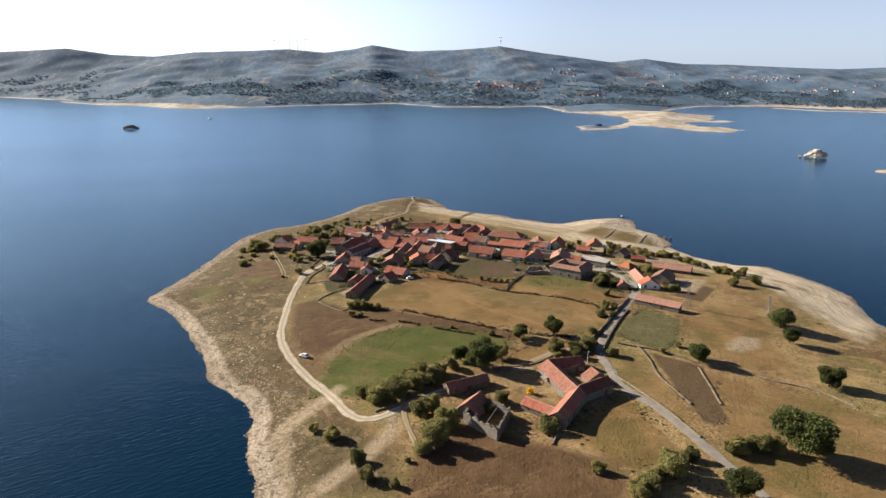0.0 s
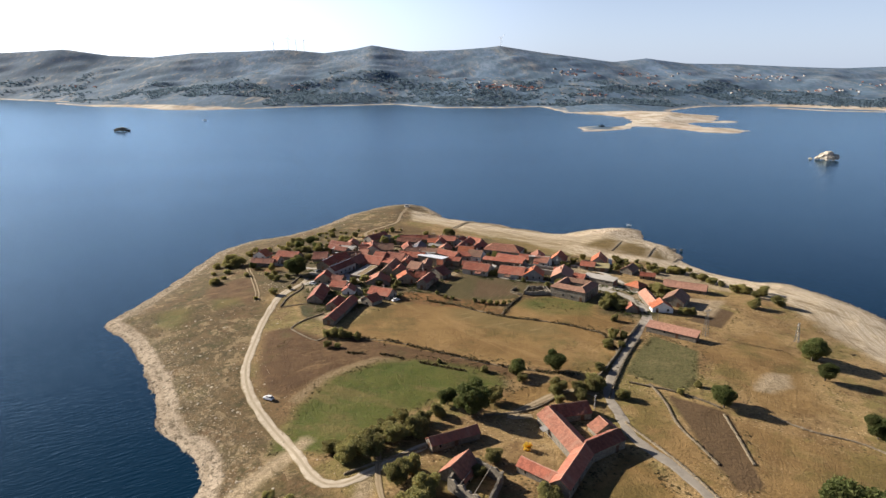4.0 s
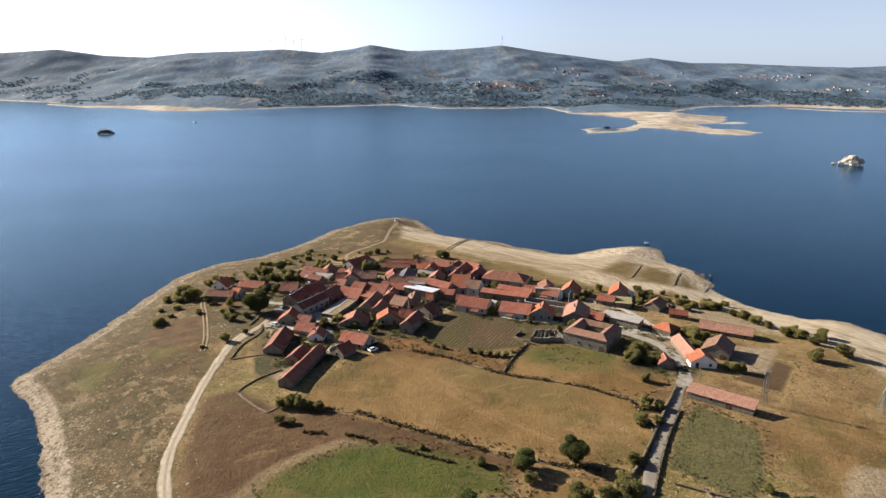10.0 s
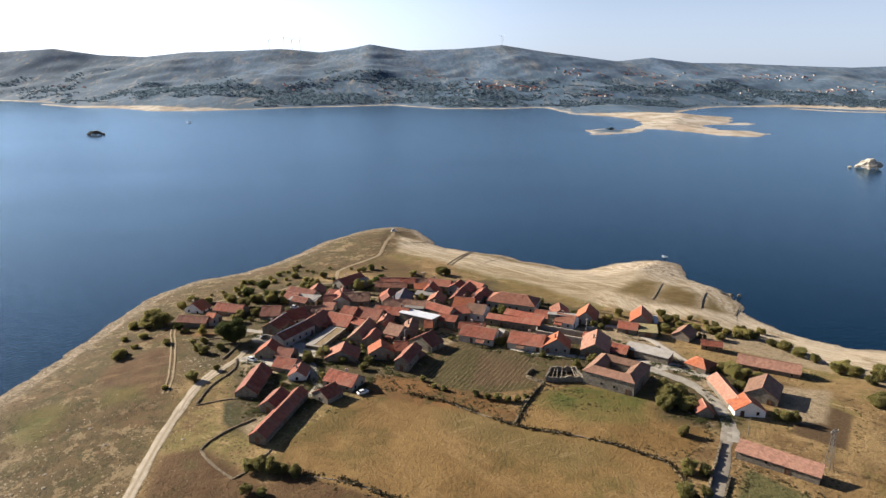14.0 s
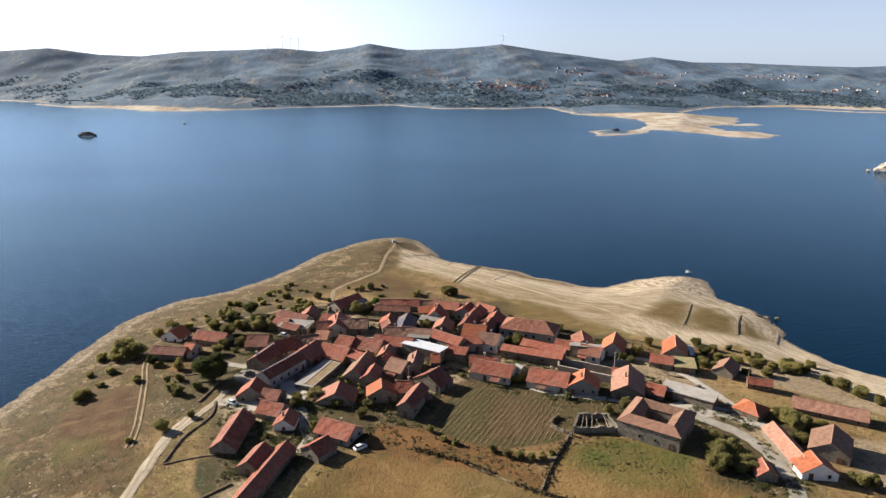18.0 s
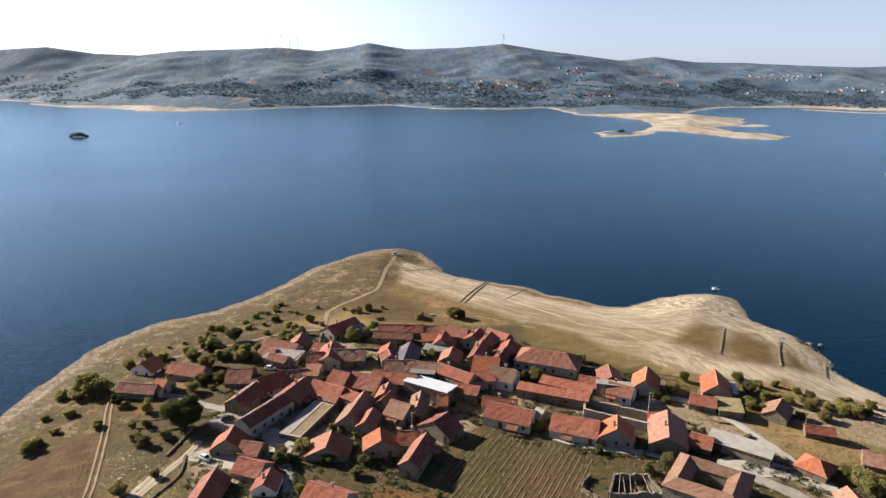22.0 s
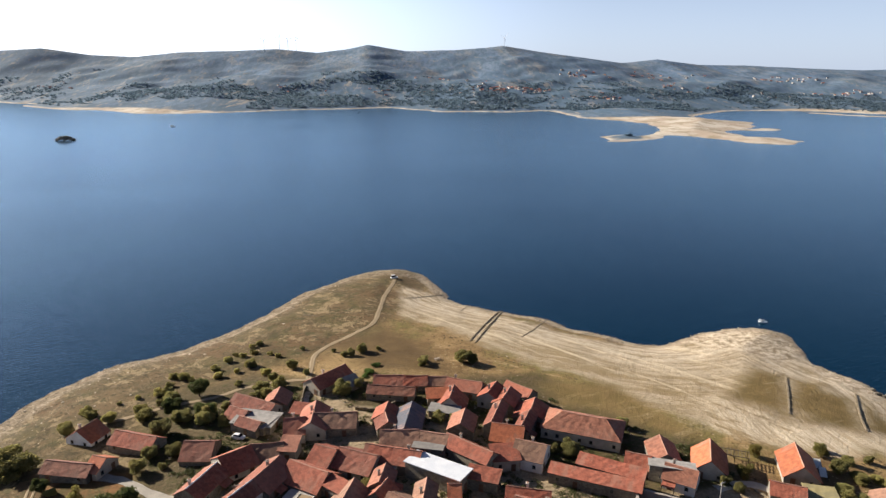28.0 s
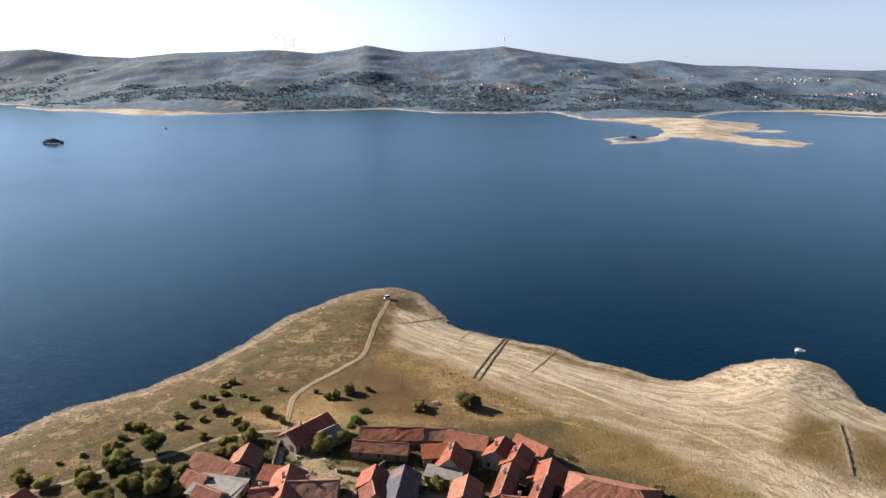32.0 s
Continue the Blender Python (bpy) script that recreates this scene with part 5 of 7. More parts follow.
house(71.0, 204.5, 29, 13.6, 6.1, 3.5, 5.0, "old", "stone", "g")
house(59.1, 192.7, 55, 21.5, 5.5, 3.6, 5.0, "red", "stone", "g")
house(75.0, 215.2, -77, 5.2, 7.9, 2.0, 4.0, "pink", "stone", "g")
house(49.7, 193.6, -47, 12.3, 4.6, 2.3, 3.5, "red", "stone", "g")
house(27.9, 197.6, 53, 9.6, 8.5, 1.9, 5.0, "pink", "stone", "g")
house(27.6, 214.0, 22, 16.5, 4.4, 2.5, 3.6, "old", "stone", "g")
house(39.5, 451.2, 2, 9.5, 4.5, 3.0, 4.3, "orange", "stone", "s")
house(-19.0, 440.7, -17, 12.4, 7.9, 2.8, 3.2, "grey", "stone", "s")
house(33.3, 419.2, -16, 7.9, 6.2, 4.0, 4.1, "grey", "stone", "s")
house(103.5, 382.5, -25, 4.0, 3.2, 2.7, 3.4, "red", "stone", "s")

# ---- trees and bushes ----
def foliage(name, a, b, c, through_light=0.45):
    """Leaves that let part of the light through."""
    n = Nodes(name, 0.8, spec=0.2)
    col = n.mix(n.island(), a, b)
    col = n.mix(n.ramp(n.noise(0.5, 3), 0.45, 0.7, 0.0, 0.7), col, c)
    col = n.mix(1.0, col, n.ramp(n.rand(), 0, 1, 0.75, 1.3), "MULTIPLY")
    leaf = n.t.nodes.new("ShaderNodeBsdfTranslucent")
    n.put(leaf, "Color", col)
    both = n.t.nodes.new("ShaderNodeMixShader")
    both.inputs[0].default_value = through_light
    n.t.links.new(n.b.outputs[0], both.inputs[1])
    n.t.links.new(leaf.outputs[0], both.inputs[2])
    n.t.links.new(both.outputs[0], n.t.nodes["Material Output"].inputs[0])
    return n.done(col)


LEAVES = {
    "oak": foliage("oak_leaves", (0.075, 0.095, 0.028), (0.125, 0.14, 0.045), (0.12, 0.115, 0.04)),
    "bush": foliage("broom_leaves", (0.19, 0.185, 0.066), (0.28, 0.25, 0.095), (0.26, 0.205, 0.08)),
    "broom": foliage("broom_sprays", (0.27, 0.25, 0.085), (0.36, 0.31, 0.115), (0.3, 0.25, 0.1), 0.55),
    "weeds": foliage("fresh_weeds", (0.08, 0.13, 0.03), (0.11, 0.17, 0.045), (0.09, 0.12, 0.03)),
    "yellow": foliage("yellow_leaves", (0.72, 0.5, 0.03), (0.62, 0.4, 0.03), (0.5, 0.36, 0.05)),
    "yellowish": foliage("turning_leaves", (0.19, 0.165, 0.045), (0.24, 0.2, 0.06), (0.15, 0.14, 0.04)),
}
M_BARK = plain("bark", (0.09, 0.07, 0.05), (0.13, 0.105, 0.08), 3, 0.95, 0.1, 0.6, 0.04)


def crown_mesh(seed, tall, count, leaf):
    """A crown of width 1 made of many small leaf clumps round several limbs."""
    rng = random.Random(seed)
    low = 0.2 if tall > 0.8 else 0.08
    blobs = [(0, 0, 0.52 * tall, 0.3), (0, 0, (low + 0.3) * tall, 0.32)]
    for k in range(13):
        a, r = rng.uniform(0, 6.28), rng.uniform(0.12, 0.32)
        blobs.append((r * math.cos(a), r * math.sin(a), tall * rng.uniform(low + 0.1, 0.82), rng.uniform(0.14, 0.22)))
    b = Build()
    for k in range(count):
        x, y, z, r = blobs[k % len(blobs)]
        d = Vector((rng.gauss(0, 1), rng.gauss(0, 1), rng.gauss(0, 1))).normalized() * r * rng.uniform(0.55, 1.12)
        p = Vector((x + d.x, y + d.y, max(z + d.z * tall, 0.04)))
        s = rng.uniform(0.55, 1.35) * leaf
        m = Matrix.Translation(p) @ Euler((rng.uniform(-1.0, 1.0), rng.uniform(-1.0, 1.0), rng.uniform(0, 6.3))).to_matrix().to_4x4()
        b.add([m @ Vector((-s, -s * 0.7, 0)), m @ Vector((s, -s * 0.5, s * 0.25)), m @ Vector((s * 0.8, s, -s * 0.2)), m @ Vector((-s * 0.7, s * 0.8, s * 0.3))], [(0, 1, 2, 3)])
    return b, blobs


def trunk_mesh(blobs, tall):
    b = Build()
    b.tube((0, 0, -0.06), (0.01, 0.0, 0.26 * tall), 0.04, 0.03)
    for x, y, z, r in blobs[1:8]:
        b.tube((0.01, 0, 0.22 * tall), (x, y, z), 0.02, 0.006, 5)
    return b


TREE_KINDS = {}
for kind, tall, count, leaf, seeds in (("oak", 0.82, 17000, 0.0155, (1, 2, 3, 4)), ("bush", 0.72, 7000, 0.021, (5, 6, 7, 8, 9)), ("broom", 0.52, 6000, 0.022, (14, 15, 16, 17)), ("weeds", 0.3, 1800, 0.025, (10,)), ("yellow", 0.8, 1800, 0.025, (11,)), ("yellowish", 0.8, 2600, 0.025, (12, 13))):
    TREE_KINDS[kind] = []
    for seed in seeds:
        crown, blobs = crown_mesh(seed, tall, count, leaf)
        TREE_KINDS[kind].append((crown.mesh("crown", LEAVES[kind]), trunk_mesh(blobs, tall).mesh("trunk", M_BARK)))
TREE_WORDS = {"oak": ("tree", "dense dark green broadleaf tree on dry grass"), "bush": ("bush", "round olive-green bush on dry ground"), "broom": ("broom_bush", "wide low yellowish-green broom bush on the dry slope"),
              "weeds": ("weed_patch", "patch of fresh green weeds on dry ground"),
              "yellow": ("yellow_tree", "small bright yellow tree beside the farm"), "yellowish": ("fruit_tree", "round yellowing fruit tree beside a house")}
tree_count = [0]


def tree(x, y, wide, kind):
    """A tree of that crown width, standing on the ground."""
    tree_count[0] += 1
    k = tree_count[0]
    crown, trunk = TREE_KINDS[kind][k % len(TREE_KINDS[kind])]
    name, label = TREE_WORDS[kind]
    if wide > 11:
        label = "large spreading dark green tree beside the field"
    root = thing(name, x, y, land(x, y) - 0.05, (k * 67) % 360, label, name.replace("_", " "), "trees and bushes")
    s = wide * (0.95 if kind in ("bush", "broom") and y > 380 else 1.12)
    m = Matrix.Diagonal((s * (0.92 + 0.16 * ((k * 37) % 10) / 10), s, s * (0.88 + 0.24 * ((k * 53) % 10) / 10), 1))
    part("trunk", trunk, root, "", m)
    part("crown", crown, root, "", m)



tree(175.9, 263.2, 11.2, "oak")
tree(169.4, 245.6, 7.7, "oak")
tree(120.3, 226.5, 7.9, "oak")
tree(159.2, 205.2, 9.5, "oak")
tree(120.3, 162.2, 16.7, "oak")
tree(71.0, 259.7, 8.3, "oak")
tree(56.6, 257.9, 6.8, "oak")
tree(36.0, 230.6, 12.6, "oak")
tree(28.0, 237.5, 6.7, "oak")
tree(-42.9, 394.7, 12.5, "oak")
tree(91.5, 142.8, 9.8, "oak")
tree(13.8, 180.8, 10.5, "bush")
tree(18.1, 189.8, 8.0, "bush")
tree(102.2, 164.1, 6.7, "bush")
tree(109.3, 164.4, 6.7, "bush")
tree(78.4, 155.1, 8.8, "bush")
tree(69.6, 149.5, 7.0, "bush")
tree(58.8, 159.5, 4.5, "bush")
tree(16.7, 219.7, 8.7, "bush")
tree(9.3, 217.0, 8.6, "bush")
tree(2.0, 210.9, 9.6, "bush")
tree(-4.3, 208.9, 7.9, "bush")
tree(67.7, 241.7, 6.9, "bush")
tree(74.8, 242.0, 6.0, "bush")
tree(80.7, 242.2, 7.4, "bush")
tree(10.2, 195.9, 7.5, "bush")
tree(10.0, 175.7, 6.8, "bush")
tree(-18.1, 188.5, 6.1, "bush")
tree(-10.0, 174.7, 5.7, "bush")
tree(-7.1, 166.0, 5.5, "bush")
tree(-25.0, 194.8, 3.7, "bush")
tree(5.1, 172.0, 2.3, "bush")
tree(1.2, 160.8, 3.2, "bush")
tree(49.7, 182.5, 7.2, "bush")
tree(-10.0, 214.3, 5.2, "bush")
tree(43.8, 237.6, 6.7, "bush")
tree(89.0, 235.4, 5.4, "bush")
tree(66.2, 146.6, 6.0, "bush")
tree(87.3, 162.1, 4.9, "bush")
tree(38.2, 202.1, 6.1, "bush")
tree(32.8, 196.0, 4.2, "bush")
tree(-5.1, 212.6, 5.6, "bush")
tree(13.8, 199.4, 7.0, "bush")
tree(118.8, 242.1, 3.1, "bush")
tree(109.6, 236.6, 3.0, "bush")
tree(49.3, 207.2, 2.8, "yellow")
tree(175.3, 394.7, 6.6, "broom")
tree(179.1, 393.3, 6.1, "broom")
tree(184.3, 375.8, 6.8, "broom")
tree(190.1, 372.3, 5.2, "broom")
tree(193.6, 354.6, 5.9, "broom")
tree(195.1, 348.4, 7.2, "broom")
tree(202.2, 344.2, 6.2, "broom")
tree(186.5, 323.9, 7.0, "bush")
tree(200.6, 327.3, 6.6, "bush")
tree(186.7, 396.3, 5.6, "broom")
tree(167.2, 397.0, 4.9, "broom")
tree(118.0, 330.3, 7.0, "bush")
tree(110.7, 308.2, 4.3, "bush")
tree(120.5, 324.5, 5.5, "bush")
tree(114.0, 332.7, 4.7, "bush")
tree(107.4, 287.6, 4.3, "bush")
tree(103.3, 278.4, 3.4, "bush")
tree(81.4, 243.8, 5.4, "bush")
tree(74.1, 236.2, 5.1, "bush")
tree(66.0, 234.7, 3.9, "bush")
tree(44.1, 261.3, 3.4, "bush")
tree(27.6, 271.3, 2.1, "bush")
tree(29.0, 241.0, 6.1, "bush")
tree(176.8, 267.3, 9.2, "bush")
tree(56.7, 252.0, 4.2, "bush")
tree(54.8, 258.9, 5.1, "bush")
tree(121.3, 230.1, 6.9, "oak")
tree(-41.9, 393.4, 9.4, "oak")
tree(-83.5, 426.5, 14.5, "broom")
tree(-94.5, 425.5, 6.5, "broom")
tree(-88.5, 424.5, 10.0, "broom")
tree(-79.0, 447.0, 7.0, "broom")
tree(-78.0, 458.5, 5.0, "broom")
tree(-84.5, 399.0, 4.5, "broom")
tree(-87.5, 393.0, 6.0, "broom")
tree(-71.0, 414.5, 4.5, "oak")
tree(-59.0, 407.5, 4.5, "yellowish")
tree(-47.0, 388.5, 5.0, "bush")
tree(-52.5, 385.0, 5.0, "bush")
tree(-60.0, 397.0, 3.5, "bush")
tree(-43.0, 465.0, 7.0, "oak")
tree(-48.0, 452.5, 6.5, "oak")
tree(-36.5, 447.5, 6.5, "oak")
tree(-85.1, 410.4, 5.4, "broom")
tree(-50.3, 360.8, 4.7, "bush")
tree(-87.1, 388.9, 7.2, "broom")
tree(-71.9, 399.4, 4.7, "broom")
tree(-92.4, 409.5, 4.4, "broom")
tree(-55.6, 388.0, 5.0, "bush")
tree(-43.1, 367.6, 2.8, "bush")
tree(-67.6, 412.9, 4.0, "broom")
tree(-59.0, 455.7, 5.9, "broom")
tree(-54.3, 467.9, 4.6, "bush")
tree(-42.6, 447.2, 6.8, "bush")
tree(-35.6, 449.0, 6.8, "bush")
tree(-30.4, 452.6, 5.4, "bush")
tree(-56.6, 482.3, 4.5, "broom")
tree(-43.0, 487.6, 4.6, "broom")
tree(-35.4, 499.3, 4.0, "broom")
tree(-40.2, 495.0, 4.6, "broom")
tree(-31.6, 502.3, 4.1, "broom")
tree(11.6, 497.0, 5.2, "bush")
tree(7.4, 493.8, 4.5, "bush")
tree(35.6, 485.5, 4.5, "bush")
tree(50.7, 484.7, 7.3, "bush")
tree(-14.0, 484.0, 5.5, "bush")
tree(-19.5, 473.4, 4.8, "bush")
tree(-58.1, 355.4, 2.7, "broom")
tree(175.0, 390.5, 8.4, "broom")
tree(169.0, 393.5, 5.2, "broom")
tree(185.8, 377.8, 4.9, "broom")
tree(189.3, 371.0, 4.8, "broom")
tree(147.4, 405.7, 4.9, "bush")
tree(163.1, 398.6, 4.6, "broom")
tree(152.1, 348.1, 5.9, "broom")
tree(155.8, 345.5, 4.8, "broom")
tree(117.1, 330.6, 7.2, "bush")
tree(118.8, 324.2, 5.4, "bush")
tree(117.6, 338.3, 4.9, "bush")
tree(112.3, 330.7, 3.4, "bush")
tree(111.6, 324.0, 4.5, "bush")
tree(149.3, 416.5, 4.1, "bush")
tree(118.3, 327.5, 4.6, "bush")
tree(141.8, 321.7, 3.9, "bush")
tree(144.9, 338.0, 3.9, "bush")
tree(-74.9, 455.2, 5.4, "broom")
tree(-67.3, 451.7, 6.1, "broom")
tree(-56.5, 450.4, 7.6, "broom")
tree(-50.7, 459.3, 6.7, "bush")
tree(-54.1, 459.4, 3.8, "bush")
tree(-55.8, 474.4, 4.0, "broom")
tree(-52.8, 480.6, 5.4, "broom")
tree(-49.4, 478.8, 3.3, "broom")
tree(-40.3, 480.0, 5.1, "broom")
tree(-31.5, 471.7, 4.0, "broom")
tree(-34.3, 483.7, 3.4, "broom")
tree(-30.5, 488.2, 5.7, "broom")
tree(-23.3, 480.4, 5.5, "broom")
tree(-24.9, 499.9, 3.2, "broom")
tree(-21.2, 496.5, 3.2, "broom")
tree(-12.6, 502.5, 2.8, "bush")
tree(-8.2, 478.3, 3.2, "bush")
tree(-19.1, 460.1, 6.5, "bush")
tree(-23.0, 459.7, 4.9, "bush")
tree(-37.1, 449.8, 5.5, "bush")
tree(4.6, 493.3, 3.4, "bush")
tree(11.5, 496.4, 4.7, "bush")
tree(17.9, 498.2, 3.1, "bush")
tree(34.8, 482.6, 4.4, "bush")
tree(49.1, 485.4, 4.9, "bush")
tree(54.0, 484.2, 6.0, "bush")
tree(0.3, 498.6, 2.3, "bush")
tree(-31.3, 511.5, 3.9, "broom")
tree(-33.8, 509.4, 3.8, "broom")
tree(-38.7, 501.7, 3.2, "broom")
tree(-16.2, 465.5, 3.3, "bush")
tree(-64.3, 466.9, 2.7, "broom")
tree(-58.8, 471.1, 2.4, "broom")
tree(-69.0, 463.4, 2.2, "broom")
tree(14.9, 476.3, 4.6, "weeds")
tree(17.3, 482.6, 3.7, "weeds")
tree(13.2, 473.2, 2.8, "weeds")
tree(-57.3, 467.6, 5.8, "broom")
tree(-50.5, 462.6, 5.3, "bush")
tree(-47.3, 439.2, 8.0, "bush")
tree(-44.6, 447.7, 6.2, "bush")
tree(-35.3, 444.5, 7.8, "bush")
tree(-29.4, 443.2, 5.7, "bush")
tree(-40.1, 427.1, 5.7, "bush")
tree(-46.6, 426.3, 5.3, "bush")
tree(-21.7, 465.1, 7.1, "bush")
tree(-16.2, 468.0, 6.3, "bush")
tree(6.2, 459.9, 7.9, "bush")
tree(11.1, 464.5, 5.9, "bush")
tree(94.3, 431.9, 4.9, "bush")
tree(73.8, 418.5, 5.7, "bush")
tree(69.2, 417.9, 4.2, "bush")
tree(37.4, 438.1, 5.7, "bush")
tree(42.2, 436.5, 4.9, "bush")
tree(146.8, 404.4, 5.6, "bush")
tree(143.8, 390.2, 4.9, "bush")
tree(134.9, 387.6, 4.1, "bush")
tree(16.0, 406.2, 3.9, "bush")
tree(13.6, 398.9, 3.1, "bush")
tree(-4.4, 375.9, 5.4, "bush")
tree(-10.4, 374.7, 4.2, "bush")
tree(3.6, 387.2, 3.5, "bush")
tree(68.4, 382.1, 3.9, "bush")
tree(155.2, 400.7, 4.2, "broom")
tree(165.2, 405.2, 4.3, "broom")
tree(142.2, 395.1, 4.3, "bush")
tree(-41.3, 420.4, 3.0, "bush")
tree(61.4, 383.7, 2.9, "bush")
tree(13.8, 368.7, 3.8, "bush")
tree(46.5, 388.1, 2.3, "bush")
tree(80.9, 368.3, 3.0, "bush")
tree(127.1, 413.5, 4.2, "yellowish")
tree(147.2, 413.4, 4.6, "yellowish")
tree(118.3, 403.3, 4.7, "yellowish")
tree(-47.4, 419.6, 6.0, "bush")
tree(6.0, 385.7, 3.7, "bush")
tree(73.5, 417.1, 7.3, "bush")
tree(66.3, 381.6, 5.2, "bush")
tree(140.7, 393.3, 6.1, "bush")
tree(150.2, 400.9, 6.0, "broom")
tree(156.8, 397.0, 5.6, "broom")
tree(162.8, 392.6, 7.1, "broom")
tree(161.6, 385.2, 6.3, "broom")
tree(154.6, 386.4, 4.7, "broom")
tree(111.4, 400.2, 4.1, "bush")
tree(113.4, 396.9, 4.1, "bush")
tree(62.1, 430.8, 3.1, "bush")
tree(-55.8, 396.9, 4.7, "bush")
tree(33.4, 384.1, 3.1, "bush")
tree(-7.3, 213.0, 5.2, "bush")
tree(-3.6, 215.4, 5.3, "bush")
tree(0.2, 216.4, 5.6, "bush")
tree(3.9, 220.2, 5.8, "bush")
tree(7.4, 223.3, 5.9, "bush")
tree(12.0, 227.7, 5.7, "bush")
tree(15.5, 224.2, 5.9, "bush")
tree(19.4, 226.8, 5.7, "bush")
tree(23.8, 230.5, 6.1, "bush")
tree(13.5, 219.7, 4.8, "bush")
tree(4.1, 214.3, 4.7, "bush")
tree(97.8, 278.8, 5.2, "bush")
tree(103.8, 289.3, 4.9, "bush")
tree(87.5, 257.5, 5.1, "bush")
tree(81.5, 248.2, 4.9, "bush")
tree(33.1, 351.4, 2.5, "bush")
tree(37.0, 346.0, 2.5, "bush")
tree(40.3, 343.8, 2.5, "bush")
tree(50.6, 338.7, 2.8, "bush")
tree(54.3, 336.0, 3.1, "bush")
tree(57.7, 334.7, 3.1, "bush")
tree(61.0, 333.4, 3.0, "bush")
tree(64.4, 333.3, 2.7, "bush")
tree(67.3, 335.3, 2.4, "bush")
tree(147.3, 348.9, 6.8, "bush")
tree(147.7, 345.1, 6.3, "bush")
tree(146.8, 352.8, 5.3, "bush")
tree(113.9, 326.6, 7.3, "bush")
tree(119.8, 330.8, 6.1, "bush")
tree(121.3, 326.6, 5.7, "bush")
tree(111.3, 324.9, 5.6, "bush")
tree(148.2, 315.1, 4.8, "bush")
tree(150.5, 314.1, 4.5, "bush")
tree(146.3, 316.8, 4.2, "bush")
tree(100.2, 164.1, 5.0, "bush")
tree(103.7, 165.3, 5.0, "bush")
tree(107.2, 165.3, 5.4, "bush")
tree(111.5, 166.0, 5.8, "bush")
tree(114.1, 163.8, 6.0, "bush")
tree(126.3, 163.0, 6.0, "bush")
tree(65.9, 149.0, 4.6, "bush")
tree(68.9, 150.8, 4.6, "bush")
tree(72.2, 152.7, 5.0, "bush")
tree(75.7, 155.0, 5.0, "bush")
tree(78.7, 156.7, 5.1, "bush")
tree(82.5, 159.1, 4.8, "bush")
tree(85.7, 161.8, 4.3, "bush")
for hx, hy, hw in ((177, 396, 5.6), (180, 389, 5.0), (182, 380, 4.6), (186, 368, 5.2), (189, 362, 4.4), (190, 351, 5.0), (198, 357, 4.6), (196, 340, 4.2), (206, 349, 5.0), (171, 389, 4.6), (168, 402, 4.2), (160, 410, 3.8), (153, 409, 4.2)):
    tree(hx, hy, hw, "bush")
for hx, hy, hw in ((-18, 301.5, 4.6), (-15, 301, 5.2), (-12, 300, 5.0), (-9, 299, 4.6), (-5, 297.5, 3.8), (-17, 291, 3.6), (-13, 290, 3.0)):
    tree(hx, hy, hw, "bush")
tree(-10.1, 371.6, 5.1, "bush")
tree(-2.8, 356.9, 3.7, "bush")
tree(11.5, 363.1, 3.8, "bush")
tree(3.6, 369.7, 3.9, "bush")
tree(98.2, 360.5, 5.0, "bush")
tree(91.4, 357.7, 3.8, "bush")
tree(-22.1, 358.5, 1.8, "bush")
tree(10.9, 382.9, 2.9, "bush")
tree(-16.6, 352.5, 1.8, "bush")

# ---- ruins, terrace and yard ----
def ruin(corners, height, label, beams=0, wall="stone", low=0.7):
    """A roofless stone shell on its outline, with a broken top."""
    c = [Vector((*p, 0)) for p in corners]
    mid = sum(c, Vector()) / len(c)
    root = thing("ruin", mid.x, mid.y, land(mid.x, mid.y), 0, label, "ruin")
    rng = random.Random(int(mid.x * 9))
    for i in range(len(c)):
        a, b = c[i] - mid, c[(i + 1) % len(c)] - mid
        n = max(3, int((b - a).length / 1.1))
        w = Build()
        side = Vector((-(b - a).y, (b - a).x, 0)).normalized() * 0.32
        tops = [height * rng.uniform(low, 1.06) for k in range(n + 1)]
        v = []
        for k in range(n + 1):
            q = a + (b - a) * k / n
            v += [q - side + Vector((0, 0, -1.2)), q + side + Vector((0, 0, -1.2)), q + side + Vector((0, 0, tops[k])), q - side + Vector((0, 0, tops[k]))]
        f = [(4 * k + i, 4 * k + 4 + i, 4 * k + 4 + (i + 1) % 4, 4 * k + (i + 1) % 4) for k in range(n) for i in range(4)]
        w.add(v, f + [(0, 1, 2, 3), (4 * n + 3, 4 * n + 2, 4 * n + 1, 4 * n)])
        part("wall", w.mesh("wall", WALLS[wall]), root)
    for k in range(beams):
        s = (k + 1 + rng.uniform(-0.3, 0.3)) / (beams + 1)
        a, b = c[0] * (1 - s) + c[1] * s - mid, c[3] * (1 - s) + c[2] * s - mid
        part("beam", Build().tube((a.x, a.y, height * rng.uniform(0.6, 0.9)), (b.x + rng.uniform(-0.6, 0.6), b.y, height * rng.uniform(0.3, 0.95)), 0.12, 0.09, 6).mesh("beam", M_BEAM), root, "grey bare roof beam")
    return root


M_BEAM = plain("grey_timber", (0.3, 0.26, 0.21), (0.2, 0.17, 0.14), 1.5, 0.9, 0.2, 0.3, 0.03)
ruin(((85, 396), (83, 389), (101, 378), (104, 384)), 2.8, "roofless granite shell with pale broken wall tops", 0, "plaster", 0.98)
ruin(((77, 347), (91, 346), (90, 354), (81, 355)), 2.3, "roofless stone ruin with bare grey beams", 6)
ruin(((24, 191), (33, 179), (39, 192), (31, 202)), 4.2, "tall roofless granite farm ruin beside a tiled barn", 2)


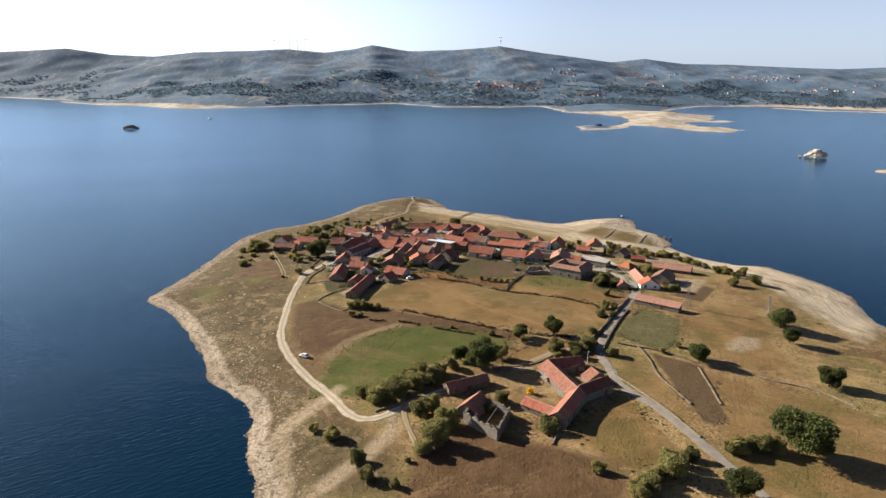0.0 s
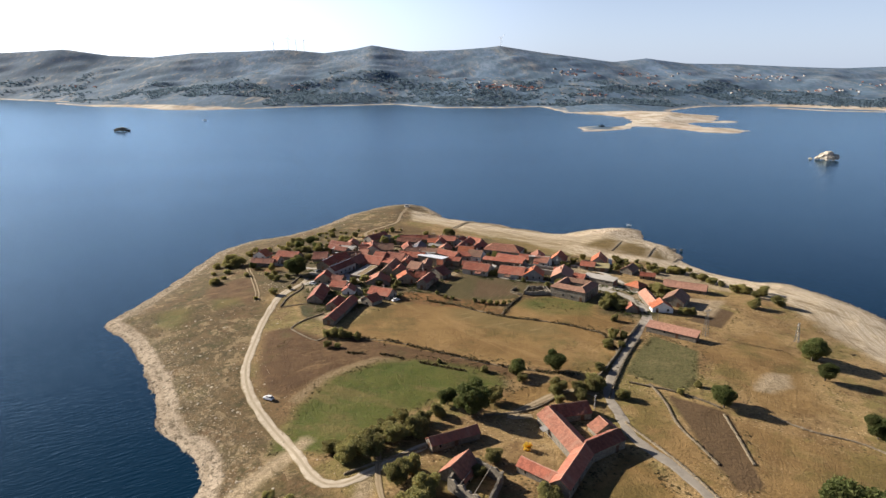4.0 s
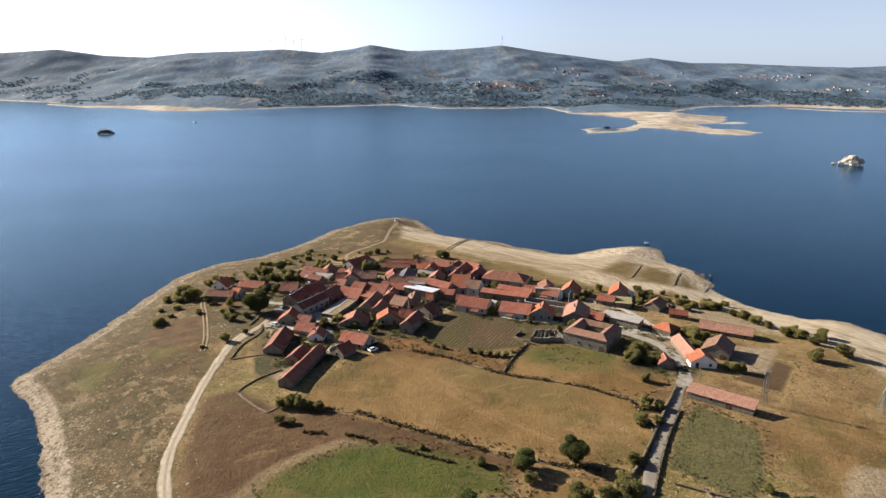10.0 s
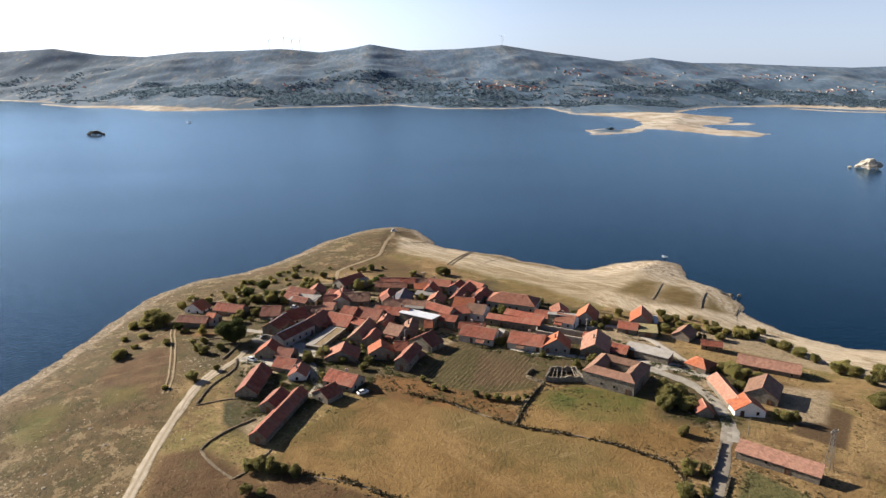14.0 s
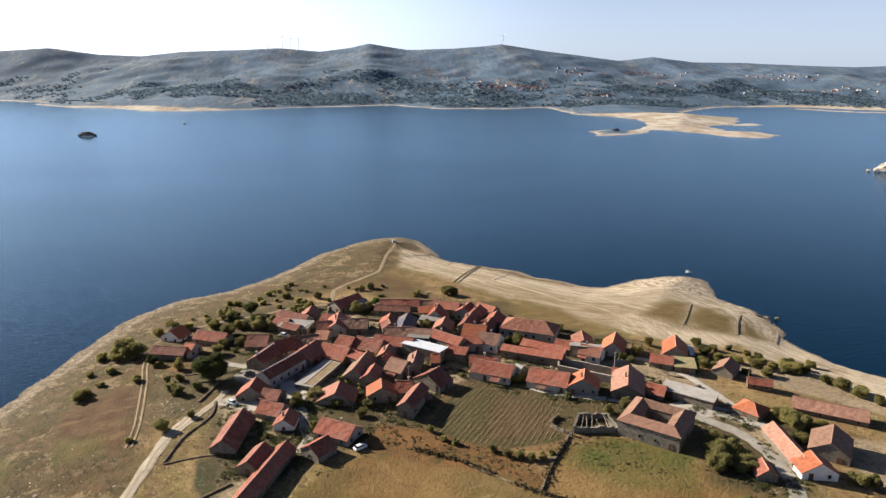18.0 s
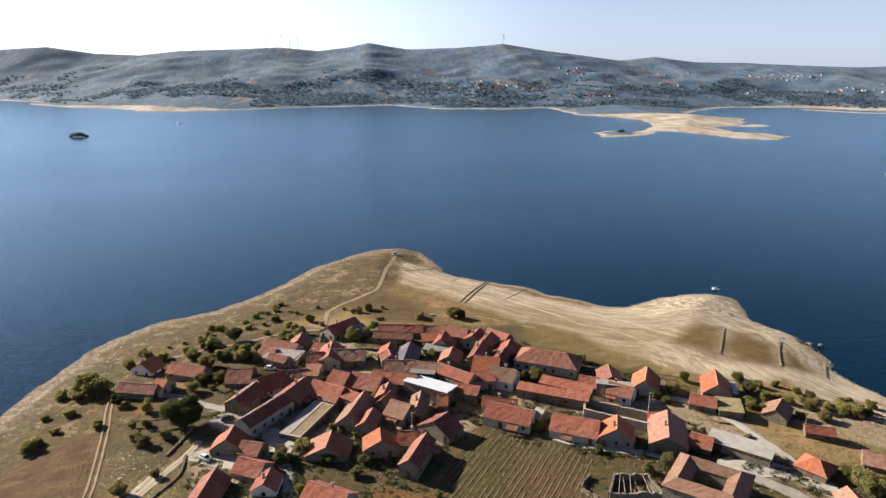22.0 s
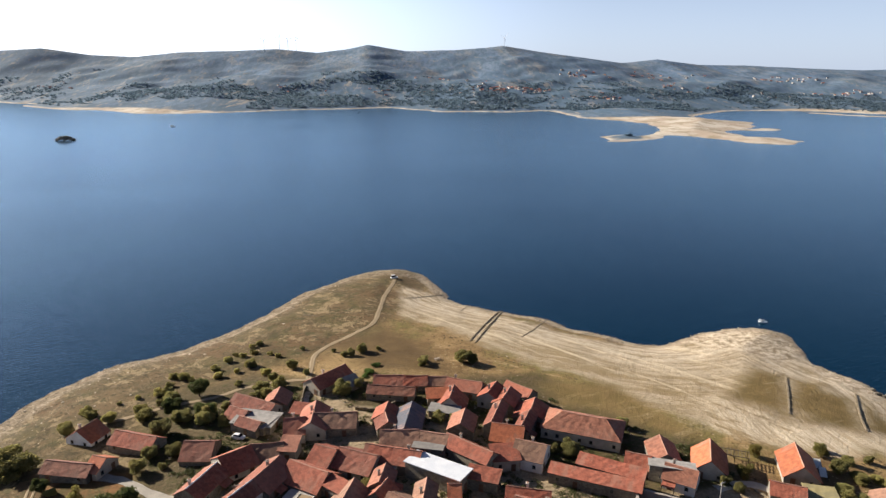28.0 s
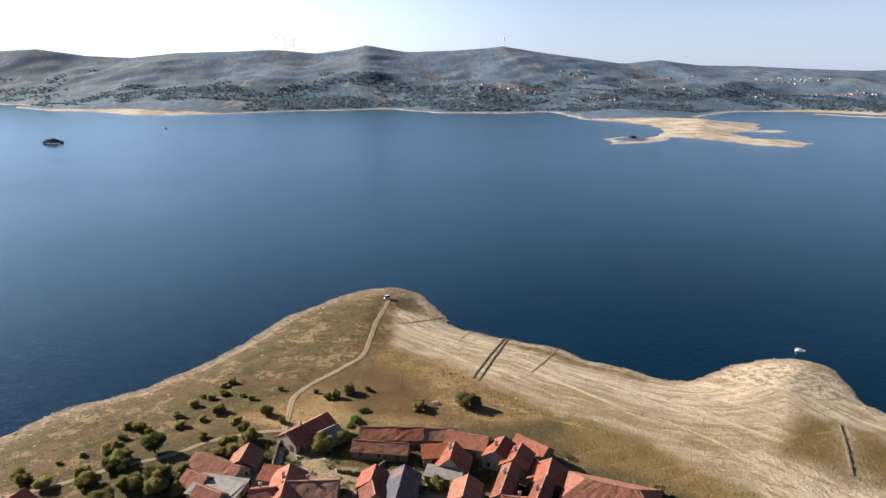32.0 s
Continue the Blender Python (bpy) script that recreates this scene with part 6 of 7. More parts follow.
def terrace():
    """A flat-roofed store with a pale slab and a brown screed bay."""
    root = thing("store", -4.7, 392.8, land(-4.7, 392.8) - 1.5, 66, "low flat-roofed store with pale slab and brown screed roof", "store")
    part("wall", Build().box(-10.8, 10.8, -3.6, 3.6, -1.2, 2.9).mesh("wall", WALLS["stone"]), root)
    part("roof_slab", Build().box(-11, 11, -3.8, 3.8, 2.9, 3.1).mesh("roof_slab", ROOFS["concrete"]), root)
    part("roof_bay", Build().box(-9.9, 9.8, -3.5, 0.2, 3.1, 3.14).mesh("roof_bay", M_SCREED), root, "brown dusty screed")
    for y0, y1 in ((-3.75, -3.52), (0.22, 0.42)):
        part("kerb", Build().box(-9.8, 10, y0, y1, 3.1, 3.3).mesh("kerb", ROOFS["concrete"]), root)


M_SCREED = plain("brown_screed", (0.25, 0.185, 0.11), (0.19, 0.14, 0.085), 0.5, 0.95, 0.1, 0.4, 0.04)
terrace()


def paving(name, outline, label):
    """A flat paved yard, as a fan laid on the ground."""
    p = smooth_line(outline, True, 5)
    c = p.mean(0)
    rings = [c + (p - c) * s for s in (1.0, 0.66, 0.33)]
    v = [(x, y, land(x, y) + 0.09) for r in rings for x, y in r] + [(c[0], c[1], land(*c) + 0.09)]
    n = len(p)
    f = [(k * n + i, k * n + (i + 1) % n, (k + 1) * n + (i + 1) % n, (k + 1) * n + i) for k in range(2) for i in range(n)]
    f += [(2 * n + i, 2 * n + (i + 1) % n, 3 * n) for i in range(n)]
    ob = tagged(new(name, mesh(name, v, f, M_CONCRETE, True)), label, "yard", kind="structure")
    up = bmesh.new()
    up.from_mesh(ob.data)
    bmesh.ops.recalc_face_normals(up, faces=up.faces)
    if up.faces[0].normal.z < 0:
        bmesh.ops.reverse_faces(up, faces=up.faces)
    up.to_mesh(ob.data)
    up.free()


paving("pavement", ((-21, 384), (-13, 372), (-7, 378), (-11, 386), (-15, 390)), "pale concrete farm yard between houses")
paving("pavement", ((-38, 377), (-31, 372), (-22, 369), (-20, 373), (-30, 380)), "pale dusty parking yard beside the lane")
paving("pavement", ((113, 361), (119, 354), (128, 353), (137, 346), (140, 350), (130, 360), (120, 364)), "pale concrete village square")
paving("pavement", ((-35, 394), (-26, 391), (-21, 398), (-27, 402), (-35, 400)), "pale stone paved yard before a house")

# ---- vineyard rows, scattered stones and tufts ----
def plot_rows(outline, gap, turn, label):
    """Low earth ridges with dry vines, row by row over a plot."""
    o = np.array(outline, float)
    c = o.mean(0)
    u = np.array([math.cos(turn), math.sin(turn)])
    w = np.array([-u[1], u[0]])
    size = max(np.hypot(*(o - c).T))
    rng = random.Random(5)
    b = Build()
    for k in range(int(-size / gap), int(size / gap) + 1):
        pts = np.array([c + w * k * gap + u * s for s in np.arange(-size, size, 1.4)])
        keep = signed(o, pts) > 0.5
        for i in range(len(pts) - 1):
            if keep[i] and keep[i + 1] and rng.random() < 0.88:
                a, d = pts[i], pts[i + 1]
                h = rng.uniform(0.05, 0.15)
                za, zd = land(*a), land(*d)
                b.add([(*(a - w * 0.3), za), (*(a + w * 0.3), za), (*(d + w * 0.3), zd), (*(d - w * 0.3), zd), (*(a + w * rng.uniform(-0.12, 0.12)), za + h), (*(d + w * rng.uniform(-0.12, 0.12)), zd + h * rng.uniform(0.7, 1.2))],
                      [(0, 4, 5, 3), (1, 2, 5, 4), (0, 1, 4), (2, 3, 5)])
    tagged(new("crop_rows", b.mesh("crop_rows", M_ROWS)), label, "crop rows", kind="stuff")


M_ROWS = plain("row_earth", (0.175, 0.122, 0.07), (0.09, 0.07, 0.036), 0.5, 0.95, 0.1, 0.6, 0.08, vary=0)
plot_rows(ZONES["z_plough"][0], 1.65, radians(58), "rows of dry earth and low vines in the village plot")

stone_rng = random.Random(11)
stones = Build()
for k in range(4500):
    i = stone_rng.randrange(len(COAST))
    a, b = COAST[i], COAST[(i + 1) % len(COAST)]
    t = stone_rng.random()
    q = a * (1 - t) + b * t
    off = stone_rng.random() ** 2 * 13
    ang = stone_rng.uniform(0, 6.28)
    x, y = q[0] + off * math.cos(ang), q[1] + off * math.sin(ang)
    if not (-135 < x < 258 and 150 < y < 646):
        continue
    z = land(x, y)
    if -0.3 < z < 5.5:
        boulder(stones, x, y, z, stone_rng.uniform(0.1, 0.36) * (1.9 if stone_rng.random() < 0.06 else 1), stone_rng)
tagged(new("shore_stones", stones.mesh("shore_stones", M_ROCK)), "pale granite stones scattered along the shore", "stones", kind="stuff")

heap = Build()
for cx, cy, n, spread in ((-116, 400, 160, 9), (-112, 432, 160, 9), (-100, 478, 160, 10), (-72, 512, 160, 9), (-42, 553, 160, 8), (-20, 592, 160, 8), (-50, 372, 130, 4.5), (-54, 379, 60, 3.0), (-41, 369, 50, 2.5), (-38, 373, 50, 2.5), (-41, 360, 50, 2.5), (-36, 377, 50, 2.5), (188, 512, 330, 13), (178, 506, 220, 12), (205, 466, 60, 5), (-105, 440, 160, 22), (-95, 490, 120, 20), (-70, 300, 260, 18), (-55, 270, 220, 16), (-42, 215, 200, 12), (-30, 175, 200, 12), (-85, 330, 160, 16), (10, 610, 160, 22), (60, 478, 60, 7), (-30, 600, 90, 10), (-78, 288, 130, 8), (-68, 272, 130, 8), (-60, 256, 130, 7), (-52, 240, 120, 7), (-44, 224, 100, 6), (-38, 204, 90, 5), (-36, 188, 110, 4), (-33, 172, 110, 4)):
    for k in range(n):
        x, y = stone_rng.gauss(cx, spread), stone_rng.gauss(cy, spread)
        z = land(x, y)
        if z > -0.2:
            boulder(heap, x, y, z - 0.06, stone_rng.uniform(0.08, 0.3) * (2.6 if stone_rng.random() < 0.06 else 1), stone_rng, 0.5)
tagged(new("rock_outcrops", heap.mesh("rock_outcrops", M_ROCK)), "pale broken granite outcrops on the bare slopes", "rocks", kind="stuff")


def tufts(name, count, test, material, size, label, seed, leaves=6, leaf=1.0):
    """Small rounded tufts where the test allows them."""
    rng = random.Random(seed)
    b = Build()
    made = 0
    while made < count:
        x, y = rng.uniform(-126, 250), rng.uniform(150, 636)
        if not test(x, y, rng):
            continue
        z = land(x, y)
        made += 1
        s = rng.uniform(0.5, 1.3) * size
        for k in range(leaves):
            a, r, q = rng.uniform(0, 6.28), s * 1.1 * rng.random() ** 0.5, s * rng.uniform(0.25, 0.5) * leaf
            m = pose(x + r * math.cos(a), y + r * math.sin(a), z + s * 0.8 * rng.random() * (1 - 0.5 * r / s), rng.uniform(-50, 50), rng.uniform(-50, 50), rng.uniform(0, 360))
            b.add([m @ Vector(p) for p in ((-q, -0.6 * q, 0), (q, -0.5 * q, 0.1 * q), (0.7 * q, 0.8 * q, 0), (-0.8 * q, 0.6 * q, 0.1 * q))], [(0, 1, 2, 3)])
    tagged(new(name, b.mesh(name, material)), label, "scrub", kind="stuff")


def in_zone(key, x, y, far=0.0):
    i = int(np.searchsorted(GX, x)) - 1
    j = int(np.searchsorted(GY, y)) - 1
    return zones[key].reshape(len(GY), len(GX))[j, i] > far


def patchy(x, y, s, seed):
    return noise.noise(Vector((x * s, y * s, seed)))


def scrub_test(x, y, rng):
    d = zones["d_shore"].reshape(len(GY), len(GX))[int(np.searchsorted(GY, y)) - 1, int(np.searchsorted(GX, x)) - 1]
    if d < 5 or d > 75 or in_zone("z_beach", x, y) or in_zone("z_yard", x, y) or in_zone("z_green", x, y):
        return False
    return (x < -15 or y > 465 or x > 175 or y < 215) and patchy(x, y, 0.045, 1) + 0.5 * patchy(x, y, 0.17, 3) > rng.uniform(-0.15, 0.5)


def field_test(x, y, rng):
    if not (in_zone("z_straw", x, y) or in_zone("z_brown", x, y)):
        return False
    return patchy(x, y, 0.06, 8) + 0.6 * patchy(x, y, 0.2, 4) > rng.uniform(0.0, 0.55)


def green_test(x, y, rng):
    return in_zone("z_green", x, y, 1.0) or in_zone("z_maize", x, y, 0.5)


def hedge_test(x, y, rng):
    """Weedy verges along field walls and tracks, and gardens among the houses."""
    if in_zone("z_yard", x, y, -2) or in_zone("z_beach", x, y) or in_zone("z_plough", x, y, -1):
        return False
    near = min(abs(zones[k].reshape(len(GY), len(GX))[int(np.searchsorted(GY, y)) - 1, int(np.searchsorted(GX, x)) - 1]) for k in ("z_straw", "z_green", "z_maize", "z_plough"))
    return near < 2.2 and patchy(x, y, 0.05, 12) > rng.uniform(-0.5, 0.3)


def garden_test(x, y, rng):
    """Vines, shrubs and rank grass in the gaps between the houses."""
    if not in_zone("z_garden", x, y, 1.0):
        return False
    near = False
    for hx, hy, a, l, w in HOMES:
        dx, dy = x - hx, y - hy
        if abs(dx) + abs(dy) < 26:
            u, v = dx * math.cos(a) + dy * math.sin(a), -dx * math.sin(a) + dy * math.cos(a)
            if abs(u) < l + 0.5 and abs(v) < w + 0.5:
                return False
            near = near or abs(u) < l + 5 and abs(v) < w + 5
    return near and patchy(x, y, 0.09, 17) > rng.uniform(-0.25, 0.35)


M_TUFT = foliage("scrub_leaves", (0.115, 0.098, 0.044), (0.155, 0.125, 0.058), (0.085, 0.09, 0.035))
tufts("scrub_tufts", 3000, scrub_test, M_TUFT, 0.22, "low olive scrub tufts on the dry slopes", 21)
tufts("dry_tufts", 450, field_test, plain("dry_grass", (0.28, 0.19, 0.08), (0.2, 0.14, 0.06), 0.5, 0.95, 0.1, 0, vary=0), 0.25, "dry straw tufts in the fields", 22)
tufts("green_crop", 1200, green_test, foliage("crop_leaves", (0.07, 0.1, 0.022), (0.1, 0.12, 0.036), (0.11, 0.105, 0.04)), 0.2, "patchy green crop plants", 23)
tufts("verge_weeds", 1600, hedge_test, M_TUFT, 0.36, "weeds and brambles along the field edges", 24, 12)


def bramble(line, width, height, seed):
    """An overgrown bank: brambles and dead stalks along a field edge."""
    p = smooth_line(line, False, 8)
    rng = random.Random(seed)
    b = Build()
    for i in range(len(p) - 1):
        a, c = p[i], p[i + 1]
        for k in range(int(np.hypot(*(c - a)) * 14)):
            q = a + (c - a) * rng.random()
            x, y = q[0] + rng.gauss(0, width * 0.4), q[1] + rng.gauss(0, width * 0.4)
            if patchy(x, y, 0.14, seed) < -0.25:
                continue
            r = rng.uniform(0.18, 0.42)
            m = pose(x, y, land(x, y) + height * rng.random() ** 1.4, rng.uniform(-60, 60), rng.uniform(-60, 60), rng.uniform(0, 360))
            b.add([m @ Vector(v) for v in ((-r, -0.6 * r, 0), (r, -0.5 * r, 0.1 * r), (0.7 * r, 0.8 * r, 0), (-0.8 * r, 0.6 * r, 0.1 * r))], [(0, 1, 2, 3)])
    tagged(new("bramble_bank", b.mesh("bramble_bank", M_BRAMBLE)), "dark brambles and dead stalks along a field bank", "brambles", kind="stuff")


M_BRAMBLE = foliage("bramble_leaves", (0.06, 0.045, 0.022), (0.085, 0.06, 0.03), (0.06, 0.062, 0.024))
bramble(((-13, 303), (-2, 298), (8, 294), (20, 286), (35, 276), (50, 266), (66, 259), (78, 255)), 1.3, 0.8, 61)
bramble(((-9, 284), (7, 280), (25, 269), (40, 261)), 0.9, 0.6, 62)
bramble(((22, 345), (40, 335), (60, 318), (80, 309), (93, 300), (100, 292), (100, 274)), 1.2, 0.9, 63)
bramble(((60, 318), (66, 330), (73, 342)), 1.2, 1.0, 64)
rubble = Build()
rubble_rng = random.Random(41)
made = 0
while made < 1400:
    x, y = rubble_rng.uniform(-80, 200), rubble_rng.uniform(280, 480)
    if garden_test(x, y, rubble_rng):
        made += 1
        boulder(rubble, x, y, land(x, y), rubble_rng.uniform(0.12, 0.4), rubble_rng, 0.7)
tagged(new("rubble", rubble.mesh("rubble", M_ROCK)), "loose pale stones and rubble between the houses", "rubble", kind="stuff")
tufts("garden_plants", 2600, garden_test, foliage("garden_leaves", (0.075, 0.09, 0.03), (0.115, 0.125, 0.045), (0.105, 0.095, 0.038)), 0.75, "rank green garden plants between the houses", 25, 40, 0.5)

# ---- vehicles and boats ----
M_CAR = {k: plain("paint_" + k, c, c, 2, 0.3, 0.5, 0, vary=0) for k, c in (("white", (0.78, 0.78, 0.77)), ("dark", (0.03, 0.035, 0.04)))}
M_TYRE = plain("tyre_rubber", (0.02, 0.02, 0.02), (0.03, 0.03, 0.03), 5, 0.9, 0.2, 0, vary=0)
M_RIM = plain("wheel_metal", (0.5, 0.5, 0.5), (0.4, 0.4, 0.4), 5, 0.4, 0.5, 0, metal=0.8, vary=0)
M_LAMP = plain("lamp_glass", (0.7, 0.7, 0.65), (0.6, 0.6, 0.55), 5, 0.2, 0.5, 0, vary=0)
M_TAIL = plain("tail_lamp", (0.4, 0.02, 0.02), (0.3, 0.015, 0.015), 5, 0.3, 0.5, 0, vary=0)


def loft(sections, material, name):
    """A closed body from rings of points."""
    n = len(sections[0])
    v = [p for s in sections for p in s]
    f = [(k * n + i, k * n + (i + 1) % n, (k + 1) * n + (i + 1) % n, (k + 1) * n + i) for k in range(len(sections) - 1) for i in range(n)]
    f += [tuple(range(n - 1, -1, -1)), tuple(range((len(sections) - 1) * n, len(sections) * n))]
    me = mesh(name, v, f, material)
    b = bmesh.new()
    b.from_mesh(me)
    bmesh.ops.recalc_face_normals(b, faces=b.faces)
    b.to_mesh(me)
    b.free()
    return me


def car(x, y, turn, paint, label, van=False):
    z = land(x, y) + 0.1
    root = thing("van" if van else "car", x, y, z, turn, label, "van" if van else "car", "parked cars")
    def ring(px, w, lo, hi):
        return [(px, -w, lo), (px, w, lo), (px, w * 1.02, (lo + hi) / 2), (px, w * 0.93, hi), (px, -w * 0.93, hi), (px, -w * 1.02, (lo + hi) / 2)]
    part("body", loft([ring(-2.05, 0.7, 0.4, 0.8), ring(-1.9, 0.82, 0.28, 0.95), ring(-0.6, 0.86, 0.24, 0.98), ring(0.9, 0.86, 0.24, 0.95), ring(1.85, 0.8, 0.28, 0.78), ring(2.08, 0.66, 0.4, 0.68)], M_CAR[paint], "body"), root)
    h = 1.95 if van else 1.46
    cab = [(-1.85 if van else -1.7, 0.74, 0.7), (-1.7 if van else -1.25, 0.66, h), (0.35, 0.66, h), (1.1, 0.74, 0.74)]
    part("window_band", loft([[(px, -w, 0.9), (px, w, 0.9), (px, w - 0.06, max(zz, 0.95) - 0.03), (px, -w + 0.06, max(zz, 0.95) - 0.03)] for px, w, zz in cab], M_GLASS, "window_band"), root)
    part("roof", loft([[(px, -0.62, h - 0.05), (px, 0.62, h - 0.05), (px, 0.56, h + 0.04), (px, -0.56, h + 0.04)] for px in (cab[1][0], -0.4, 0.38)], M_CAR[paint], "roof"), root)
    for wx in (-1.3, 1.3):
        for wy in (-0.8, 0.8):
            tyre = part("wheel", Build().tube((wx, wy - 0.1, 0.22), (wx, wy + 0.1, 0.22), 0.32, 0.32, 14).mesh("wheel", M_TYRE), root)
            part("rim", Build().tube((wx, wy - 0.12, 0.22), (wx, wy + 0.12, 0.22), 0.19, 0.19, 10).mesh("rim", M_RIM), tyre)
    for wy in (-0.5, 0.5):
        part("headlight", Build().box(1.98, 2.08, wy - 0.15, wy + 0.15, 0.55, 0.68).mesh("headlight", M_LAMP), root)
        part("tail_light", Build().box(-2.06, -1.98, wy - 0.12, wy + 0.12, 0.6, 0.78).mesh("tail_light", M_TAIL), root)


car(-34.6, 252.0, 150, "white", "white estate car parked beside the dirt track")
car(-31.6, 374.8, -35, "white", "white hatchback parked on the dusty yard")
car(-30.4, 396.8, 20, "dark", "dark car parked on the paved yard")
car(25.8, 606.9, 20, "white", "white van parked at the end of the headland track", True)
car(-14.3, 443.0, 15, "white", "white van parked among the houses", True)
car(-23.2, 433.8, -20, "white", "white car parked between garden walls")
car(12.0, 343.5, 35, "white", "white car in the shade beside an orange-roofed house")


def boat(x, y, turn, label, s=1.0):
    root = thing("boat", x, y, 0, turn, label, "boat", "boats")
    def ring(px, w, keel, deck):
        return [(px, 0, keel), (px, w * 0.8, keel + 0.3), (px, w, deck), (px, -w, deck), (px, -w * 0.8, keel + 0.3)]
    part("hull", loft([[(a * s, b * s, c * s) for a, b, c in ring(*r)] for r in ((-3.0, 1.1, -0.3, 0.8), (-1, 1.25, -0.4, 0.8), (1.5, 1.1, -0.35, 0.9), (2.8, 0.45, -0.1, 1.05), (3.3, 0.06, 0.4, 1.15))], M_CAR["white"], "hull"), root)
    part("cabin", Build().box(-1.4 * s, 0.9 * s, -0.75 * s, 0.75 * s, 0.8 * s, 1.9 * s, None, 0.12).mesh("cabin", M_CAR["white"]), root)
    part("window", Build().box(-1.2 * s, 0.84 * s, -0.76 * s, 0.76 * s, 1.2 * s, 1.6 * s).mesh("window", M_GLASS), root)
    part("canopy", Build().box(-2.9 * s, -1.3 * s, -0.9 * s, 0.9 * s, 1.95 * s, 2.05 * s).mesh("canopy", M_CAR["white"]), root)
    for px, py in ((-2.8, -0.8), (-2.8, 0.8)):
        part("canopy_post", Build().tube((px * s, py * s, 0.7 * s), (px * s, py * s, 1.96 * s), 0.04, 0.04, 6).mesh("canopy_post", M_RIM), root)


boat(201.5, 535.5, -20, "white cabin boat moored off the rocky point", 0.62)
boat(-462, 1820, 30, "small white sailing cruiser far out on the lake", 1.6)

# ---- small yard things ----
M_OLDWOOD = plain("dark_timber", (0.1, 0.075, 0.052), (0.15, 0.115, 0.08), 1.5, 0.9, 0.2, 0.3, 0.02)


def pergola(x, y, turn):
    root = thing("pergola", x, y, land(x, y), turn, "dark weathered timber pergola frame in a yard", "pergola")
    for px in (-3.6, 0, 3.6):
        for py in (-1.7, 1.7):
            part("post", Build().box(px - 0.09, px + 0.09, py - 0.09, py + 0.09, -0.6, 2.4).mesh("post", M_OLDWOOD), root)
    for py in (-1.7, 1.7):
        part("beam", Build().box(-4.0, 4.0, py - 0.08, py + 0.08, 2.4, 2.6).mesh("beam", M_OLDWOOD), root)
    for k in range(9):
        px = -3.8 + k * 0.95
        part("slat", Build().box(px - 0.06, px + 0.06, -2.1, 2.1, 2.6, 2.72).mesh("slat", M_OLDWOOD), root)


def water_tank(x, y):
    root = thing("water_tank", x, y, land(x, y) + 0.1, 0, "round white water tank beside a shed", "tank")
    part("body", Build().tube((0, 0, -0.3), (0, 0, 1.3), 1.0, 1.0, 20).mesh("body", M_CAR["white"]), root)
    part("lid", Build().tube((0, 0, 1.3), (0, 0, 1.5), 0.95, 0.3, 20).mesh("lid", M_CAR["white"]), root)


def picnic_table(x, y, turn):
    root = thing("picnic_table", x, y, land(x, y), turn, "pale wooden picnic table with benches on dry grass", "table")
    part("tabletop", Build().box(-1.1, 1.1, -0.4, 0.4, 0.7, 0.76).mesh("tabletop", M_BEAM), root)
    for py in (-0.8, 0.8):
        part("bench", Build().box(-1.1, 1.1, py - 0.15, py + 0.15, 0.4, 0.46).mesh("bench", M_BEAM), root)
    for px in (-0.8, 0.8):
        for py in (-0.68, 0.68):
            part("leg", Build().box(px - 0.05, px + 0.05, py - 0.08, py + 0.08, -0.1, 0.4).mesh("leg", M_BEAM), root)
        part("crosspiece", Build().box(px - 0.04, px + 0.04, -0.9, 0.9, 0.28, 0.36).mesh("crosspiece", M_BEAM), root)
        part("upright", Build().box(px - 0.05, px + 0.05, -0.06, 0.06, 0.36, 0.7).mesh("upright", M_BEAM), root)


def log_pile(x, y, turn):
    root = thing("log_pile", x, y, land(x, y), turn, "stacked grey logs beside the lane", "logs")
    for k in range(12):
        row, i = (0, k) if k < 5 else (1, k - 5) if k < 9 else (2, k - 9)
        py = (i + row * 0.5 - 2) * 0.36
        part("log", Build().tube((-1.6 - 0.1 * (k & 1), py, 0.16 + row * 0.31), (1.5 + 0.12 * (k & 1), py, 0.16 + row * 0.31), 0.18, 0.16, 8).mesh("log", M_BEAM), root)


def solar_collector(x, y, turn):
    root = thing("solar_collector", x, y, land(x, y) + 0.6, turn, "pale glazed solar collector on a steel stand in a yard", "solar panel", "solar collectors")
    m = pose(0, 0, 1.0, 28, 0, 0)
    part("panel", Build().box(-1.0, 1.0, -1.5, 1.5, 0, 0.09, m).mesh("panel", M_LAMP), root)
    for px in (-0.95, 0.95):
        part("rail", Build().box(px - 0.06, px + 0.06, -1.55, 1.55, -0.02, 0.14, m).mesh("rail", M_STEEL), root)
        for py, ph in ((-1.2, 0.42), (1.2, 1.62)):
            part("leg", Build().box(px - 0.04, px + 0.04, py - 0.04, py + 0.04, -0.9, ph).mesh("leg", M_STEEL), root)


M_STEEL = plain("galvanised_steel", (0.2, 0.2, 0.195), (0.15, 0.15, 0.145), 3, 0.5, 0.4, 0, metal=0.5, vary=0)
solar_collector(142.0, 407.0, -20)
solar_collector(140.6, 402.6, -20)
pergola(119.8, 411.4, -25)
water_tank(-13.2, 440.9)
picnic_table(40.7, 487.2, 20)
log_pile(129.3, 373.9, 30)

# ---- islands ----
M_PALEROCK = plain("pale_granite", (0.56, 0.5, 0.42), (0.42, 0.36, 0.285), 0.3, 0.95, 0.2, 0.8, 0.3, vary=0.2)
M_DARKROCK = plain("wet_dark_rock", (0.13, 0.115, 0.09), (0.2, 0.17, 0.13), 0.2, 0.9, 0.3, 0.9, 0.6)


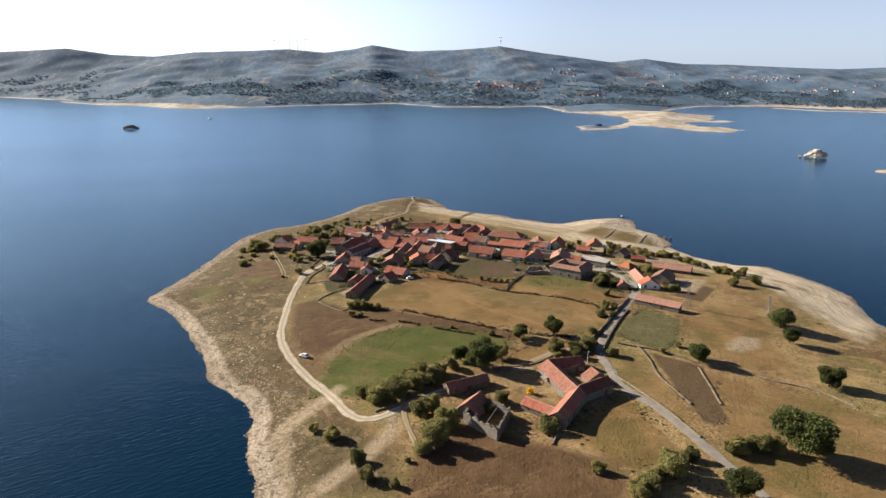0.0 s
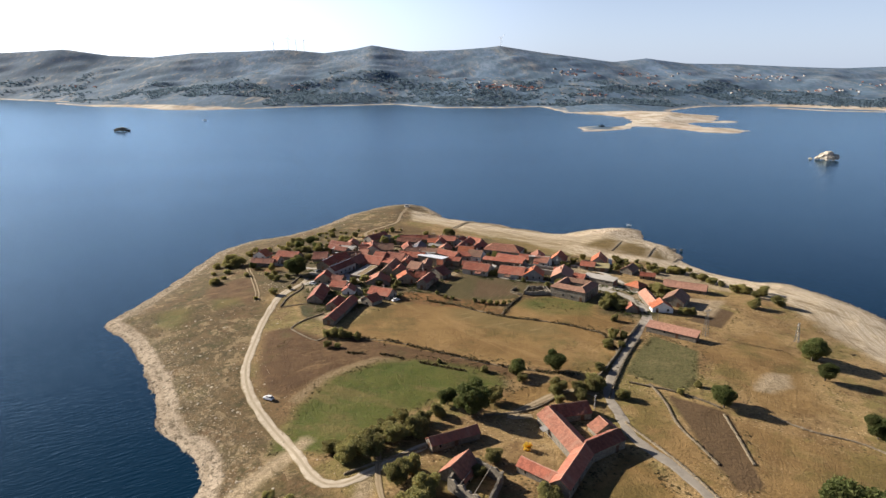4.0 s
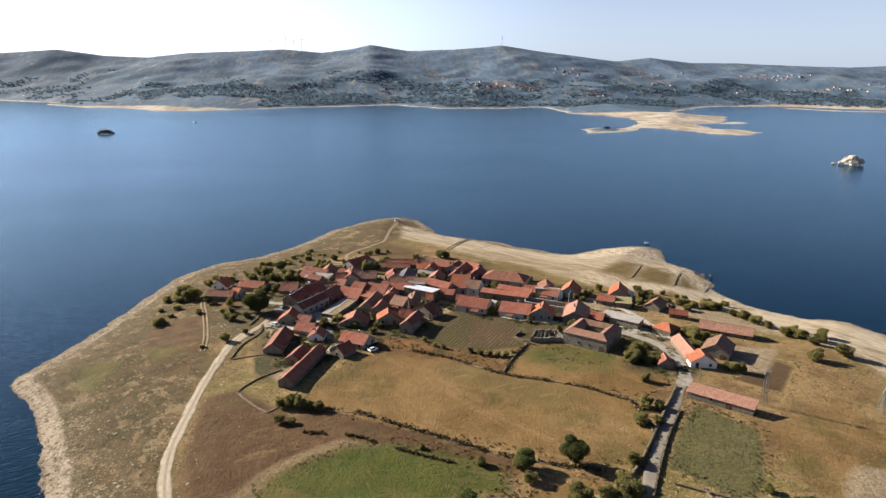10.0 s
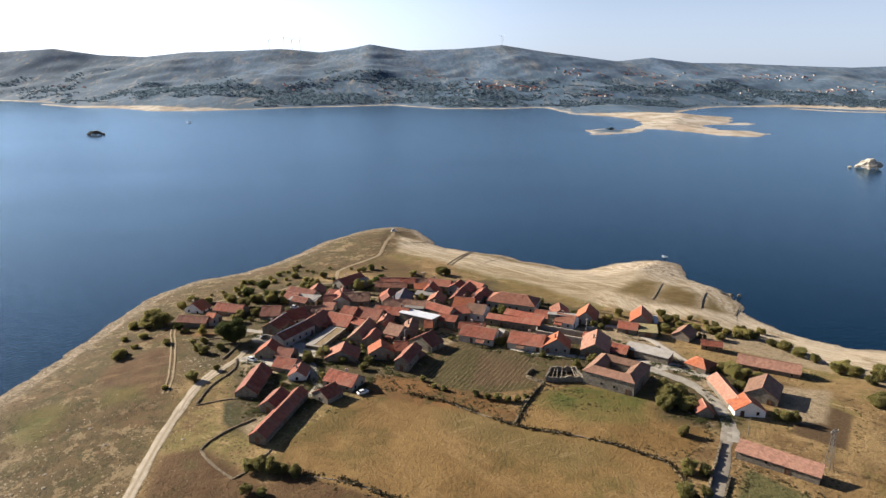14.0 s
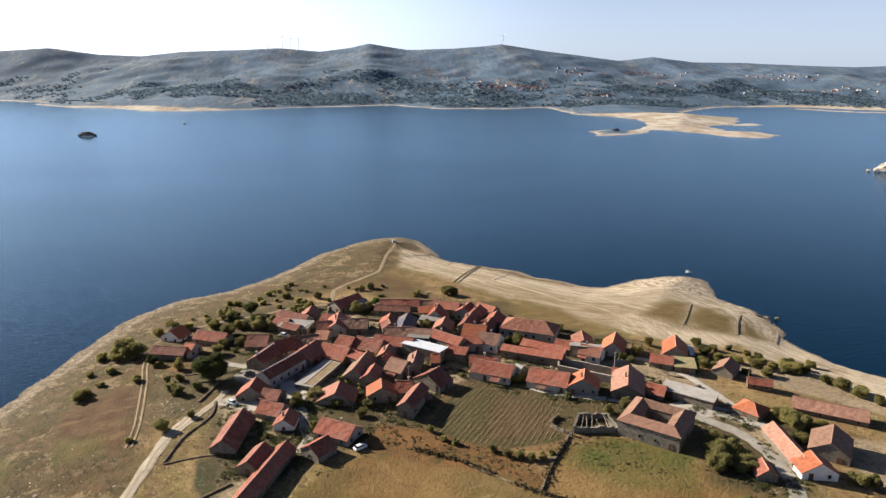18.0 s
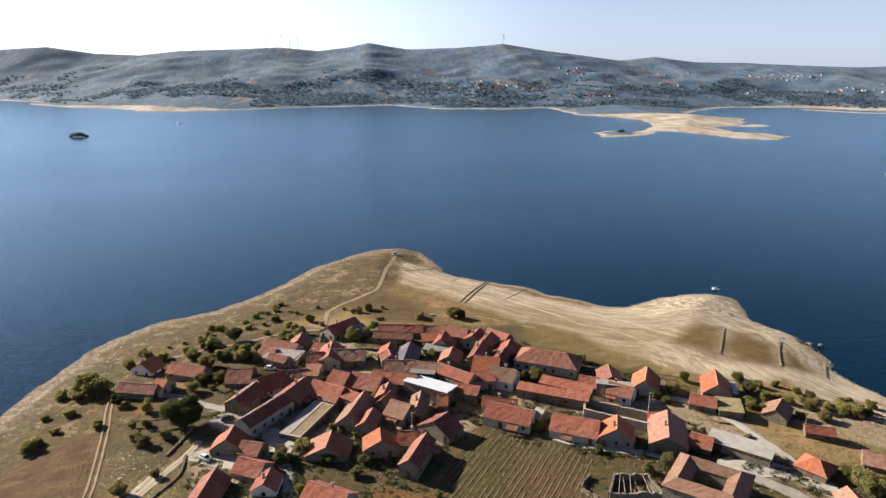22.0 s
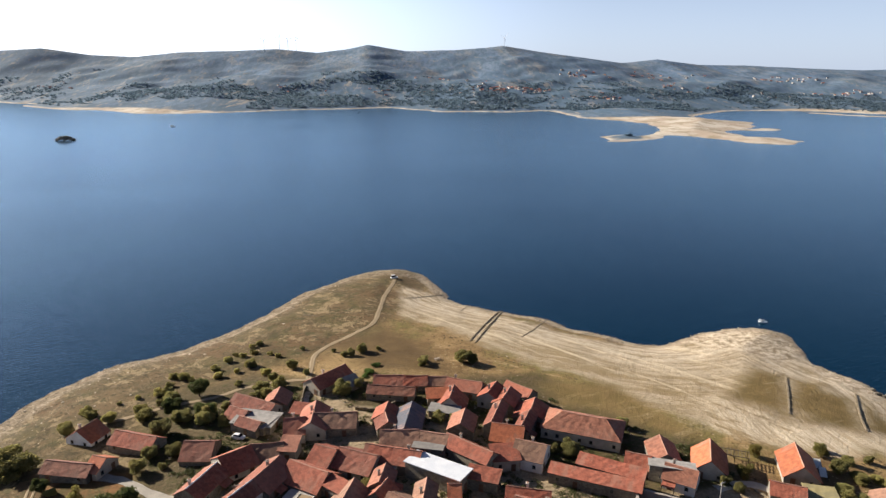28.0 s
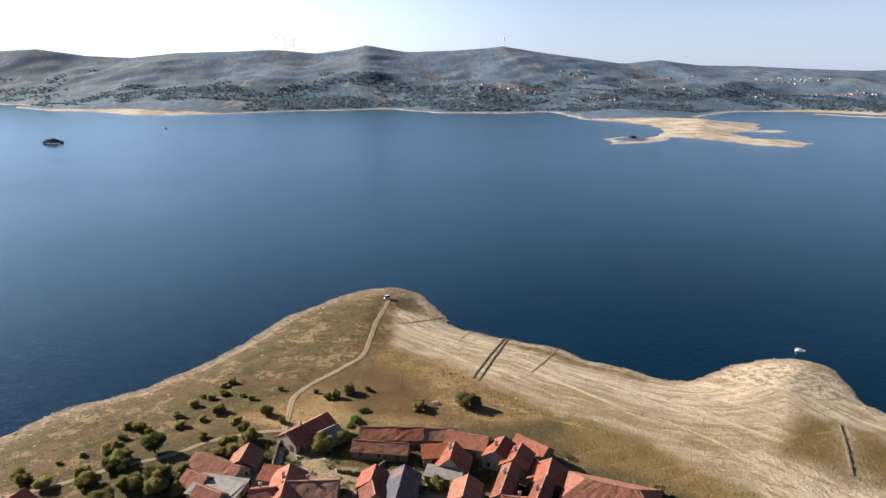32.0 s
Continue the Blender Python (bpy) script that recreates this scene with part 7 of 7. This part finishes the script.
def island(x, y, wide, deep, tall, count, material, label, seed):
    """A heap of large boulders standing out of the lake."""
    rng = random.Random(seed)
    root = thing("rock_island", x, y, 0, 0, label, "island")
    for k in range(count):
        b = Build()
        u, v = rng.gauss(0, 0.24), rng.gauss(0, 0.24)
        h = max(0.12, 1 - 1.6 * math.hypot(u, v))
        r = wide * rng.uniform(0.07, 0.16) * (0.6 + 0.6 * h)
        boulder(b, u * wide, v * deep, tall * h * 0.45, max(r, tall * h * 0.55), rng, 0.8)
        part("boulder", b.mesh("boulder", material), root)


def rock_spur(x, y, label, seed):
    rng = random.Random(seed)
    root = thing("rock_spur", x, y, land(x, y), 0, label, "rocks")
    for k in range(14):
        b = Build()
        boulder(b, rng.gauss(0, 2.2), rng.gauss(0, 2.6), 0.25, rng.uniform(0.5, 1.3), rng, 0.7)
        part("boulder", b.mesh("boulder", M_DARKROCK), root)


rock_spur(202, 459, "dark boulders heaped at the edge of the sandy point", 8)
island(-543, 1480, 34, 24, 15, 16, M_DARKROCK, "dark low rock island far out in the lake", 3)
island(640, 930, 34, 24, 19, 26, M_PALEROCK, "pale granite boulder island in the lake", 4)
shoal_x, shoal_y = np.arange(600, 720, 4.0), np.arange(755, 815, 4.0)
sx, sy = np.meshgrid(shoal_x, shoal_y)
shoal = 1.6 - 0.0011 * (sx - 660) ** 2 - 0.004 * (sy - 783) ** 2 + 0.25 * wavy(sx, sy, 0.2, 1)
tagged(sheet("sandbank", shoal_x, shoal_y, shoal, plain("shoal_sand", (0.5, 0.4, 0.27), (0.4, 0.3, 0.2), 0.1, 0.95, 0.1, 0.3, 0.1, vary=0)), "pale sandbank just above the water", "sandbank", kind="structure")

# ---- poles and pylons ----
M_POLE = plain("weathered_pole", (0.24, 0.2, 0.16), (0.17, 0.14, 0.11), 3, 0.9, 0.2, 0, vary=0)


def pylon(x, y, tall, turn):
    root = thing("power_pylon", x, y, land(x, y), turn, "grey lattice steel power pylon standing in the field", "pylon", "pylons")
    base, top = 0.85, 0.28
    feet = [(a, b) for a in (-1, 1) for b in (-1, 1)]
    for a, b in feet:
        part("leg", Build().tube((a * base, b * base, -0.3), (a * top, b * top, tall), 0.09, 0.07, 5).mesh("leg", M_STEEL), root)
    for k in range(8):
        s0, s1 = k / 8, (k + 1) / 8
        w0, w1 = base + (top - base) * s0, base + (top - base) * s1
        b = Build()
        for (ax, ay), (bx, by) in (((-1, -1), (1, -1)), ((1, -1), (1, 1)), ((1, 1), (-1, 1)), ((-1, 1), (-1, -1))):
            b.tube((ax * w0, ay * w0, tall * s0), (bx * w1, by * w1, tall * s1), 0.045, 0.045, 4)
        part("brace", b.mesh("brace", M_STEEL), root)
    part("crossarm", Build().box(-1.7, 1.7, -0.12, 0.12, tall - 0.9, tall - 0.7).mesh("crossarm", M_STEEL), root)
    for px in (-1.5, 0.0, 1.5):
        part("insulator", Build().tube((px, 0, tall - 0.7), (px, 0, tall - 0.3), 0.1, 0.08, 8).mesh("insulator", M_LAMP), root)


pylon(143.9, 288.3, 12.5, 20)
pylon(182.1, 283.1, 8.5, 40)


def pole(x, y, tall, material, label, lamp=False):
    root = thing("utility_pole", x, y, land(x, y), 25, label, "pole", "poles")
    part("shaft", Build().tube((0, 0, -0.4), (0, 0, tall), 0.15, 0.1, 8).mesh("shaft", material), root)
    part("crossarm", Build().box(-0.7, 0.7, -0.06, 0.06, tall - 0.5, tall - 0.38).mesh("crossarm", material), root)
    if lamp:
        part("lamp", Build().box(0.7, 1.3, -0.12, 0.12, tall - 0.48, tall - 0.36, None, 0.2).mesh("lamp", M_STEEL), root)


M_WHITEPOLE = plain("white_concrete_pole", (0.42, 0.4, 0.37), (0.34, 0.32, 0.3), 2, 0.8, 0.3, 0, vary=0)
pole(130.0, 306.0, 6.5, M_POLE, "dark wooden utility pole beside the road")
pole(76.9, 230.0, 5.0, M_WHITEPOLE, "white concrete pole beside the farm gate")
pole(-16.5, 399.5, 7.0, M_POLE, "wooden utility pole among the houses", True)
pole(27.6, 383.0, 7.5, M_WHITEPOLE, "pale concrete lamp pole in a narrow lane", True)
pole(-4.0, 372.0, 7.0, M_POLE, "wooden utility pole beside the lane")
pole(150.0, 377.5, 6.5, M_POLE, "wooden utility pole beside the upper lane")
pole(105.0, 391.0, 7.0, M_WHITEPOLE, "pale concrete lamp pole beside the ruin", True)


def turbine(x, y, tall, turn):
    z = far_land(x, y)[0]
    root = thing("wind_turbine", x, y, z - 2, turn, "white wind turbine on the far ridge", "wind turbine", "wind turbines")
    part("tower", Build().tube((0, 0, 0), (0, 0, tall), 1.5, 0.9, 10).mesh("tower", M_TURBINE), root)
    part("nacelle", Build().box(-1.3, 1.3, -4, 2.5, tall - 1.2, tall + 1.2, None, 0.1).mesh("nacelle", M_TURBINE), root)
    part("hub", Build().tube((0, -4, tall), (0, -5.4, tall), 1.4, 0.5, 8).mesh("hub", M_TURBINE), root)
    for k in range(3):
        a = radians(120 * k + turn * 3)
        c, s = math.cos(a), math.sin(a)
        b = Build().add([(0.6 * -s, -5.0, tall + 0.6 * c), (c * 9 - s * 1.3, -5.2, tall + s * 9 + c * 1.3), (c * 33, -5.0, tall + s * 33), (c * 9 + s * 0.6, -4.7, tall + s * 9 - c * 0.6), (0.6 * s, -4.8, tall - 0.6 * c)],
                        [(0, 1, 2, 3, 4), (4, 3, 2, 1, 0)])
        part("blade", b.mesh("blade", M_TURBINE), root)


M_TURBINE = plain("turbine_white", (0.75, 0.76, 0.78), (0.68, 0.69, 0.71), 0.2, 0.5, 0.3, 0, vary=0)
for tx, ty, th, tt in ((-640, 4120, 62, 10), (-560, 4150, 75, 25), (-512, 4140, 66, 5), (-470, 4160, 70, 40), (715, 4190, 50, 15)):
    turbine(tx, ty, th, tt)

# ---- far shore: woods and hamlets ----
wood_rng = random.Random(31)
woods = Build()
made = 0
while made < 11000:
    x, y = wood_rng.uniform(-2600, 3300), 1500 + 2600 * wood_rng.random() ** 1.1
    h, d = far_land(x, y)
    if d < 45 or y < 2420 and 540 < x < 1250 or y < 2750 and x < -450:
        continue
    band = 0.7 - 0.0021 * max(d - 320, 0) - 0.0004 * max(-200 - x, 0) - 0.5 * max(0, (60 - d) / 60)
    if patchy(x, y, 0.0035, 2) + 0.9 * patchy(x, y, 0.01, 5) + band < wood_rng.uniform(0.15, 0.75):
        continue
    made += 1
    r, t = wood_rng.uniform(3.5, 7.5), wood_rng.uniform(3.0, 6.5)
    for k in range(7):
        m = pose(x + r * wood_rng.uniform(-0.7, 0.7), y + r * wood_rng.uniform(-0.7, 0.7), h + t * wood_rng.uniform(0.25, 0.85), wood_rng.uniform(-60, 60), wood_rng.uniform(-60, 60), wood_rng.uniform(0, 360))
        q = r * wood_rng.uniform(0.35, 0.6)
        woods.add([m @ Vector(p) for p in ((-q, -0.6 * q, 0), (q, -0.5 * q, 0.2 * q), (0.7 * q, 0.8 * q, 0), (-0.8 * q, 0.6 * q, 0.2 * q))], [(0, 1, 2, 3)])
# bluish leaf tones paint distance haze into the far woods
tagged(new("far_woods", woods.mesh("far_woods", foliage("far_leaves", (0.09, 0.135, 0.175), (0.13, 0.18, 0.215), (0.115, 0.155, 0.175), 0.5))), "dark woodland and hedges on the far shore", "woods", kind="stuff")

M_FAR_PLASTER = plain("cream_plaster", (0.5, 0.46, 0.42), (0.42, 0.37, 0.33), 0.05, 0.9, 0.2, 0, vary=0.5)
FAR_WALL = Build().box(-5, 5, -4, 4, -3, 5).add([(-5, -4, 5), (-5, 4, 5), (-5, 0, 7.2), (5, -4, 5), (5, 4, 5), (5, 0, 7.2)], [(0, 2, 1), (3, 4, 5)]).mesh("wall", M_FAR_PLASTER)
FAR_ROOF = Build().add([(-5.4, -4.5, 4.8), (5.4, -4.5, 4.8), (5.4, 0, 7.4), (-5.4, 0, 7.4), (-5.4, 4.5, 4.8), (5.4, 4.5, 4.8)], [(0, 1, 2, 3), (3, 2, 5, 4)]).mesh("roof", ROOFS["red"])
FAR_WIN = Build().box(-0.6, 0.6, -4.06, -3.9, 1, 2.6).mesh("window", M_GLASS)
for cx, cy, wx, wy, n in ((480, 2985, 130, 70, 44), (620, 2945, 90, 60, 16), (975, 3450, 130, 110, 20), (870, 2740, 130, 60, 14), (1400, 3650, 170, 110, 18), (1260, 3110, 160, 80, 14), (1970, 3470, 130, 110, 16), (2050, 3380, 130, 80, 10), (2060, 3020, 200, 90, 24), (2400, 3050, 250, 100, 16), (-420, 3130, 120, 70, 8), (100, 3050, 200, 90, 8), (1600, 2930, 120, 60, 6), (-1480, 3490, 200, 110, 8), (330, 3330, 220, 100, 8)):
    for k in range(n):
        x, y = wood_rng.gauss(cx, wx * 0.55), wood_rng.gauss(cy, wy * 0.55)
        h, d = far_land(x, y)
        if d < 40:
            continue
        root = thing("far_house", x, y, h, wood_rng.uniform(-50, 50), "small pale plastered house with a red roof on the far shore", "house", "far hamlets")
        m = Matrix.Diagonal((wood_rng.uniform(0.7, 1.4), wood_rng.uniform(0.7, 1.1), wood_rng.uniform(0.6, 0.95), 1))
        part("wall", FAR_WALL, root, "", m)
        part("roof", FAR_ROOF, root, "", m)
        for wx_ in (-2.5, 2.5):
            part("window", FAR_WIN, root, "", m @ Matrix.Translation((wx_, 0, 0)))
